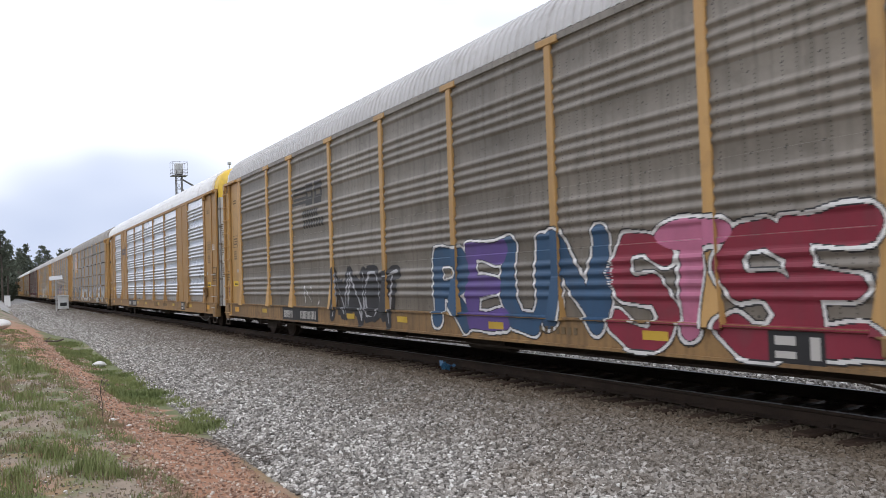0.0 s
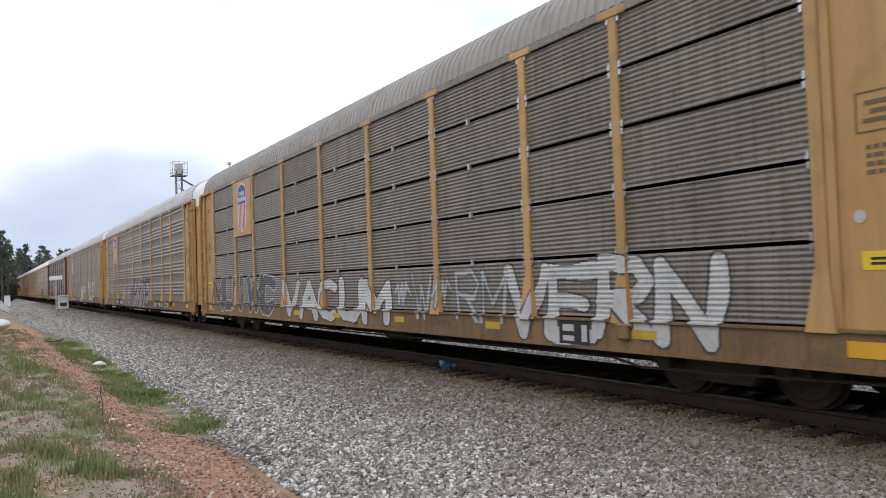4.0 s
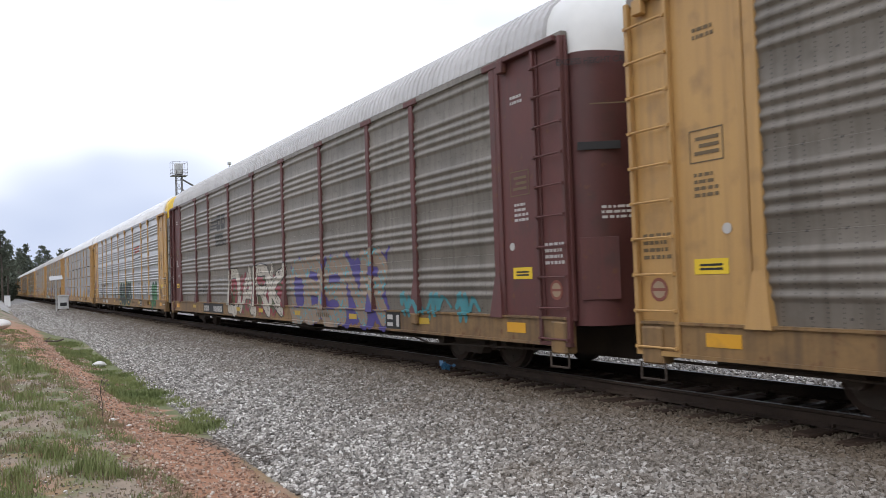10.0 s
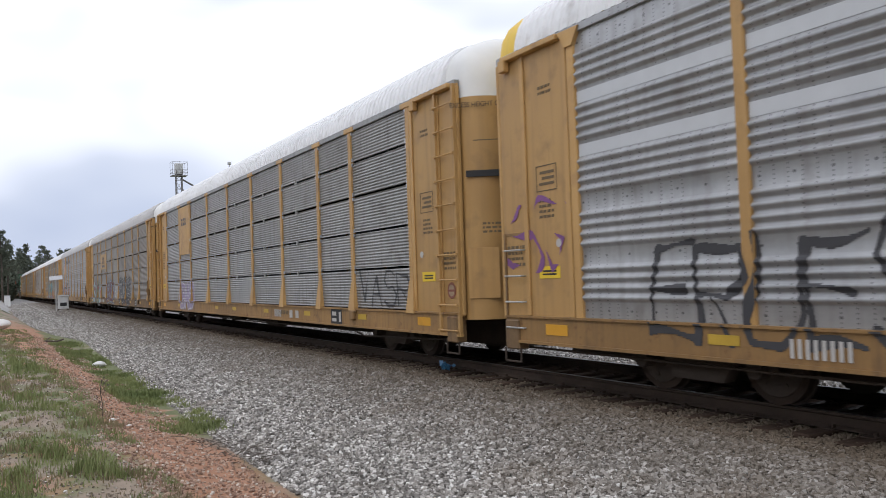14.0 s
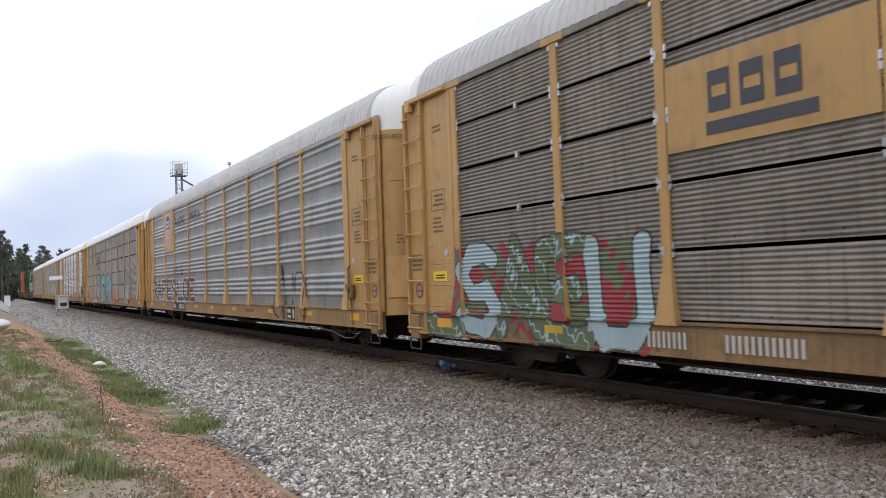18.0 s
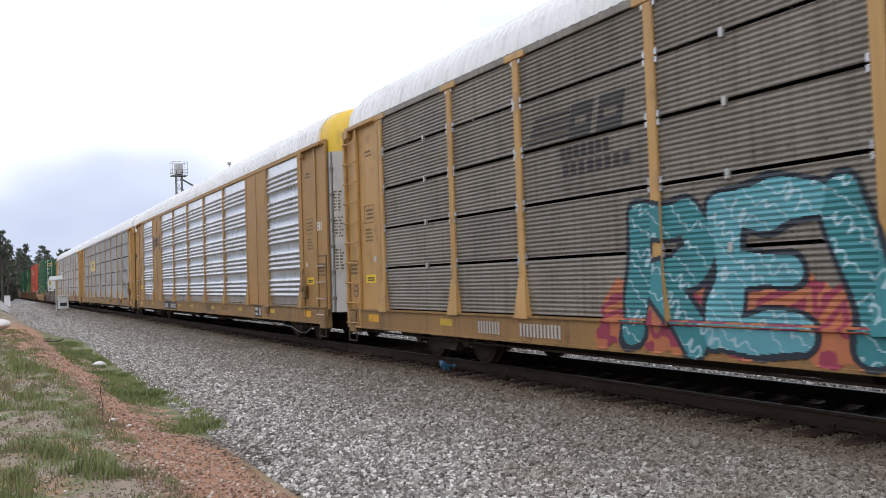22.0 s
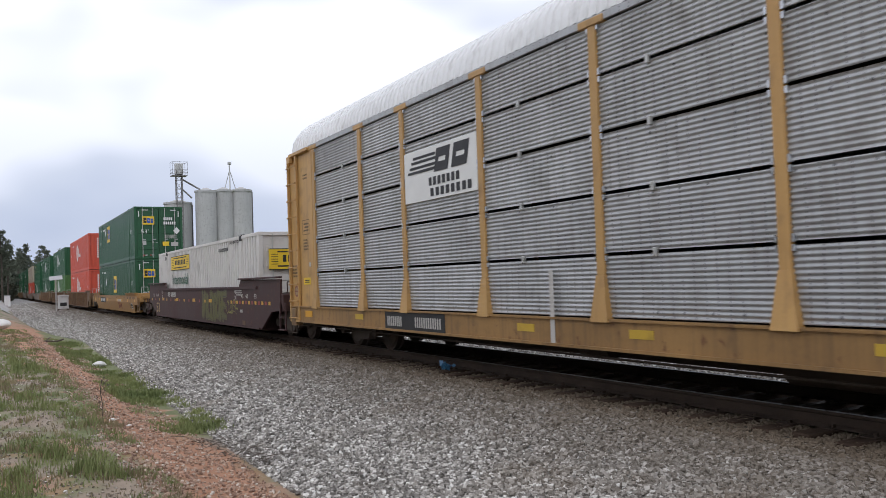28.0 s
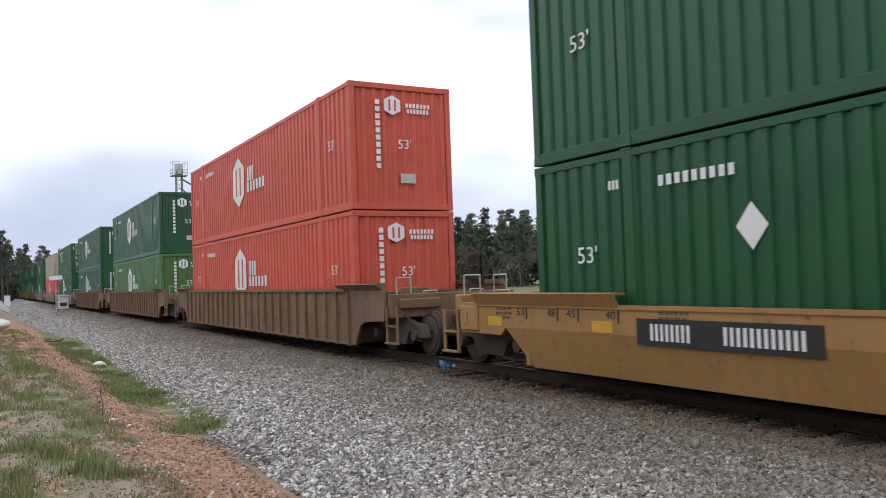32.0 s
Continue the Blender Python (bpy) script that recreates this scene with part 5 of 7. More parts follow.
        if i == 1:
            side_mark(car, "number_board", cached("number_board_well", lambda: Geo().box(-0.004, 0.0, -1.28, 1.28, -0.16, 0.16), BLACK), 4.55, 0.96, "black board", -1.484)
            side_mark(car, "marking", bars(8, 0.66, 0.20, 0.5, WHITE), 5.3, 0.96, "white letter bars", -1.492)
            side_mark(car, "marking", bars(12, 1.05, 0.20, 0.5, WHITE), 4.0, 0.96, "white number bars", -1.492)
            for y in (9.0, 6.47, 2.2, -2.2, -4.25, -6.47, -9.0):
                side_mark(car, "reflector", cached("wide_conspicuity", lambda: Geo().box(-0.002, 0.002, -0.2, 0.2, -0.075, 0.075), TAPEGOLD), y, 0.99, "orange-yellow reflective strip", -1.488)
            for e in (-1, 1):
                for tx, y in (("53", 8.3), ("48", 7.55), ("45", 7.1), ("40", 6.3)):
                    side_mark(car, "marking", words(tx, 0.15, BLACK, 0.19), e * y, 1.14)
                    side_mark(car, "marking", cached("stroke", lambda: Geo().box(-0.002, 0.0, -0.015, 0.015, -0.1, 0.1), BLACK), e * y - 0.15, 1.14)
                side_mark(car, "marking", text_block(0.42, 0.2, 3, 4, DULLMARK), e * 8.75, 1.12)
                side_mark(car, "marking", text_block(0.5, 0.12, 2, 6, DULLMARK), e * 5.2, 1.16)
            side_mark(car, "seam", cached("side_seam", lambda: Geo().path([(0, 2.3, 1.1), (0, 0.6, 1.04), (0, 0.4, 1.08), (0, -1.4, 1.10), (0, -1.7, 1.18)], 0.008, 4), DULLMARK), -0.4, 0.0)
            lean = math.atan2(0.14, 0.66)
            for me, y, z, lab in ((words("53", 0.34, BLACK, 0.42), -7.14, 0.70, "black painted length"), (bars(3, 1.5, 0.36, 0.45, REDBAR), -3.1, 0.68, "faded red brand bars"),
                                  (cached("well_plate", lambda: Geo().box(-0.003, 0.0, -0.26, 0.26, -0.16, 0.16, mi=1).box(-0.005, -0.003, -0.23, 0.0, -0.02, 0.13).box(-0.005, -0.003, 0.03, 0.23, -0.02, 0.13).box(-0.005, -0.003, -0.23, 0.23, -0.13, -0.05), [BLACK, FADED]), -7.8, 0.70, "black stencil plate with white edge")):
                ob = side_mark(car, "marking", me, y, z, lab, -1.48 + (0.90 - z) * 0.212 - 0.006)
                ob.rotation_euler = (0, -lean, 0)
            side_mark(car, "marking", bars(3, 1.5, 0.14, 0.3, FADED), -3.0, 0.99, "", -1.484)


build_wells()

# ---------------------------------------------------------------- plants
LEAF = surface("pine_needles", (0.095, 0.110, 0.082), (0.130, 0.146, 0.110), 0.9, grain=6, patch=0.8, bump=0, vary=0.2, spec=0.1)
BARK = surface("bark", (0.06, 0.047, 0.038), (0.13, 0.105, 0.085), 0.9, grain=12, patch=2.0, bump=0.4)
TWIG = surface("bare_twigs", (0.09, 0.075, 0.062), (0.16, 0.135, 0.115), 0.9, grain=6, patch=1.0, bump=0)
GRASS = surface("grass_blades", (0.12, 0.162, 0.050), (0.28, 0.30, 0.122), 0.75, grain=5, patch=0.9, bump=0)
DRYGRASS = surface("dry_grass", (0.19, 0.155, 0.085), (0.31, 0.255, 0.15), 0.8, grain=5, patch=0.9, bump=0)


def clump(g, rng, c, r, n):
    for _ in range(n):
        a = Vector((rng.gauss(0, 1), rng.gauss(0, 1), rng.gauss(0, 0.7))).normalized() * r * rng.uniform(0.3, 1.0)
        p = Vector(c) + a
        u = Vector((rng.gauss(0, 1), rng.gauss(0, 1), rng.gauss(0, 0.6))).normalized()
        w = u.orthogonal().normalized()
        k = r * rng.uniform(0.35, 0.7)
        g.add([p - u * k - w * k * 0.25, p + u * k, p - u * k + w * k * 0.6], [(0, 1, 2)])


def pine(v, h):
    rng = random.Random(v)
    tr, cr = Geo(), Geo()
    lean = rng.uniform(-0.02, 0.02) * h
    tr.tube((0, 0, -0.2), (lean * 0.5, 0, h * 0.5), 0.014 * h, 9, r2=0.010 * h, caps=False)
    tr.tube((lean * 0.5, 0, h * 0.5), (lean, 0, h * 0.97), 0.010 * h, 7, r2=0.002 * h, caps=False)
    z = 0.32 * h + rng.uniform(0, 0.06) * h
    while z < h * 0.99:
        f = (z / h - 0.3) / 0.7
        reach = h * (0.19 * (1 - f) ** 0.75 + 0.02) * rng.uniform(0.7, 1.25)
        for k in range(rng.randint(3, 5)):
            a = rng.uniform(0, 2 * math.pi)
            q = reach * rng.uniform(0.55, 1.1)
            tip = (lean + q * math.cos(a), q * math.sin(a), z + q * rng.uniform(-0.05, 0.35))
            tr.tube((lean * z / h, 0, z), tip, 0.0028 * h, 4, r2=0.001 * h, caps=False)
            for s in (0.5, 0.78, 1.0):
                p = [(1 - s) * b + s * e for b, e in zip((lean * z / h, 0, z), tip)]
                clump(cr, rng, p, 0.040 * h * rng.uniform(0.7, 1.2), 8)
        z += h * rng.uniform(0.035, 0.06)
    return tr, cr


def bare(v, h):
    rng = random.Random(v)
    g = Geo()

    def grow(p, d, l, r, n):
        q = p + d * l
        g.tube(p, q, r, 5 if n > 2 else 3, r2=r * 0.65, caps=False)
        if n == 0:
            return
        for _ in range(3 if n > 1 else 4):
            e = (d + Vector((rng.gauss(0, 0.42), rng.gauss(0, 0.42), rng.gauss(0.12, 0.25)))).normalized()
            grow(q - d * l * rng.uniform(0, 0.35), e, l * rng.uniform(0.55, 0.8), r * 0.6, n - 1)
    grow(Vector((0, 0, -0.2)), Vector((0, 0, 1)), h * 0.33, 0.014 * h, 5)
    return g


def shrub(v):
    rng = random.Random(v)
    tr, cr = Geo(), Geo()
    for _ in range(9):
        a, q = rng.uniform(0, 6.28), rng.uniform(0.3, 1.3)
        tip = (q * math.cos(a), q * math.sin(a), rng.uniform(0.8, 2.6))
        tr.tube((0, 0, -0.1), tip, 0.04, 4, r2=0.01, caps=False)
        for s in (0.45, 0.7, 1.0):
            clump(cr, rng, [c * s for c in tip], 0.55, 16)
    return tr, cr


def plant_trees():
    rng = random.Random(21)
    base = {}
    for v, h in ((1, 16.0), (2, 19.0), (3, 13.0), (4, 15.0)):
        tr, cr = pine(v, h)
        base["pine", v] = (tr.mesh("trunk", BARK), cr.mesh("crown", LEAF))
    for v, h in ((11, 13.0), (12, 11.0)):
        base["bare", v] = (bare(v, h).mesh("branches", TWIG),)
    for v in (21, 22):
        tr, cr = shrub(v)
        base["shrub", v] = (tr.mesh("stems", BARK), cr.mesh("foliage", LEAF))
    first = {}

    def plant(kind, v, x, y, k=1.0):
        m = Matrix.Translation((x, y, ground_height(x, y) - 0.02)) @ Matrix.Rotation(rng.uniform(0, 6.28), 4, "Z")
        if (kind, v) not in first:
            name, lab, cat, grp = {"pine": ("pine_tree", "tall dark green pine at the edge of the woods", "tree", "pines of the woods"),
                                   "bare": ("leafless_tree", "leafless grey-brown tree among the pines", "tree", "leafless trees"),
                                   "shrub": ("shrub", "dark evergreen shrub under the pines", "shrub", "shrubs under the trees")}[kind]
            t = thing(name, lab, cat, grp)
            for n, me in zip(("trunk", "crown") if kind != "shrub" else ("stems", "foliage"), base[kind, v]):
                part(n, me, t)
            t.matrix_basis = m
            t.scale = (k, k, k)
            first[kind, v] = t
        else:
            t = copy_thing(first[kind, v], m)
            t.scale = (k, k, k)

    for i in range(26):                                   # the stand that hides the line's far end
        x = -9 + 12.0 * ((i * 0.618) % 1)
        plant("pine", rng.choice((1, 2, 4)), x, 176 + 2.2 * i + rng.uniform(-2, 2), rng.uniform(0.56, 0.80))
    for v, x, y, k in ((2, 2.2, 150, 0.64), (1, 0.6, 152, 0.72), (4, 3.2, 162, 0.72), (2, -1.4, 156, 0.66), (1, -3.4, 150, 0.70), (4, 1.4, 168, 0.78)):
        plant("pine", v, x, y, k)
    for i in range(24):
        plant("shrub", rng.choice((21, 22)), -9.5 + 0.58 * i + rng.uniform(-0.4, 0.4), rng.uniform(170, 200), rng.uniform(1.1, 1.9))
    for i in range(70):                                   # woods far behind the train
        plant("pine", rng.choice((1, 2, 3, 4)), 5.0 + 1.15 * i + rng.uniform(-1.5, 1.5), 425 + rng.uniform(-12, 30) - 1.2 * i, rng.uniform(0.85, 1.35))
    for i in range(18):
        plant("bare", rng.choice((11, 12)), 8 + 4 * i + rng.uniform(-2, 2), 395 + rng.uniform(-10, 10) - 2 * i, rng.uniform(0.9, 1.3))
    for i in range(170):                                  # woods beside the line
        y = 215 - 0.92 * i + rng.uniform(-2, 2)
        plant("pine", rng.choice((1, 2, 3, 4)), 84 + rng.uniform(-1, 14), y, rng.uniform(0.60, 0.88))
    for i in range(26):
        plant("bare", rng.choice((11, 12)), 79 + rng.uniform(-2, 4), 205 - 5.5 * i + rng.uniform(-3, 3), rng.uniform(0.6, 0.9))
    for i in range(30):
        plant("shrub", rng.choice((21, 22)), 81 + rng.uniform(-2, 2), 220 - 7 * i + rng.uniform(-2, 2), rng.uniform(1.0, 1.6))
    # the thicket behind the first trees, and a run out of view
    thick = Geo()
    r2 = random.Random(77)
    # third run (x -42 to -38): unseen, added to dim the wagons' camera side
    for (x0, y0), (x1, y1), n, h in (((98, 220), (98, 50), 5200, 12.5), ((-12, 232), (5, 236), 700, 9.5), ((-42, 190), (-38, -120), 5200, 15.0), ((-2, 455), (95, 380), 2200, 15.0)):
        for k in range(n):
            f = r2.random()
            z = h * r2.random() ** 0.8 * (0.85 + 0.15 * math.sin(f * 60))
            clump(thick, r2, (x0 + f * (x1 - x0) + r2.uniform(-3, 3), y0 + f * (y1 - y0) + r2.uniform(-3, 3), z), r2.uniform(0.8, 1.4), 9)
    tagged(new("far_woods", thick.mesh("far_woods", LEAF)), "dark evergreen thicket deep in the woods, with an unseen run added to dim the wagons", "woods", kind="stuff")


plant_trees()


def blades(name, label, count, area, height, mat, seed, gate, width=0.006):
    """Single blades of grass in tufts, as one mesh."""
    rng = np.random.default_rng(seed)
    x0, x1, y0, y1 = area
    pts = []
    while len(pts) < count:
        x, y = x0 + (x1 - x0) * rng.random(), y0 * (y1 / y0) ** rng.random()
        n = noise.noise((x * 0.75 + seed, y * 0.45, 2.0)) + 0.95 * noise.noise((x * 2.6, y * 2.2, 7.0))
        if n > gate:
            for _ in range(int(6 + 14 * min(1, n - gate))):
                pts.append((x + rng.normal(0, 0.06), y + rng.normal(0, 0.06), 0.6 + min(1.0, n - gate)))
    p = np.array(pts[:count])
    z = np.array([ground_height(a, b) for a, b in p[:, :2]])
    h = rng.uniform(height[0], height[1], count) * p[:, 2]
    a = rng.uniform(0, 2 * np.pi, count)
    b = rng.uniform(0, 2 * np.pi, count)
    lean = rng.uniform(0.1, 0.55, count) * h
    w = width * (1 + 0.06 * p[:, 1])
    base = np.stack([p[:, 0], p[:, 1], z - 0.01], -1)
    side = np.stack([np.cos(a) * w, np.sin(a) * w, np.zeros(count)], -1)
    mid = base + np.stack([np.cos(b) * lean * 0.35, np.sin(b) * lean * 0.35, h * 0.6], -1)
    tip = base + np.stack([np.cos(b) * lean, np.sin(b) * lean, h], -1)
    v = np.stack([base - side, base + side, mid + side * 0.8, mid - side * 0.8, tip], 1).reshape(-1, 3)
    o = 5 * np.arange(count)[:, None]
    f = np.concatenate([o + [0, 1, 2], o + [0, 2, 3], o + [3, 2, 4]]).astype(np.int32)
    me = bpy.data.meshes.new(name)
    me.vertices.add(len(v))
    me.vertices.foreach_set("co", v.ravel())
    me.loops.add(f.size)
    me.loops.foreach_set("vertex_index", f.ravel())
    me.polygons.add(len(f))
    me.polygons.foreach_set("loop_start", np.arange(0, f.size, 3, dtype=np.int32))
    me.update(calc_edges=True)
    me.materials.append(mat)
    return tagged(new(name, me), label, "grass", kind="stuff")


blades("grass", "patchy green grass on the red soil", 40000, (-5.0, 1.55, 5.0, 45), (0.02, 0.075), GRASS, 31, -0.12, 0.005)
blades("grass", "taller green weeds in tufts", 13000, (-4.0, 1.35, 5.0, 30), (0.06, 0.18), GRASS, 32, 0.16, 0.004)
blades("grass", "green weeds along the foot of the ballast", 17000, (2.05, 3.05, 12.0, 38), (0.03, 0.11), GRASS, 33, -0.12, 0.005)
blades("grass", "dry straw among the weeds", 34000, (-5.0, 1.6, 5.0, 42), (0.02, 0.09), DRYGRASS, 34, -0.30, 0.004)


def small_things():
    rng = random.Random(5)
    # dry weed stalk
    st = thing("weed_stalk", "dry brown weed stalk on the bank", "weed", at=(1.37, 12.2, ground_height(1.37, 12.2)))
    g = Geo().path([(0, 0, -0.02), (0.01, 0, 0.25), (-0.02, 0.01, 0.45), (0.0, 0.02, 0.62)], 0.006, 5)
    for k in range(12):
        z = 0.2 + 0.035 * k
        a = rng.uniform(0, 6.28)
        g.path([(0, 0, z), (0.08 * math.cos(a), 0.08 * math.sin(a), z + 0.06)], 0.003, 4)
        clump(g, rng, (0.08 * math.cos(a), 0.08 * math.sin(a), z + 0.06), 0.025, 5)
    part("stem", g.mesh("stem", BARK), st)
    # dead twigs at the foot of the ballast
    for x, y in ((2.75, 10.4), (2.80, 9.7), (2.62, 11.0)):
        br = thing("dead_branch", "tangle of dead grey twigs on the ballast's edge", "branch", "dead twigs", (x, y, ground_height(x, y)))
        g = Geo()
        for _ in range(26):
            a, l, e = rng.uniform(0, 6.28), rng.uniform(0.12, 0.42), rng.uniform(0.0, 0.5)
            p = (rng.uniform(-0.2, 0.2), rng.uniform(-0.25, 0.25), rng.uniform(0.0, 0.05))
            g.path([p, (p[0] + l * 0.5 * math.cos(a), p[1] + l * 0.5 * math.sin(a), p[2] + l * e * 0.6), (p[0] + l * math.cos(a + 0.3), p[1] + l * math.sin(a + 0.3), p[2] + l * e * 0.8)], 0.004, 4)
        part("twigs", g.mesh("twigs", TWIG), br)
    # litter
    m = plain("pale_litter", (0.70, 0.69, 0.66), 0.6)
    for n, x, y, k, lab in (("crushed_cup", 2.67, 24.3, 0.12, "crushed white plastic cup among the weeds"), ("stone", 1.55, 12.6, 0.035, "pale stone on the clay bank"), ("stone", 1.7, 12.1, 0.03, "pale stone on the clay bank"),
                            ("stone", 2.3, 36.3, 0.09, "pale stone on the path"), ("stone", 0.50, 45.0, 0.36, "whitish boulder in the grass")):
        g = Geo()
        rr = random.Random(int(x * 100))
        rows = []
        for i in range(6):
            f = i / 5
            rows.append([(k * (0.25 + math.sin(math.pi * f) * 0.95) * math.cos(a) * rr.uniform(0.85, 1.15) * 1.3, k * (0.25 + math.sin(math.pi * f) * 0.9) * math.sin(a) * rr.uniform(0.85, 1.15), k * 1.5 * f)
                         for a in [2 * math.pi * j / 9 for j in range(9)]])
            rows[-1].append(rows[-1][0])
        g.sheet(rows)
        g.add(rows[-1][:9], [tuple(range(9))])
        t = tagged(new(n, g.mesh(n, m)), lab, "litter" if n != "stone" else "stone")
        t.location = (x, y, ground_height(x, y) - 0.02)
    # blue bag on a sleeper
    g = Geo()
    rr = random.Random(9)
    for _ in range(46):
        p = Vector((rr.gauss(0, 0.05), rr.gauss(0, 0.06), abs(rr.gauss(0, 0.035))))
        u = Vector((rr.gauss(0, 1), rr.gauss(0, 1), rr.gauss(0, 1))).normalized() * rr.uniform(0.03, 0.08)
        w = u.orthogonal() * rr.uniform(0.5, 1.0)
        q = u.cross(w).normalized() * 0.02
        g.add([p - u, p + w * 0.6 + q, p + u, p - w * 0.6 - q], [(0, 1, 2), (0, 2, 3)])
    bag = tagged(new("plastic_bag", g.mesh("plastic_bag", plain("blue_plastic", (0.05, 0.18, 0.33), 0.4))), "crumpled blue plastic bag on a sleeper end", "bag")
    bag.location = (7.33, 13.05, 0.035)
    # branch on the path
    br = tagged(new("fallen_branch", Geo().path([(-0.5, 0, 0.03), (-0.1, 0.08, 0.08), (0.3, 0.0, 0.05), (0.55, -0.1, 0.12)], 0.035, 6).path([(-0.1, 0.08, 0.08), (0.1, 0.4, 0.2)], 0.02, 5).mesh("fallen_branch", BARK)), "dark fallen branch on the clay path", "branch")
    br.location = (2.08, 35.7, ground_height(2.08, 35.7))
    # relay cabinet with solar panel
    grey = surface("cabinet_paint", (0.55, 0.55, 0.53), (0.68, 0.68, 0.66), 0.5, 0.1, dirt=(0.35, 0.33, 0.30), streak=0.2)
    cab = thing("relay_cabinet", "pale grey trackside relay cabinet on legs", "cabinet", at=(5.79, 78.3, ground_height(5.79, 78.3)))
    part("body", Geo().box(-0.42, 0.42, -0.3, 0.3, 0.18, 1.28, 0.02).mesh("body", grey), cab)
    part("roof", Geo().prism([(-0.5, 1.28), (0.5, 1.28), (0.46, 1.34), (0, 1.40), (-0.46, 1.34)], "y", -0.38, 0.38).mesh("roof", grey), cab)
    part("door", Geo().box(-0.36, 0.36, -0.33, -0.302, 0.26, 1.2, 0.01).mesh("door", grey), cab)
    part("vent", Geo().box(-0.26, 0.26, -0.345, -0.331, 0.42, 0.72, 0.004).mesh("vent", BLACK), cab, label="dark louvred vent")
    for x in (-0.36, 0.36):
        for y in (-0.24, 0.24):
            part("leg", cached("cabinet_leg", lambda: Geo().box(-0.04, 0.04, -0.04, 0.04, 0, 0.18), DARKSTEEL), cab, (x, y, 0))
    sp = thing("solar_panel", "white-backed solar panel on a steel pole", "solar panel", at=(5.22, 78.0, ground_height(5.22, 78)))
    part("pole", Geo().tube((0, 0, 0), (0, 0, 2.75), 0.05, 10).mesh("pole", ROD), sp)
    pan = part("panel", Geo().box(-0.52, 0.52, -0.28, 0.28, -0.02, 0.02, 0.006).mesh("panel", plain("panel_face", (0.46, 0.47, 0.48), 0.35)), sp, (0, 0, 2.9))
    pan.rotation_euler = (radians(38), radians(-5), 0)
    part("bracket", Geo().box(-0.05, 0.05, -0.1, 0.1, 2.66, 2.86, 0.01).mesh("bracket", ROD), sp)
    wb = thing("signal_box", "small white signal housing beside the far line", "cabinet", at=(1.72, 90.0, ground_height(1.72, 90.0)))
    part("body", Geo().box(-0.26, 0.26, -0.25, 0.25, 0.0, 1.0, 0.02).mesh("body", WHITE), wb)
    part("lid", Geo().box(-0.30, 0.30, -0.29, 0.29, 1.0, 1.06, 0.015).mesh("lid", WHITE), wb)
    up = thing("utility_pole", "dark wooden utility pole among the trees", "pole", at=(-4.3, 240, ground_height(-4.3, 240)))
    part("shaft", Geo().tube((0, 0, -0.2), (0, 0, 13.5), 0.17, 10, r2=0.12).mesh("shaft", BARK), up)
    part("crossarm", Geo().box(-1.1, 1.1, -0.06, 0.06, 12.6, 12.75).mesh("crossarm", BARK), up)
    lp = thing("light_pole", "tall grey lamp pole before the woods", "pole", at=(70.0, 70.0, ground_height(70, 70)))
    part("shaft", Geo().tube((0, 0, 0), (0, 0, 9.7), 0.11, 10, r2=0.07).mesh("shaft", ROD), lp)
    part("lamp_head", Geo().box(-0.5, 0.5, -0.12, 0.12, 9.6, 9.78, 0.03).mesh("lamp_head", ROD), lp)
    pad = tagged(new("gravel_pad", Geo().sheet([[(x, y, ground_height(x, y) + 0.03) for y in np.linspace(60, 150, 40)] for x in np.linspace(-14, 1.9, 16)]).mesh("gravel_pad", surface("pale_gravel", (0.30, 0.29, 0.28), (0.44, 0.43, 0.41), 0.9, grain=8, patch=0.5, bump=0.3))),
                 "pale gravel yard beside the line", "gravel", kind="structure")


small_things()


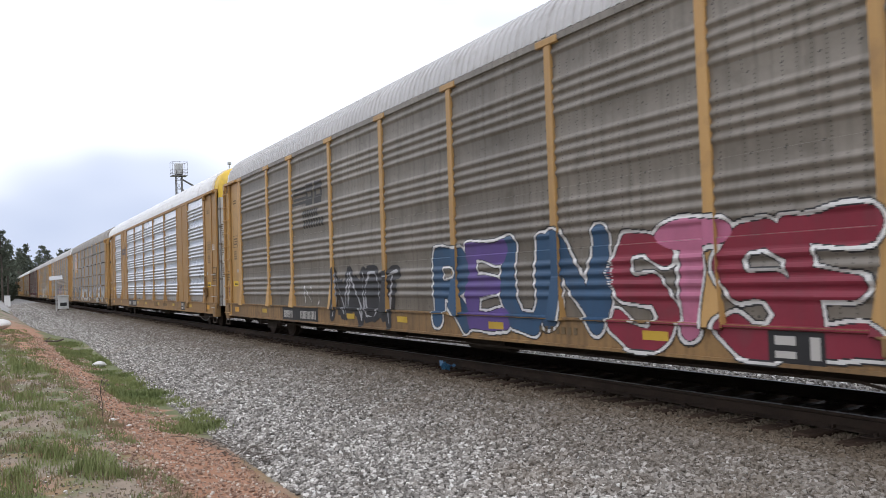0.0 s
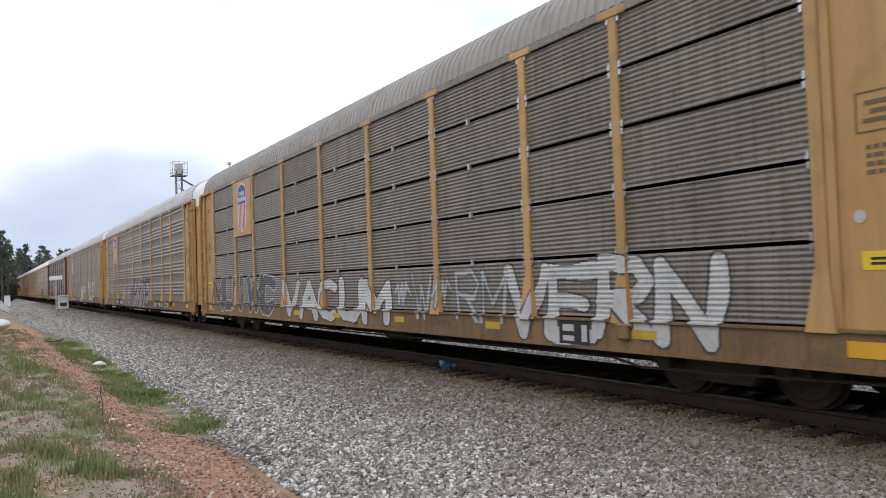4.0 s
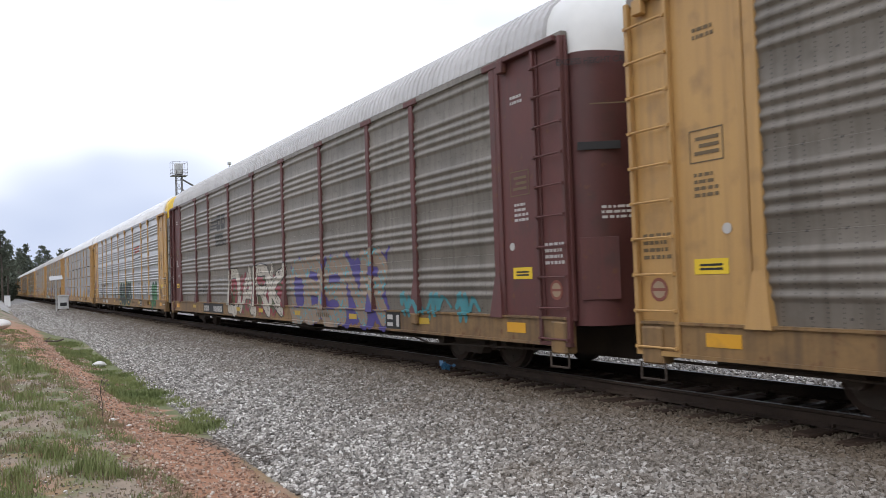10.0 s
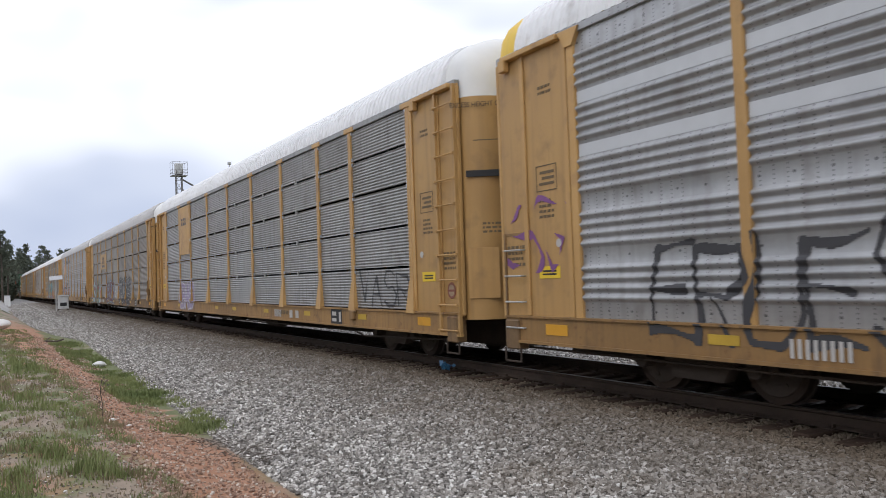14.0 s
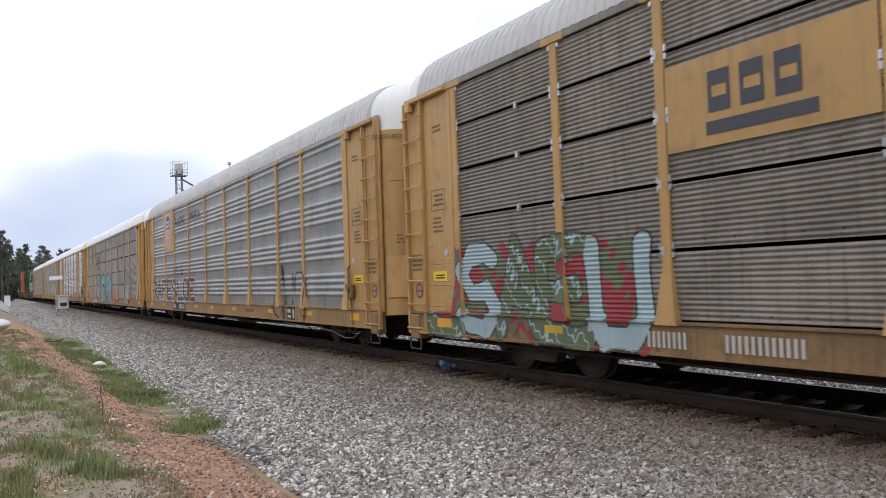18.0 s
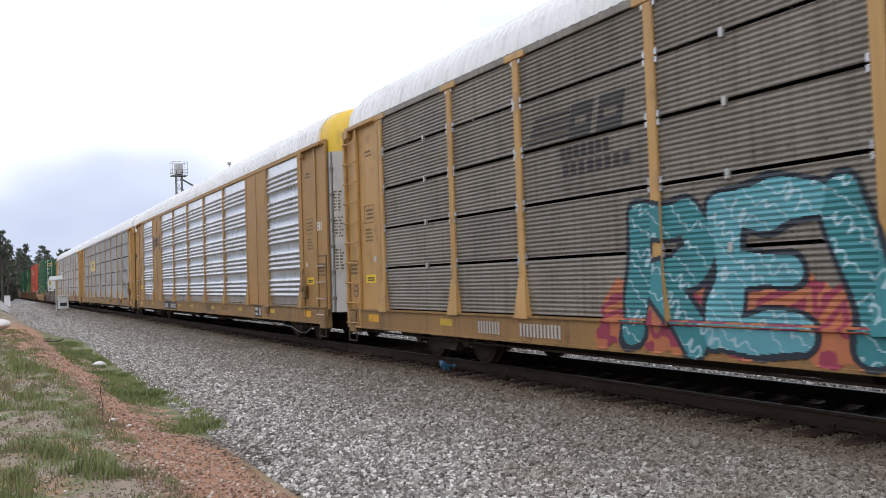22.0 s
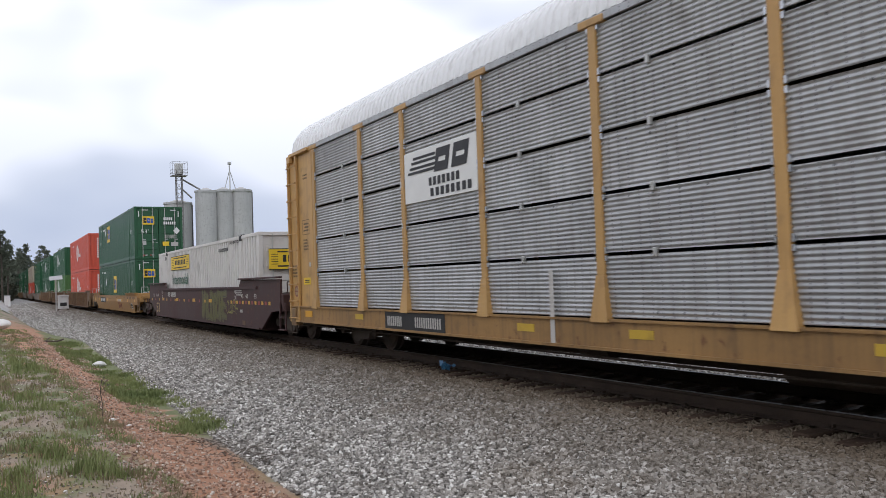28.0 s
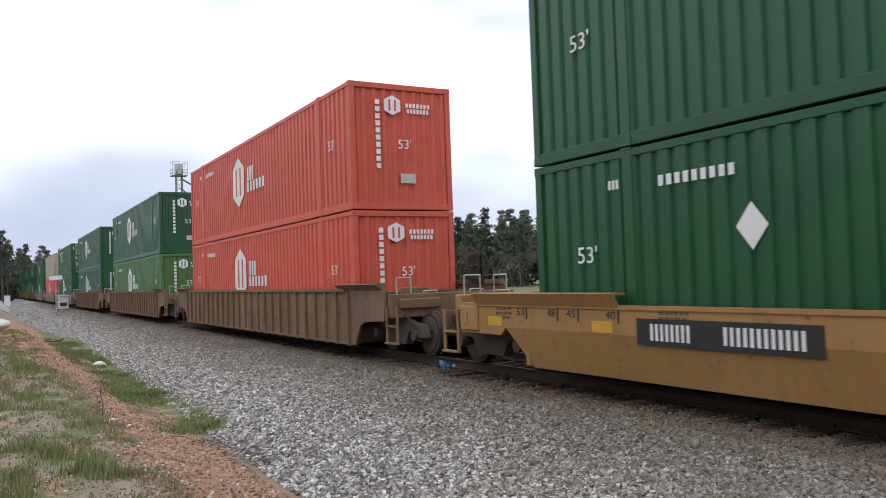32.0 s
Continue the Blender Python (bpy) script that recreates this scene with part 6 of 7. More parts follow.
def silos():
    conc = surface("pale_concrete", (0.40, 0.40, 0.395), (0.52, 0.52, 0.51), 0.8, grain=4, patch=0.25, streak=0.35, dirt=(0.27, 0.27, 0.26))
    steel = surface("weathered_steel_frame", (0.16, 0.15, 0.15), (0.27, 0.26, 0.25), 0.6, 0.4, grain=10)
    grp = "silos of the plant"

    def silo(x, y, r, h, lab):
        t = thing("silo", lab, "silo", grp, (x, y, -0.4))
        g = Geo()
        n = 28
        for a, b in zip(range(0, 12), range(1, 13)):
            g.tube((0, 0, h * a / 12), (0, 0, h * b / 12 - 0.05), r, n, caps=False).tube((0, 0, h * b / 12 - 0.05), (0, 0, h * b / 12), r + 0.03, n)
        part("drum", g.mesh("drum", conc, 40), t)
        part("cap", Geo().tube((0, 0, h), (0, 0, h + 0.35), r + 0.15, n).mesh("cap", conc, 40), t)
        part("roof", Geo().tube((0, 0, h + 0.35), (0, 0, h + 0.9), r * 0.8, n, r2=0.4).mesh("roof", conc, 40), t)
        part("pipe", Geo().tube((r + 0.12, -0.2, 0), (r + 0.12, -0.2, h), 0.12, 8).mesh("pipe", steel), t)
    silo(35.1, 150, 1.9, 19.0, "tall pale concrete silo beside two others")
    silo(38.4, 150.4, 1.9, 19.2, "tall pale concrete silo between two others")
    silo(41.6, 150.0, 1.9, 19.3, "tall pale concrete silo with a roof frame")
    silo(30.6, 152.5, 2.4, 17.0, "lower grey silo under a lift tower")
    tw = thing("lift_tower", "steel bucket-lift tower with platform and railings", "tower", at=(30.4, 150, -0.4))
    for i, (x, y) in enumerate(((-0.5, -0.5), (0.5, -0.5), (0.5, 0.5), (-0.5, 0.5))):
        part("leg", cached("tower_leg", lambda: Geo().box(-0.07, 0.07, -0.07, 0.07, 0, 23.0), steel), tw, (x, y, 0))
    g = Geo()
    for k in range(14):
        z = 1.6 * k + 0.4
        for (a, b), (c, d) in zip(((-0.5, -0.5), (0.5, -0.5), (0.5, 0.5), (-0.5, 0.5)), ((0.5, -0.5), (0.5, 0.5), (-0.5, 0.5), (-0.5, -0.5))):
            g.tube((a, b, z), (c, d, z + 1.6), 0.04, 4).tube((a, b, z), (c, d, z), 0.04, 4)
    part("bracing", g.mesh("bracing", steel), tw)
    part("head", Geo().box(-0.7, 0.7, -0.5, 0.5, 22.2, 24.2, 0.1).mesh("head", ROD), tw, label="pale sheet-metal head")
    part("platform", Geo().box(-1.3, 1.3, -1.1, 1.1, 21.9, 22.0).mesh("platform", steel), tw)
    rail = Geo()
    for z in (22.5, 23.0, 24.4):
        rail.path([(-1.3, -1.1, z), (1.3, -1.1, z), (1.3, 1.1, z), (-1.3, 1.1, z), (-1.3, -1.1, z)], 0.03, 4)
    for x in (-1.3, 0, 1.3):
        rail.tube((x, -1.1, 22), (x, -1.1, 24.4), 0.03, 4).tube((x, 1.1, 22), (x, 1.1, 24.4), 0.03, 4)
    part("railing", rail.mesh("railing", steel), tw)
    part("chute", Geo().tube((0.3, 0, 21.5), (4.2, 0, 19.3), 0.16, 8).tube((0.3, 0, 19.8), (2.2, 0, 18.0), 0.14, 8).mesh("chute", steel), tw)
    mast = thing("roof_frame", "tripod vent frame on the silo roof", "frame", at=(39.6, 150.2, 18.8))
    part("stack", Geo().tube((0, 0, 0), (0, 0, 5.7), 0.13, 8).box(-0.3, 0.3, -0.3, 0.3, 5.2, 5.7, 0.05).mesh("stack", ROD), mast)
    for a in (0.2, 2.3, 4.4):
        part("strut", Geo().tube((1.3 * math.cos(a), 1.3 * math.sin(a), 0.2), (0, 0, 4.2), 0.07, 6).mesh("strut", ROD), mast)


silos()

# ---------------------------------------------------------------- paint on the wagons: emblems, boards and graffiti
GLYPHS = {"A": "004880 2363", "B": "0008 086876645404 0464726000", "C": "7758280602205071", "D": "00085876725000", "E": "80000888 0464", "F": "000888 0464", "G": "77582806022050727454",
          "H": "0008 8088 0484", "I": "4048", "K": "0008 0488 0480", "L": "080080", "M": "0008438880", "N": "00088088", "O": "200206286886826020", "P": "000868866404", "R": "000868866404 3480",
          "S": "87682806246482602001", "T": "4048 0888", "U": "080220608288", "V": "084088", "W": "0820466088", "Y": "084488 4440", "Z": "08880080", "~": "0426 2622 2246 4642 4266 6684", "*": "0484 4048 1177 1771"}


def letter_field(U, Z, text, w, h, seed, slant=0.0, jitter=0.06, gap=0.18):
    """Distance in metres to the letters' strokes, and which letter is nearest."""
    rng = random.Random(seed)
    n = len(text)
    cell = w / n
    best = np.full(U.shape, 9.0)
    which = np.zeros(U.shape, int)
    for k, ch in enumerate(text):
        if ch == " ":
            continue
        lift = rng.uniform(-jitter, jitter) * h
        sx = cell * (1 - gap) * rng.uniform(0.92, 1.08)
        lean = slant + rng.uniform(-0.08, 0.08)
        for stroke in GLYPHS[ch].split():
            pts = [(int(stroke[i]) / 8, int(stroke[i + 1]) / 8) for i in range(0, len(stroke), 2)]
            pts = [(cell * (k + gap / 2) + sx * (a + lean * (b - 0.5)) + rng.uniform(-0.02, 0.02) * cell, h * b * (1 - 2 * jitter) + h * jitter + lift) for a, b in pts]
            for (ax, az), (bx, bz) in zip(pts, pts[1:]):
                dx, dz = bx - ax, bz - az
                q = np.clip(((U - ax) * dx + (Z - az) * dz) / (dx * dx + dz * dz + 1e-9), 0, 1)
                d = np.hypot(U - ax - q * dx, Z - az - q * dz)
                m = d < best
                best[m] = d[m]
                which[m] = k
    return best, which


def wave(U, Z, s):
    return 0.5 * np.sin(7.1 * U + s) * np.sin(5.3 * Z + 2 * s) + 0.3 * np.sin(17 * U + 11 * Z + s) + 0.2 * np.sin(31 * U - 23 * Z + 3 * s)


def drift(U, Z, s):
    return 0.6 * np.sin(3.3 * U + s) * np.sin(2.9 * Z + 2 * s) + 0.4 * np.sin(5.3 * U + 4.1 * Z + s)


def surface_x(style, foot, y, z):
    """How far out the wagon's side stands at (y, z): sheet, post, post foot or sill; and a class number for it."""
    for p in EDGES:
        half, x = 0.077, -1.551
        if foot and z < 1.66:
            f = (1.66 - z) / 0.60
            half, x = 0.078 + 0.087 * min(1, f), -1.556 - 0.057 * min(1, f)
        if abs(y - p) < half and (z > 1.07 or foot and z > 1.04):
            return x, 2
    if z < 1.105:
        return (-1.593, 3) if z > 1.068 or z < 0.742 else (-1.563, 3)
    return -1.503 - out_at(style, z), 1


def decal(car, name, label, style, foot, span, zs, painter, colours, flat=None, dz=0.016, dy=0.010, lift=0.004):
    """Sprayed or printed colour that lies on the wagon's side like a skin. span: from far to near along the wagon."""
    y1, y0 = span
    nu, nz = int((y1 - y0) / dy), int((zs[1] - zs[0]) / dz)
    us = (np.arange(nu) + 0.5) * dy
    zz = zs[0] + (np.arange(nz) + 0.5) * dz
    U, Z = np.meshgrid(us, zz - zs[0])
    C = painter(U, Z)
    v, f, mi = [], [], []
    for j in range(nz):
        z = zz[j]
        if flat is None:
            S = np.full(nu, 1)
            for p in EDGES:
                half = 0.077 if not (foot and z < 1.66) else 0.078 + 0.087 * min(1, (1.66 - z) / 0.60)
                S[np.abs(y1 - us - p) < half] = 2
        else:
            S = np.zeros(nu, int)
        key = C[j] * 10 + S
        cuts = np.concatenate([[0], np.flatnonzero(np.diff(key)) + 1, [nu]])
        for a, b in zip(cuts, cuts[1:]):
            c = C[j, a]
            if c <= 0:
                continue
            ya, yb = y1 - a * dy, y1 - b * dy
            lo, hi = z - dz / 2, z + dz / 2
            if flat is None:
                ym = (ya + yb) / 2
                xl, xh = surface_x(style, foot, ym, lo)[0] - lift, surface_x(style, foot, ym, hi)[0] - lift
            else:
                xl = xh = flat
            o = len(v)
            v += [(xl, ya, lo), (xl, yb, lo), (xh, yb, hi), (xh, ya, hi)]
            f.append((o, o + 1, o + 2, o + 3))
            mi.append(int(c) - 1)
    if not f:
        return None
    me = bpy.data.meshes.new(name)
    me.from_pydata(v, [], f)
    for c in colours:
        me.materials.append(spray(c))
    me.polygons.foreach_set("material_index", mi)
    return part(name, me, car, label=label)


def spray(c):
    key = "spray_%02d%02d%02d" % tuple(min(99, int(x * 100)) for x in c)
    return surface(key, tuple(x * 0.72 for x in c), c, 0.55, grain=22, patch=2.2, bump=0.05, streak=0.22, dirt=tuple(x * 0.45 + 0.03 for x in c))


def lettered(text, w, h, seed, layers, slant=0.0, cloud=None, shine=None, gap=0.18, jitter=0.06, rough=0.018):
    """layers: (radius, colour number or a list of them by letter), inner first. cloud: (colour, colour, reach)."""
    def paint(U, Z):
        bend = 3.2 * rough
        inset = 0.8 * layers[-1][0]
        if inset > 0.07:                # keep the outline inside the piece
            U = (U - inset) * w / (w - 2 * inset)
            Z = (Z - inset) * h / max(0.3, float(Z.max()) - 2 * inset)
        d, k = letter_field(U + bend * drift(U, Z, seed + 3), Z + bend * drift(U, Z, seed + 7), text, w, h, seed, slant, jitter, gap)
        d = d + rough * drift(U * 1.6, Z * 1.6, seed)
        C = np.zeros(U.shape, int)
        if cloud:
            n = wave(U * 0.8, Z * 0.8, seed + 5)
            edge = np.minimum(np.minimum(U, w - U), np.minimum(Z + 0.12, h - Z) * 1.4)
            C[(edge + 0.22 * n) > cloud[2]] = cloud[0]
            C[((edge + 0.22 * n) > cloud[2]) & (wave(U * 0.6, Z * 0.9, seed + 9) > 0.12)] = cloud[1]
        for r, col in layers[::-1]:
            m = d < r
            if isinstance(col, (list, tuple)):
                C[m] = np.array([col[i % len(col)] for i in range(len(text))])[k[m]]
            else:
                C[m] = col
        if shine:
            C[(d < layers[0][0]) & (np.mod(U * 2.3 + Z * 3.1 + 0.6 * wave(U, Z, seed + 2), 1.0) < shine[1])] = shine[0]
        return C
    return paint


def shield(w, h):
    """A shield: blue above with pale bars for the words, red and white stripes below, pale rim. Colours 1 white, 2 blue, 3 red."""
    def paint(U, Z):
        x, z = (U - w / 2) / (w / 2), Z / h
        half = np.where(z > 0.80, 0.93 - 0.22 * np.sin((z - 0.80) / 0.20 * math.pi) * 0.6 - np.maximum(0, z - 0.93) * 5.0, np.where(z > 0.35, 0.86 + 0.08 * np.cos((z - 0.35) * 6.0), 0.93 * np.sqrt(np.clip(1 - ((0.35 - z) / 0.36) ** 2, 0, 1))))
        half = np.where((z < 0.06), np.minimum(half, np.maximum(0.08, z * 8)), half)
        top = 0.90 + 0.10 * np.cos(x * math.pi / 1.7)
        inside = (np.abs(x) < half) & (z < top) & (z > 0.0)
        rim = (np.abs(x) < half - 0.06) & (z < top - 0.035) & (z > 0.035)
        C = np.zeros(U.shape, int)
        C[inside] = 1
        C[rim & (z > 0.575)] = 2
        C[rim & (z <= 0.575) & (np.mod(x * 3.4 + 0.25, 1.0) < 0.5)] = 3
        for z0, n, half_w in ((0.735, 5, 0.60), (0.625, 7, 0.74)):
            m = rim & (z > z0) & (z < z0 + 0.085) & (np.abs(x) < half_w) & (np.mod((x / half_w + 1) / 2 * n, 1.0) < 0.62)
            C[m] = 1
        return C
    return paint


def emblem_stripes(w, h):
    """Slanted stripes running into two heavy marks, and two rows of small bars."""
    def paint(U, Z):
        u, z = U / w, Z / h
        C = np.zeros(U.shape, int)
        for k in range(4):
            z0 = 0.56 + 0.10 * k
            C[(z > z0) & (z < z0 + 0.055) & (u > 0.03 + 0.03 * k) & (u < 0.47)] = 1
        s = u - 0.10 * (z - 0.5)
        for a, b in ((0.44, 0.64), (0.69, 0.90)):       # two heavy slanted blocks
            C[(z > 0.50) & (z < 0.96) & (s > a) & (s < b)] = 1
            C[(np.abs(z - 0.73) < 0.05) & (s > a + 0.05) & (s < b - 0.05)] = 0
        for z0, n, a, b in ((0.24, 7, 0.36, 0.82), (0.02, 8, 0.38, 0.98)):
            C[(z > z0) & (z < z0 + 0.17) & (u > a) & (u < b) & (np.mod((u - a) / (b - a) * n, 1.0) < 0.66)] = 1
        return C
    return paint


def emblem_bars(n, under=True, ring=False, ground=False, tilt=0.0):
    def paint(U, Z):
        w, h = U.max(), Z.max()
        u, z = U / w, Z / h - tilt * (U / w - 0.5)
        C = np.ones(U.shape, int) if ground else np.zeros(U.shape, int)
        ink = 2 if ground else 1
        C[(z > 0.36) & (z < 0.86) & (u > 0.18) & (u < 0.82) & (np.mod((u - 0.18) / 0.64 * n, 1.0) < 0.70)] = ink
        for k in range(n):
            c = 0.18 + 0.64 * (k + 0.36) / n
            C[(np.abs(z - 0.61) < 0.07) & (np.abs(u - c) < 0.05)] = 1 if ground else 0
        if under:
            C[(z > 0.10) & (z < 0.26) & (u > 0.16) & (u < 0.84)] = ink
        if ring:
            m = (u < 0.06) | (u > 0.94)
            C[m & (z > 0.1)] = ink
            C[((u < 0.14) | (u > 0.86)) & ((z > 0.92) | ((z > 0.1) & (z < 0.18)))] = ink
        return C
    return paint


W_, K_ = (0.72, 0.71, 0.69), (0.022, 0.022, 0.025)
SILVER = (0.46, 0.46, 0.45)
DIM = (0.060, 0.058, 0.055)


def number_board(car, y1, y0, dark=True, n=6, first=4):
    w = y1 - y0
    if dark:
        part("number_board", cached(("board", round(w, 2)), lambda: Geo().box(-0.004, 0.0, -w / 2, w / 2, -0.20, 0.20), BLACK), car, (-1.562, (y1 + y0) / 2, 0.89), "black painted board")
    part("marking", bars(first * 2, w * 0.27, 0.19, 0.5, FADED), car, (-1.571, y1 - w * 0.17, 0.89), "white letter bars")
    part("marking", bars(n * 2, w * 0.42, 0.19, 0.5, FADED), car, (-1.571, y0 + w * 0.27, 0.89), "white number bars")


def car_marks(car, i):
    strip = cached("sill_strip", lambda: Geo().box(-0.002, 0.002, -0.21, 0.21, -0.055, 0.055), surface("worn_reflector", (0.42, 0.27, 0.03), (0.58, 0.38, 0.045), 0.5, dirt=(0.20, 0.13, 0.04)))
    rr = random.Random(i)
    for y in (9.2, 3.0, 0.6, -2.6, -6.1, -9.4):
        part("reflector", strip, car, (-1.566, y + rr.uniform(-0.15, 0.15), 0.93), "yellow reflective strip")
    for y in (12.2, -12.2):
        part("reflector", cached("end_strip", lambda: Geo().box(-0.002, 0.002, -0.24, 0.24, -0.075, 0.075), surface("orange_reflector", (0.60, 0.29, 0.02), (0.74, 0.38, 0.03), 0.45, dirt=(0.30, 0.17, 0.05))), car, (-1.566, y, 0.92), "orange reflective plate")
    part("data_plate", cached("data_plate", lambda: Geo().box(-0.003, 0.0, -0.32, 0.32, -0.16, 0.16, mi=0).box(-0.006, -0.003, -0.27, -0.16, -0.11, 0.11, mi=1).box(-0.006, -0.003, 0.0, 0.24, 0.02, 0.11, mi=1).box(-0.006, -0.003, 0.0, 0.24, -0.11, -0.04, mi=1), [BLACK, FADED]),
         car, (-1.565, -8.0 if i != 6 else -6.7, 0.90), "black stencil plate with pale marks")
    part("stencil", bars(7, 0.9, 0.10, 0.4, DIRTMARK), car, (-1.565, -4.2, 0.92))
    for e in (-1, 1):
        part("sticker", cached("sticker", lambda: Geo().box(-0.002, 0.0, -0.24, 0.24, -0.085, 0.085).box(-0.004, -0.002, -0.16, 0.16, 0.005, 0.03, mi=1).box(-0.004, -0.002, -0.16, 0.16, -0.04, -0.015, mi=1), [SIGNYELLOW, BLACK]),
             car, (-1.523, e * 12.36, 1.72), "yellow caution sticker")
        part("stencil", cached("stencil_frame", lambda: Geo().box(-0.002, 0.0, -0.24, 0.24, 0.17, 0.185).box(-0.002, 0.0, -0.24, 0.24, -0.185, -0.17).box(-0.002, 0.0, -0.24, -0.225, -0.17, 0.17).box(-0.002, 0.0, 0.225, 0.24, -0.17, 0.17)
                               .box(-0.002, 0.0, -0.18, 0.15, 0.06, 0.10).box(-0.002, 0.0, -0.18, 0.10, -0.02, 0.02).box(-0.002, 0.0, -0.18, 0.17, -0.10, -0.06), DIRTMARK),  car, (-1.523, e * 12.36, 3.05), "dark stencilled box")
        ink = FADED if i == 5 else DIRTMARK
        part("stencil", text_block(0.34, 0.30, 4, 3, ink), car, (-1.524, e * 12.38, 2.62))
        part("stencil", text_block(0.46, 0.34, 4, 5, ink), car, (-1.524, e * 13.16, 1.98))
        part("stencil", text_block(0.30, 0.16, 2, 7, ink), car, (-1.524, e * 12.34, 4.3))
        if i not in (1, 6, 11):
            part("round_sign", cached("round_sign", lambda: Geo().tube((0.002, 0, 0), (-0.002, 0, 0), 0.14, 18, mi=0).tube((-0.002, 0, 0), (-0.004, 0, 0), 0.10, 18, mi=1).box(-0.006, -0.004, -0.12, 0.12, -0.018, 0.018), [plain("faded_red_sign", (0.24, 0.08, 0.055)), plain("worn_sign_ground", (0.36, 0.26, 0.17))]), car, (-1.525, e * 13.16, 1.47), "round red and white warning sign")
        part("inspection_plate", cached("round_plate", lambda: Geo().tube((0.002, 0, 0), (-0.006, 0, 0), 0.06, 14), FADED), car, (-1.524, e * 12.12, 2.12))
    if i not in (1, 6, 11):
        hatch = part("door_hatch", cached("door_hatch", lambda: Geo().box(-0.012, 0.0, -0.26, 0.26, -0.42, 0.42, 0.005), MAROON if i == 5 else YELLOW), car, (-1.24, -13.77, 1.75), "raised hatch in the end door")
        hatch.rotation_euler = (0, 0, radians(53))
        tb = part("stencil", text_block(0.42, 0.20, 3, 9, ink), car, (-1.245, -14.17, 2.48))
        tb.rotation_euler = (0, 0, radians(53))
        seam = part("door_bead", cached("door_bead", lambda: Geo().box(-0.006, 0.004, -0.36, 0.36, -0.008, 0.008), DIRTMARK), car, (-1.215, -14.20, 3.62 if i not in (2, 5, 7, 8, 10, 12) else 3.9))
        seam.rotation_euler = (0, 0, radians(55))
    if i in (1, 6, 11):
        for k, z in enumerate((3.55, 2.95, 2.2)):
            tb = part("stencil", text_block(0.22, 0.5, 7, 20 + k, DIRTMARK), car, (-1.30, -13.72, z))
            tb.rotation_euler = (0, 0, radians(46))
    if i in (1, 8, 9, 11, 12):
        gear = part("hand_brake", cached("hand_brake", lambda: Geo().box(-0.09, 0.0, -0.13, 0.13, 1.30, 1.62, 0.03).tube((-0.10, 0, 1.55), (-0.14, 0, 1.55), 0.09, 12).path([(-0.06, 0.05, 1.6), (-0.08, 0.03, 1.95), (-0.06, -0.02, 2.02)], 0.025, 6)
                                            .path([(-0.11, -0.10, 1.9), (-0.12, -0.20, 1.6), (-0.11, -0.18, 1.35)], 0.022, 6).tube((-0.05, 0, 1.32), (-0.04, -0.03, 0.75), 0.02, 6), GRIMY), car, (-1.53, -12.05, 0), "rusty hand brake gear on the side")
        part("brake_cable", cached("brake_cable", lambda: Geo().path([(0, 0.6, 0.66), (0, -1.2, 0.60), (0, -2.2, 0.60), (0, -3.0, 0.55), (0, -3.6, 0.44), (0, -4.1, 0.46), (0, -4.5, 0.62)], 0.009, 5), SHEET_MID), car, (-1.53, -7.9, 0))
    part("jack_bracket", cached("jack_bracket", lambda: Geo().box(-1.64, -1.55, -0.10, 0.10, 0.86, 1.06, 0.02).box(-1.62, -1.56, -0.16, 0.16, 1.02, 1.06, 0.01), GRIMY), car, (0, -9.0, 0))


DIRTMARK = plain("faded_black_stencil", (0.15, 0.105, 0.055), 0.7)


def shield_panel(car, style, lower=3.18):
    part("sign_panel", cached("sign_panel", lambda: Geo().box(-1.565, -1.535, -0.93, 0.93, lower, 4.88, 0.008), YELLOW), car, (0, 7.95, 0), "yellow panel behind the shield")
    decal(car, "shield", "blue, red and white shield emblem", style, False, (8.47, 7.43), (3.30, 4.80), shield(1.04, 1.50), [(0.74, 0.73, 0.71), (0.035, 0.07, 0.33), (0.45, 0.035, 0.055)], flat=-1.570, dz=0.012, dy=0.008)


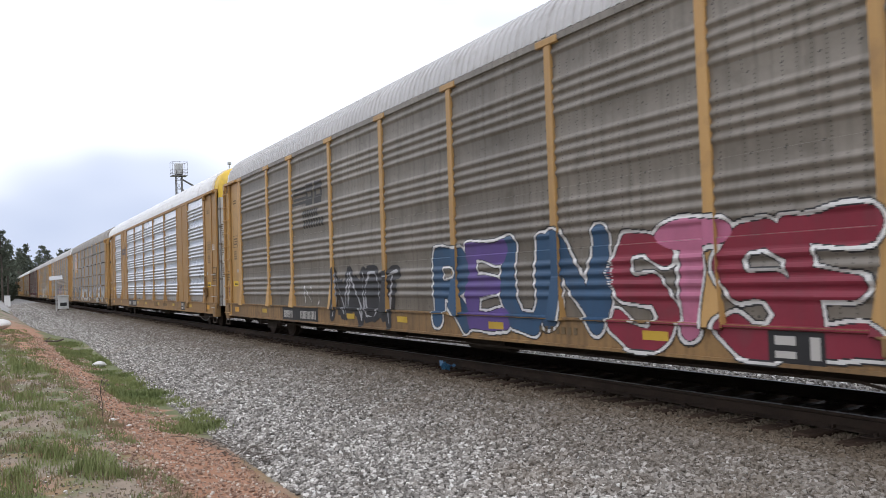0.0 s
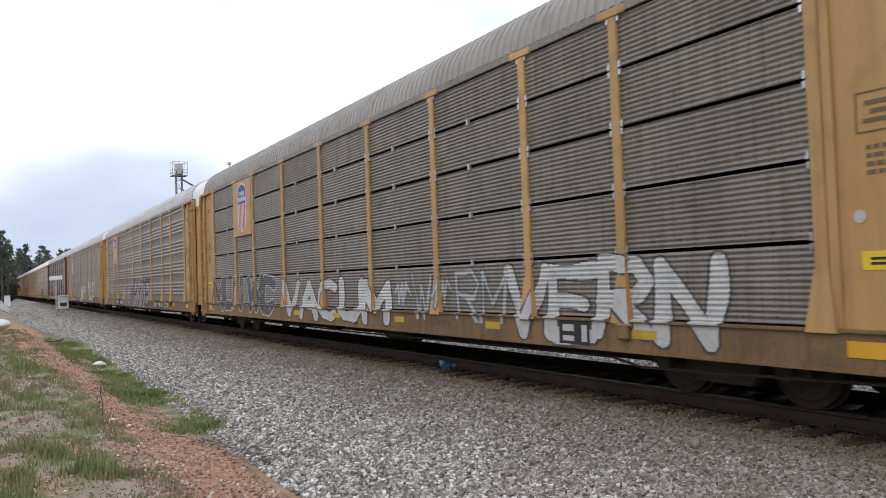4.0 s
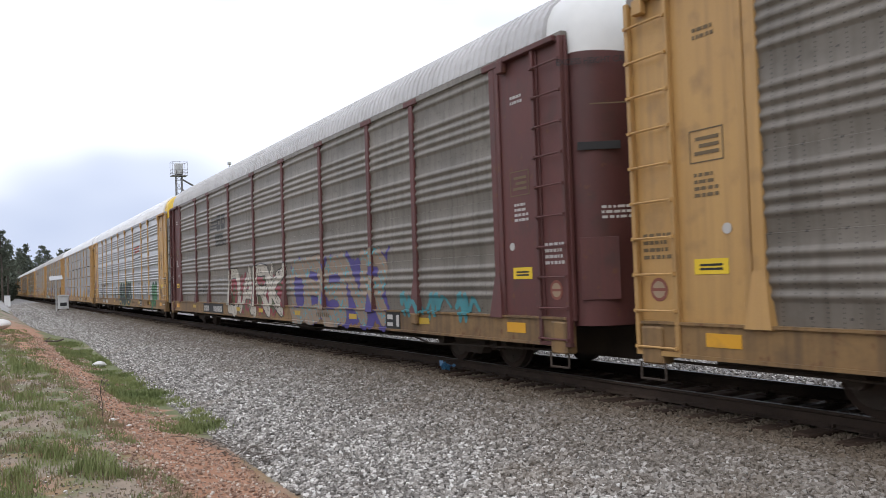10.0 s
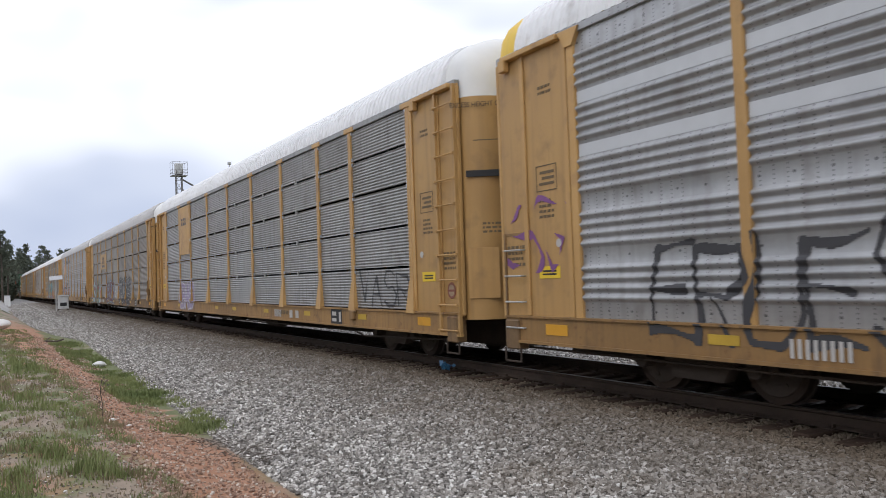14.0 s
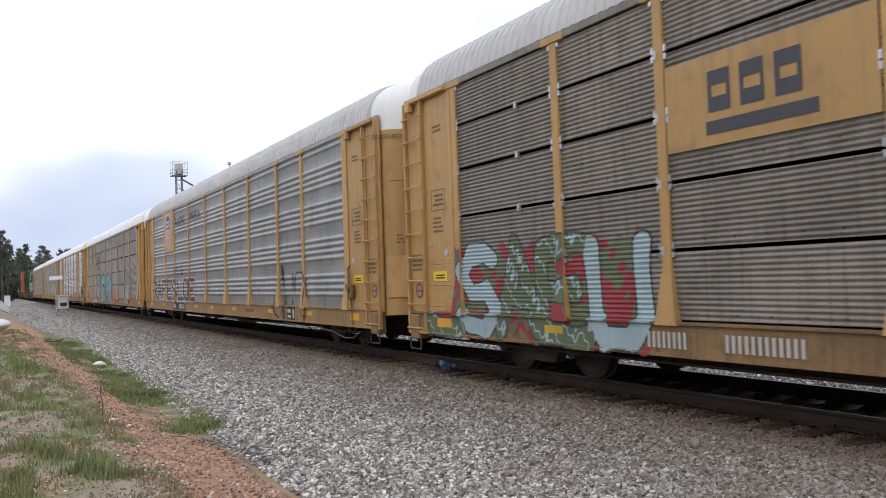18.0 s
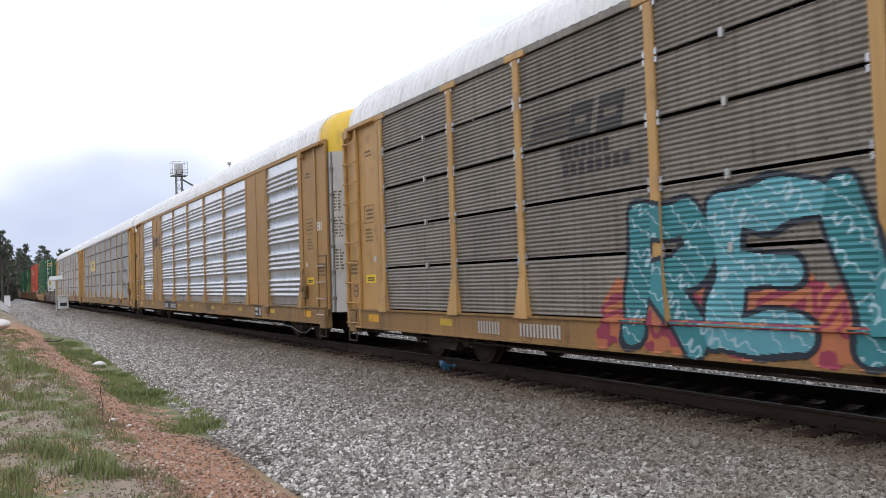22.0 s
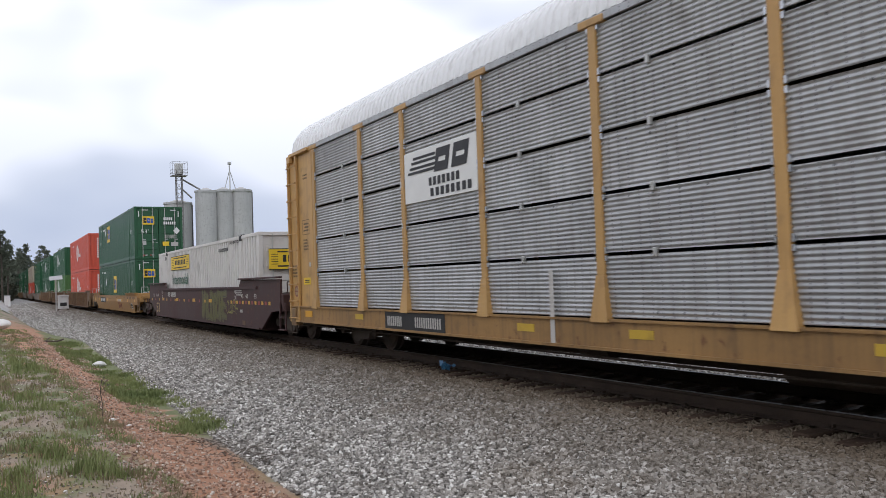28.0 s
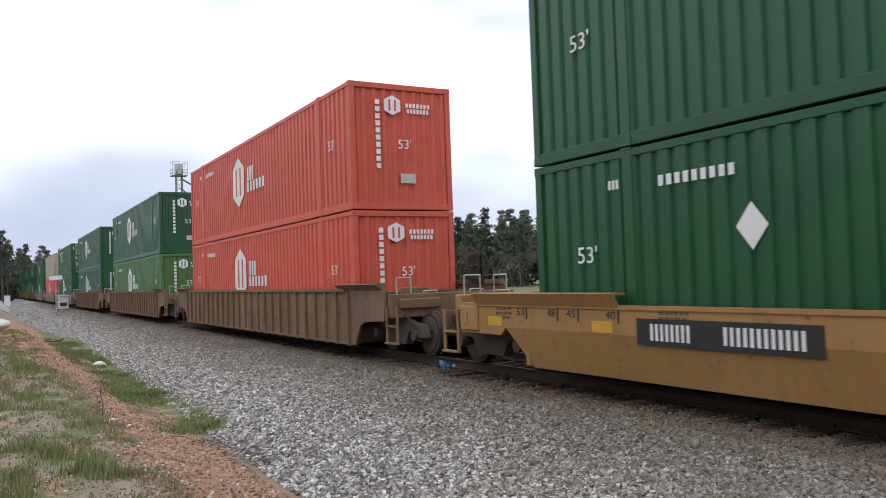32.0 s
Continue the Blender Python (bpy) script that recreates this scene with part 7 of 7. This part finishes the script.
def paint_train():
    A, B, C, D4, E, F, G, H, I, J, K, L, M, N = CARS
    for i, c in enumerate(CARS):
        car_marks(c, i)
    rib, nar, bro = "ribbed", "narrow", "broad"
    # first wagon: blue and red pieces, black scrawl, dim emblem
    decal(A, "graffiti", "blue and purple bubble graffiti with white outline", rib, True, (-0.5, -5.35), (0.70, 2.40), lettered("REUN", 4.85, 1.62, 3, [(0.20, [1, 2, 1, 1]), (0.215, 4), (0.265, 3), (0.285, 4)], gap=0.14, rough=0.022), [(0.030, 0.085, 0.17), (0.12, 0.07, 0.26), W_, K_])
    decal(A, "graffiti", "red and pink graffiti with white outline", rib, True, (-5.15, -9.1), (0.66, 2.35), lettered("STSE", 3.95, 1.60, 8, [(0.185, [1, 2, 1, 1]), (0.20, 4), (0.25, 3), (0.27, 4)], gap=0.12, rough=0.022), [(0.25, 0.022, 0.045), (0.52, 0.16, 0.27), W_, K_])
    decal(A, "graffiti", "black scrawled graffiti with pale lines", rib, True, (4.3, 0.45), (0.72, 2.05), lettered("NNOT", 3.7, 1.25, 5, [(0.028, 2), (0.16, 1)], slant=0.1, cloud=(1, 1, 0.30), rough=0.03), [K_, (0.42, 0.42, 0.44)])
    decal(A, "graffiti", "small white tag", rib, True, (6.1, 5.1), (1.15, 1.62), lettered("NU", 1.0, 0.45, 2, [(0.016, 1)]), [W_])
    decal(A, "emblem", "faded dark stripes and bars of an emblem", rib, True, (6.9, 4.55), (3.0, 4.15), emblem_stripes(2.35, 1.15), [DIM])
    number_board(A, 7.7, 5.05)
    # ochre wagons
    for car, a, b in ((B, 6.2, 3.6), (L, 6.2, 3.6)):
        number_board(car, a, b)
        decal(car, "emblem", "dark bracketed bars of an emblem on ochre", bro, False, (8.75, 7.15), (3.35, 4.05), emblem_bars(3, False, True), [(0.07, 0.065, 0.08)], flat=-1.550)
        part("marking", words("BI", 0.30, WHITE, 0.30), car, (-1.527, -13.05, 3.0), "white painted letters")
        for a, b in zip(EDGES, EDGES[1:]):
            if b - a > 2.1:
                part("slot_row", cached("slot_row", slot_row, BLACK), car, (-1.506, (a + b) / 2, 1.125), "dark drain slots under the sheet")
        part("marking", bars(3, 0.9, 0.2, 0.4, DIRTMARK), car, (-1.565, -2.0, 0.92))
        part("rivet_row", cached("rivets", lambda: rivets(), OCHRE), car, (-1.547, -7.95, 0))
        part("rivet_row", cached("rivets", lambda: rivets(), OCHRE), car, (-1.547, 7.95, 0))
    # third wagon
    decal(C, "graffiti", "dark block graffiti with white outline", nar, True, (12.1, 4.6), (0.74, 2.05), lettered("MUIWC", 7.4, 1.2, 4, [(0.21, 1), (0.245, 2)], gap=0.12, shine=(3, 0.08)), [(0.075, 0.078, 0.082), W_, SILVER])
    decal(C, "graffiti", "white and silver graffiti along the sill", nar, True, (4.5, -2.4), (0.70, 1.85), lettered("VACUM", 6.9, 1.1, 6, [(0.15, 1), (0.185, 2)], gap=0.2, shine=(3, 0.1)), [(0.60, 0.60, 0.58), K_, SILVER])
    decal(C, "graffiti", "grey scribbled graffiti", nar, True, (-2.4, -6.4), (0.95, 1.9), lettered("~W~RM", 4.0, 0.9, 9, [(0.035, 1), (0.07, 2)]), [SILVER, (0.15, 0.15, 0.16)])
    decal(C, "graffiti", "white outlined graffiti", nar, True, (-6.2, -10.7), (0.70, 1.95), lettered("VERN", 4.5, 1.2, 12, [(0.13, 1), (0.165, 2)], shine=(3, 0.1)), [(0.55, 0.55, 0.53), (0.07, 0.07, 0.07), SILVER])
    shield_panel(C, nar)
    # fourth wagon
    shield_panel(D4, rib)
    decal(D4, "graffiti", "white spiky scribble graffiti", rib, True, (5.3, 2.2), (0.72, 1.75), lettered("*WIR*NO*Y", 3.1, 1.0, 14, [(0.014, 1)], rough=0.03, jitter=0.14, gap=0.0), [(0.60, 0.59, 0.58)])
    decal(D4, "graffiti", "dark lettering on pink and green clouds", rib, True, (2.6, -3.6), (0.68, 2.20), lettered("WHYTE", 6.2, 1.35, 21, [(0.095, 1)], slant=0.25, cloud=(2, 3, 0.16), gap=0.1, rough=0.03), [(0.035, 0.03, 0.09), (0.42, 0.27, 0.32), (0.17, 0.34, 0.24), (0.50, 0.50, 0.49)], lift=0.008)
    number_board(D4, 7.7, 5.0)
    number_board(D4, -5.0, -7.0, n=1, first=3)
    # fifth wagon
    shield_panel(E, rib)
    decal(E, "graffiti", "silver block graffiti with black lines", rib, True, (1.9, -2.3), (0.68, 2.05), lettered("TENUZ", 4.1, 1.25, 31, [(0.016, 2), (0.17, 1), (0.185, 2), (0.25, 1), (0.265, 2)], slant=0.2, rough=0.045, gap=0.02, jitter=0.14), [(0.56, 0.56, 0.54), (0.11, 0.11, 0.11)])
    decal(E, "graffiti", "lime green blot with black outline", rib, True, (-2.75, -4.0), (0.70, 1.9), lettered("O", 1.2, 0.95, 33, [(0.20, 1), (0.26, 2)]), [(0.22, 0.27, 0.05), (0.06, 0.06, 0.05)])
    decal(E, "graffiti", "silver and black wild graffiti", rib, True, (-3.95, -8.0), (0.68, 2.40), lettered("TUE", 4.0, 1.62, 37, [(0.24, 1), (0.285, 2), (0.33, 3)], gap=0.30, shine=(2, 0.10), rough=0.04), [(0.60, 0.60, 0.58), K_, (0.45, 0.45, 0.44)])
    decal(E, "graffiti", "thin pale scribbled writing", rib, True, (-7.9, -9.6), (0.75, 2.2), lettered("~R", 1.7, 1.1, 38, [(0.018, 1)], jitter=0.1), [(0.48, 0.48, 0.47)])
    number_board(E, 7.75, 4.85)
    # maroon wagon
    decal(F, "graffiti", "cream and black graffiti on red clouds", rib, True, (4.4, -1.75), (0.68, 2.30), lettered("DARK", 6.0, 1.30, 41, [(0.15, 1), (0.18, 2)], slant=0.12, cloud=(3, 4, 0.22), shine=(2, 0.10), gap=0.14), [(0.55, 0.50, 0.42), K_, (0.28, 0.03, 0.045), (0.10, 0.11, 0.05)])
    decal(F, "graffiti", "tan graffiti with turquoise spots on purple", rib, True, (-1.75, -7.9), (0.66, 2.40), lettered("OBSNR", 6.1, 1.35, 43, [(0.19, 1), (0.205, 2)], cloud=(3, 3, 0.02), shine=(4, 0.12), gap=0.10), [(0.30, 0.22, 0.16), (0.13, 0.10, 0.09), (0.075, 0.055, 0.24), (0.07, 0.34, 0.40)])
    decal(F, "graffiti", "turquoise scribbles", rib, True, (-8.2, -11.2), (0.8, 1.7), lettered("~~~", 3.0, 0.8, 45, [(0.05, 1)], rough=0.03), [(0.06, 0.26, 0.29)])
    decal(F, "graffiti", "black tag", rib, True, (9.1, 7.1), (1.3, 1.9), lettered("KEAK", 2.0, 0.55, 46, [(0.018, 1)]), [K_])
    decal(F, "graffiti", "faint grey outlined letters", rib, True, (6.4, 4.5), (1.1, 1.95), lettered("GSU", 1.9, 0.8, 47, [(0.014, 1)]), [(0.30, 0.30, 0.29)])
    decal(F, "emblem", "faded dark stripes and bars of an emblem", rib, True, (6.8, 4.5), (3.0, 4.1), emblem_stripes(2.3, 1.1), [DIM])
    number_board(F, 7.75, 4.95)
    # silver wagon
    for k, z in enumerate((3.95, 3.24)):
        for a, b in zip(EDGES, EDGES[1:]):
            w = b - a - 0.16
            part("white_band", cached(("band", round(w, 2)), lambda: Geo().box(-0.003, 0.001, -w / 2, w / 2, 0.0, 0.16), plain("white_band", (0.58, 0.60, 0.62), 0.4)), G, (-1.502, (a + b) / 2, z), "white enamelled band")
    decal(G, "emblem", "orange-red slanted bars over a black swoosh", bro, False, (-4.4, -6.8), (3.30, 3.95), emblem_bars(4, False, tilt=0.15), [(0.50, 0.055, 0.025)])
    decal(G, "emblem", "black swoosh", bro, False, (-4.3, -6.8), (3.15, 3.32), lambda U, Z: (np.abs(Z - 0.05 - 0.04 * U) < 0.03).astype(int), [K_])
    decal(G, "graffiti", "black and dark green bubble graffiti", bro, False, (1.1, -3.6), (0.68, 2.12), lettered("GISMO", 4.6, 1.3, 51, [(0.025, 2), (0.26, 1), (0.31, 3)], gap=0.2, rough=0.03), [(0.016, 0.022, 0.02), (0.05, 0.10, 0.08), (0.02, 0.20, 0.06)])
    decal(G, "graffiti", "black spray tag", bro, False, (10.4, 6.2), (0.85, 2.15), lettered("ERUEST", 4.2, 1.2, 53, [(0.045, 1)], slant=0.15, rough=0.03, gap=0.12), [(0.05, 0.05, 0.055)])
    decal(G, "graffiti", "black spray tag", bro, False, (3.3, 1.1), (0.95, 1.85), lettered("WOH", 2.1, 0.85, 54, [(0.030, 1)]), [(0.05, 0.05, 0.055)])
    decal(G, "graffiti", "black outlined loops", bro, False, (-4.6, -8.2), (0.75, 2.0), lettered("COOO", 3.6, 1.2, 55, [(0.016, 1)]), [K_])
    decal(G, "graffiti", "black spray tags", bro, False, (-8.3, -9.7), (0.8, 1.95), lettered("FLS", 1.4, 1.1, 56, [(0.018, 1)]), [K_])
    decal(G, "graffiti", "green and black skull-like blot", bro, False, (-9.6, -11.3), (0.66, 2.08), lettered("O*", 1.7, 1.25, 57, [(0.12, 1), (0.20, 2), (0.26, 3)], gap=0.4), [(0.03, 0.22, 0.06), (0.02, 0.03, 0.025), (0.015, 0.14, 0.05)])
    decal(G, "graffiti", "black spray tag on the yellow end", bro, False, (-12.0, -12.95), (1.15, 1.75), lettered("VIROK", 0.95, 0.55, 58, [(0.016, 1)]), [K_], flat=-1.530)
    number_board(G, 8.6, 6.0, False)
    decal(G, "graffiti", "purple scribbled tag on the yellow end", bro, False, (13.4, 11.9), (1.7, 2.9), lettered("SG", 1.6, 1.1, 59, [(0.018, 1)], rough=0.06), [(0.24, 0.09, 0.26)], flat=-1.530)
    # slotted wagons
    small_sign(H, 7.95)
    decal(H, "graffiti", "lilac and white graffiti", nar, True, (9.0, 6.3), (0.70, 1.95), lettered("BAB", 2.7, 1.2, 61, [(0.12, 1), (0.16, 2), (0.22, 3)]), [(0.36, 0.30, 0.45), W_, (0.30, 0.28, 0.36)])
    decal(H, "graffiti", "thin dark scrawl", nar, True, (-9.2, -11.6), (1.1, 1.95), lettered("VASR", 2.4, 0.8, 62, [(0.022, 1)], jitter=0.12), [(0.055, 0.055, 0.055)])
    number_board(H, -3.4, -5.6, False, 1, 4)
    decal(I, "graffiti", "green graffiti with pale blue tops on red", nar, True, (12.9, 7.1), (0.68, 2.35), lettered("LSAEU", 5.8, 1.35, 71, [(0.15, [1, 2, 1, 1, 2]), (0.18, 4)], cloud=(3, 1, 0.10), gap=0.1, shine=(2, 0.16)), [(0.115, 0.15, 0.075), (0.36, 0.47, 0.50), (0.30, 0.03, 0.04), (0.04, 0.045, 0.04)])
    decal(I, "graffiti", "maroon lettering with light blue outline", nar, True, (4.2, 0.2), (0.68, 2.30), lettered("SMER", 4.0, 1.50, 73, [(0.13, 1), (0.185, 2), (0.215, 3)], gap=0.26), [(0.12, 0.018, 0.03), (0.28, 0.47, 0.55), K_])
    decal(I, "graffiti", "white spiky scrawl", nar, True, (0.3, -1.8), (0.85, 2.1), lettered("*RE", 2.1, 1.1, 74, [(0.03, 1)], jitter=0.12), [(0.52, 0.52, 0.51)])
    decal(I, "graffiti", "black lettering with white outline", nar, True, (-1.6, -6.3), (0.68, 2.42), lettered("PURE", 4.6, 1.55, 75, [(0.14, 1), (0.165, 2), (0.30, 1)], slant=0.15, gap=0.2, rough=0.03), [(0.03, 0.03, 0.033), (0.58, 0.58, 0.57)])
    decal(I, "graffiti", "faint white outlined scrawl", nar, True, (-6.4, -8.8), (1.0, 2.3), lettered("*O", 2.3, 1.2, 76, [(0.018, 1)]), [(0.34, 0.34, 0.33)])
    part("sign_panel", Geo().box(-1.534, -1.522, -1.29, 1.29, 3.02, 4.02, 0.004).mesh("sign_panel", YELLOW), I, (0, 5.57, 0), "yellow sign panel")
    decal(I, "emblem", "dark bars of an emblem on yellow", nar, True, (6.6, 4.55), (3.05, 3.98), emblem_bars(3), [(0.06, 0.06, 0.07)], flat=-1.540)
    number_board(I, 7.4, 5.0, False)
    # mid-grey wagon with block letters
    shield_panel(J, rib)
    decal(J, "graffiti", "dark and white block letters edged in red", rib, True, (12.3, 2.9), (0.98, 2.15), lettered("RAFESLOE", 9.3, 1.06, 81, [(0.125, 1), (0.185, 3), (0.26, 4)], jitter=0.01, gap=0.22, rough=0.008), [(0.035, 0.075, 0.085), W_, (0.66, 0.68, 0.69), (0.46, 0.13, 0.14)])
    decal(J, "graffiti", "thin black writing", rib, True, (7.5, 5.3), (2.15, 2.55), lettered("RWFCREW", 2.2, 0.36, 82, [(0.016, 1)]), [K_])
    for tx, y in (("BUILDING", 6.05), ("AMERICA", 3.35)):
        part("lettering", words(tx, 0.44, plain("black_lettering", (0.055, 0.054, 0.052), 0.6), 1.95), J, (-1.532, y - 0.3 + (0.0 if tx == "AMERICA" else 0.0), 4.36), "black painted slogan")
    decal(J, "graffiti", "black outlined loop across two posts", rib, True, (-6.4, -9.1), (0.70, 2.2), lettered("UUO", 2.7, 1.4, 83, [(0.026, 1)], rough=0.05), [K_])
    number_board(J, 7.4, 4.8)
    # slotted wagon with the turquoise piece
    decal(K, "graffiti", "orange and crimson flames", nar, True, (5.4, -4.2), (0.72, 1.75), lettered("~~~~", 9.6, 0.95, 90, [(0.05, 1), (0.12, 2)], cloud=(1, 2, 0.12)), [(0.50, 0.17, 0.075), (0.32, 0.045, 0.085)])
    decal(K, "graffiti", "turquoise wild lettering with black outline", nar, True, (4.9, -2.3), (0.70, 2.70), lettered("REVRK", 7.0, 1.8, 91, [(0.23, [1, 2, 1, 1, 2]), (0.30, 3)], slant=0.1, shine=(4, 0.14), gap=0.22, rough=0.03), [(0.045, 0.25, 0.28), (0.12, 0.38, 0.44), (0.02, 0.03, 0.045), (0.40, 0.58, 0.64)], lift=0.008)
    decal(K, "graffiti", "silver blot with black outline and curled lines", nar, True, (-6.9, -9.25), (0.72, 2.05), lettered("GES", 2.2, 1.15, 92, [(0.016, 2), (0.20, 1), (0.24, 2)], gap=0.16, jitter=0.14, rough=0.05), [(0.42, 0.42, 0.43), (0.02, 0.02, 0.022)])
    for a, b, z0, z1, tx, n in ((-9.6, -10.75, 1.55, 1.95, "LOVE", 93), (-9.65, -10.7, 1.18, 1.52, "ZOZO", 94), (-10.8, -11.45, 1.65, 1.98, "EWO", 95), (-10.85, -11.4, 1.40, 1.66, "HEU", 96)):
        decal(K, "graffiti", "thin white spray scribble", nar, True, (a, b), (z0, z1), lettered(tx, a - b, z1 - z0 - 0.04, n, [(0.014, 1)], rough=0.012), [(0.40, 0.40, 0.40)], dz=0.010)
    decal(K, "emblem", "dark stripes and bars of an emblem", nar, True, (6.8, 4.5), (3.0, 4.0), emblem_stripes(2.3, 1.0), [DIM])
    number_board(K, 8.3, 5.9, False)
    # yellow sign and white sign on the last two wagons
    part("sign_panel", Geo().box(-1.534, -1.522, -1.27, 1.27, 3.02, 3.74, 0.004).mesh("sign_panel", SIGNPALE), M, (0, 5.57, 0), "yellow sign panel")
    decal(M, "emblem", "dark bars of an emblem on yellow", nar, True, (6.2, 4.9), (3.06, 3.70), emblem_bars(2, False), [(0.05, 0.05, 0.055)], flat=-1.540)
    part("sign_panel", Geo().box(-1.534, -1.522, -1.29, 1.29, 3.08, 4.02, 0.004).mesh("sign_panel", WHITE), N, (0, 5.57, 0), "white sign panel")
    decal(N, "emblem", "black stripes and bars of an emblem on white", nar, True, (6.78, 4.35), (3.12, 3.98), emblem_stripes(2.43, 0.86), [K_], flat=-1.540)
    number_board(N, 7.85, 5.45)
    decal(N, "graffiti", "black spray scrawl", nar, True, (-5.5, -7.5), (1.2, 1.75), lettered("~~~~~~", 2.0, 0.5, 99, [(0.016, 1)]), [K_])
    part("marking", bars(3, 0.75, 0.24, 0.4, SIGNRED), N, (-1.568, -7.5, 0.87), "red letter bars")
    part("paint_drip", cached("drip", lambda: Geo().box(-0.002, 0.001, -0.05, 0.05, 0.70, 1.75), FADED), N, (-1.568, 2.4, 0), "whitish streak")
    decal(WELLS[0], "graffiti", "yellow-green outlined graffiti on the maroon side", "narrow", False, (-0.85, -4.5), (0.42, 1.55), lettered("WILDGORE", 3.6, 1.0, 111, [(0.075, 1), (0.10, 2), (0.135, 1)], rough=0.03, gap=0.12), [(0.115, 0.11, 0.025), (0.03, 0.022, 0.018)], flat=-1.487)
    decal(WELLS[0], "graffiti", "pale yellow scrawl on the maroon side", "narrow", False, (-4.4, -5.9), (0.75, 1.32), lettered("CLUSE", 1.45, 0.45, 112, [(0.022, 1)], slant=0.1), [(0.26, 0.24, 0.05)], flat=-1.487)
    for y in (9.9, 7.0, 3.1, 0.4, -2.6, -5.4):
        for z in SLOTS:
            for car in (C, H, I, K, M, N):
                part("latch", cached("latch", lambda: Geo().box(-1.55, -1.50, -0.028, 0.028, -0.06, 0.05, 0.006), ROD), car, (0, y, z))


SIGNPALE = plain("pale_yellow_sign", (0.66, 0.50, 0.16), 0.5)


def slot_row():
    g = Geo()
    for k in range(9):
        g.box(-0.004, 0.0, -1.16 + 0.27 * k, -1.02 + 0.27 * k, -0.012, 0.012)
    return g


def rivets():
    g = Geo()
    for y in (-0.62, -0.22, 0.22, 0.62):
        for k in range(11):
            g.tube((0, y, 1.35 + 0.33 * k), (-0.012, y, 1.35 + 0.33 * k), 0.018, 6, r2=0.010)
    return g


def small_sign(car, y):
    part("sign_panel", cached("small_sign_panel", lambda: Geo().box(-1.55, -1.53, -0.88, 0.88, 2.95, 4.85, 0.006), YELLOW), car, (0, y, 0), "faded yellow panel")
    decal(car, "emblem", "dark bars of an emblem on yellow", "narrow", True, (y + 0.7, y - 0.7), (3.9, 4.5), emblem_bars(3, False), [(0.09, 0.085, 0.09)], flat=-1.556)


paint_train()


# ---------------------------------------------------------------- motion of the train
def motions():
    for ob, s, z in MOVING:
        walk(ob, [(t, pose(TX, s - d, z)) for t, d in RUN])
    times = [r[0] for r in RUN]
    dist = [r[1] for r in RUN]
    for w, car, y in WHEELS:
        s = car.location.y + dist[-1] + y          # its place along the track at the start
        rows, turn, last = [], 0.0, 0.0
        t0 = float(np.interp(max(0.0, s - 30.0), dist, times))
        t1 = float(np.interp(max(0.0, s - 1.0), dist, times))
        if t1 - t0 < 0.1:
            continue
        k0, k1 = math.ceil(t0 * FPS), math.floor(t1 * FPS)
        for k in range(k0, k1 + 1):
            t = k / FPS
            a = math.degrees((np.interp(t, times, dist) - np.interp(t0, times, dist)) / 0.42)
            rows.append((t, pose(0, y, 0.42 + RZ, a % 360.0)))
        if t0 > 0.05:
            rows.insert(0, (0.0, rows[0][1]))
        if t1 < 31.95:
            rows.append((32.0, rows[-1][1]))
        walk(w, rows)


motions()
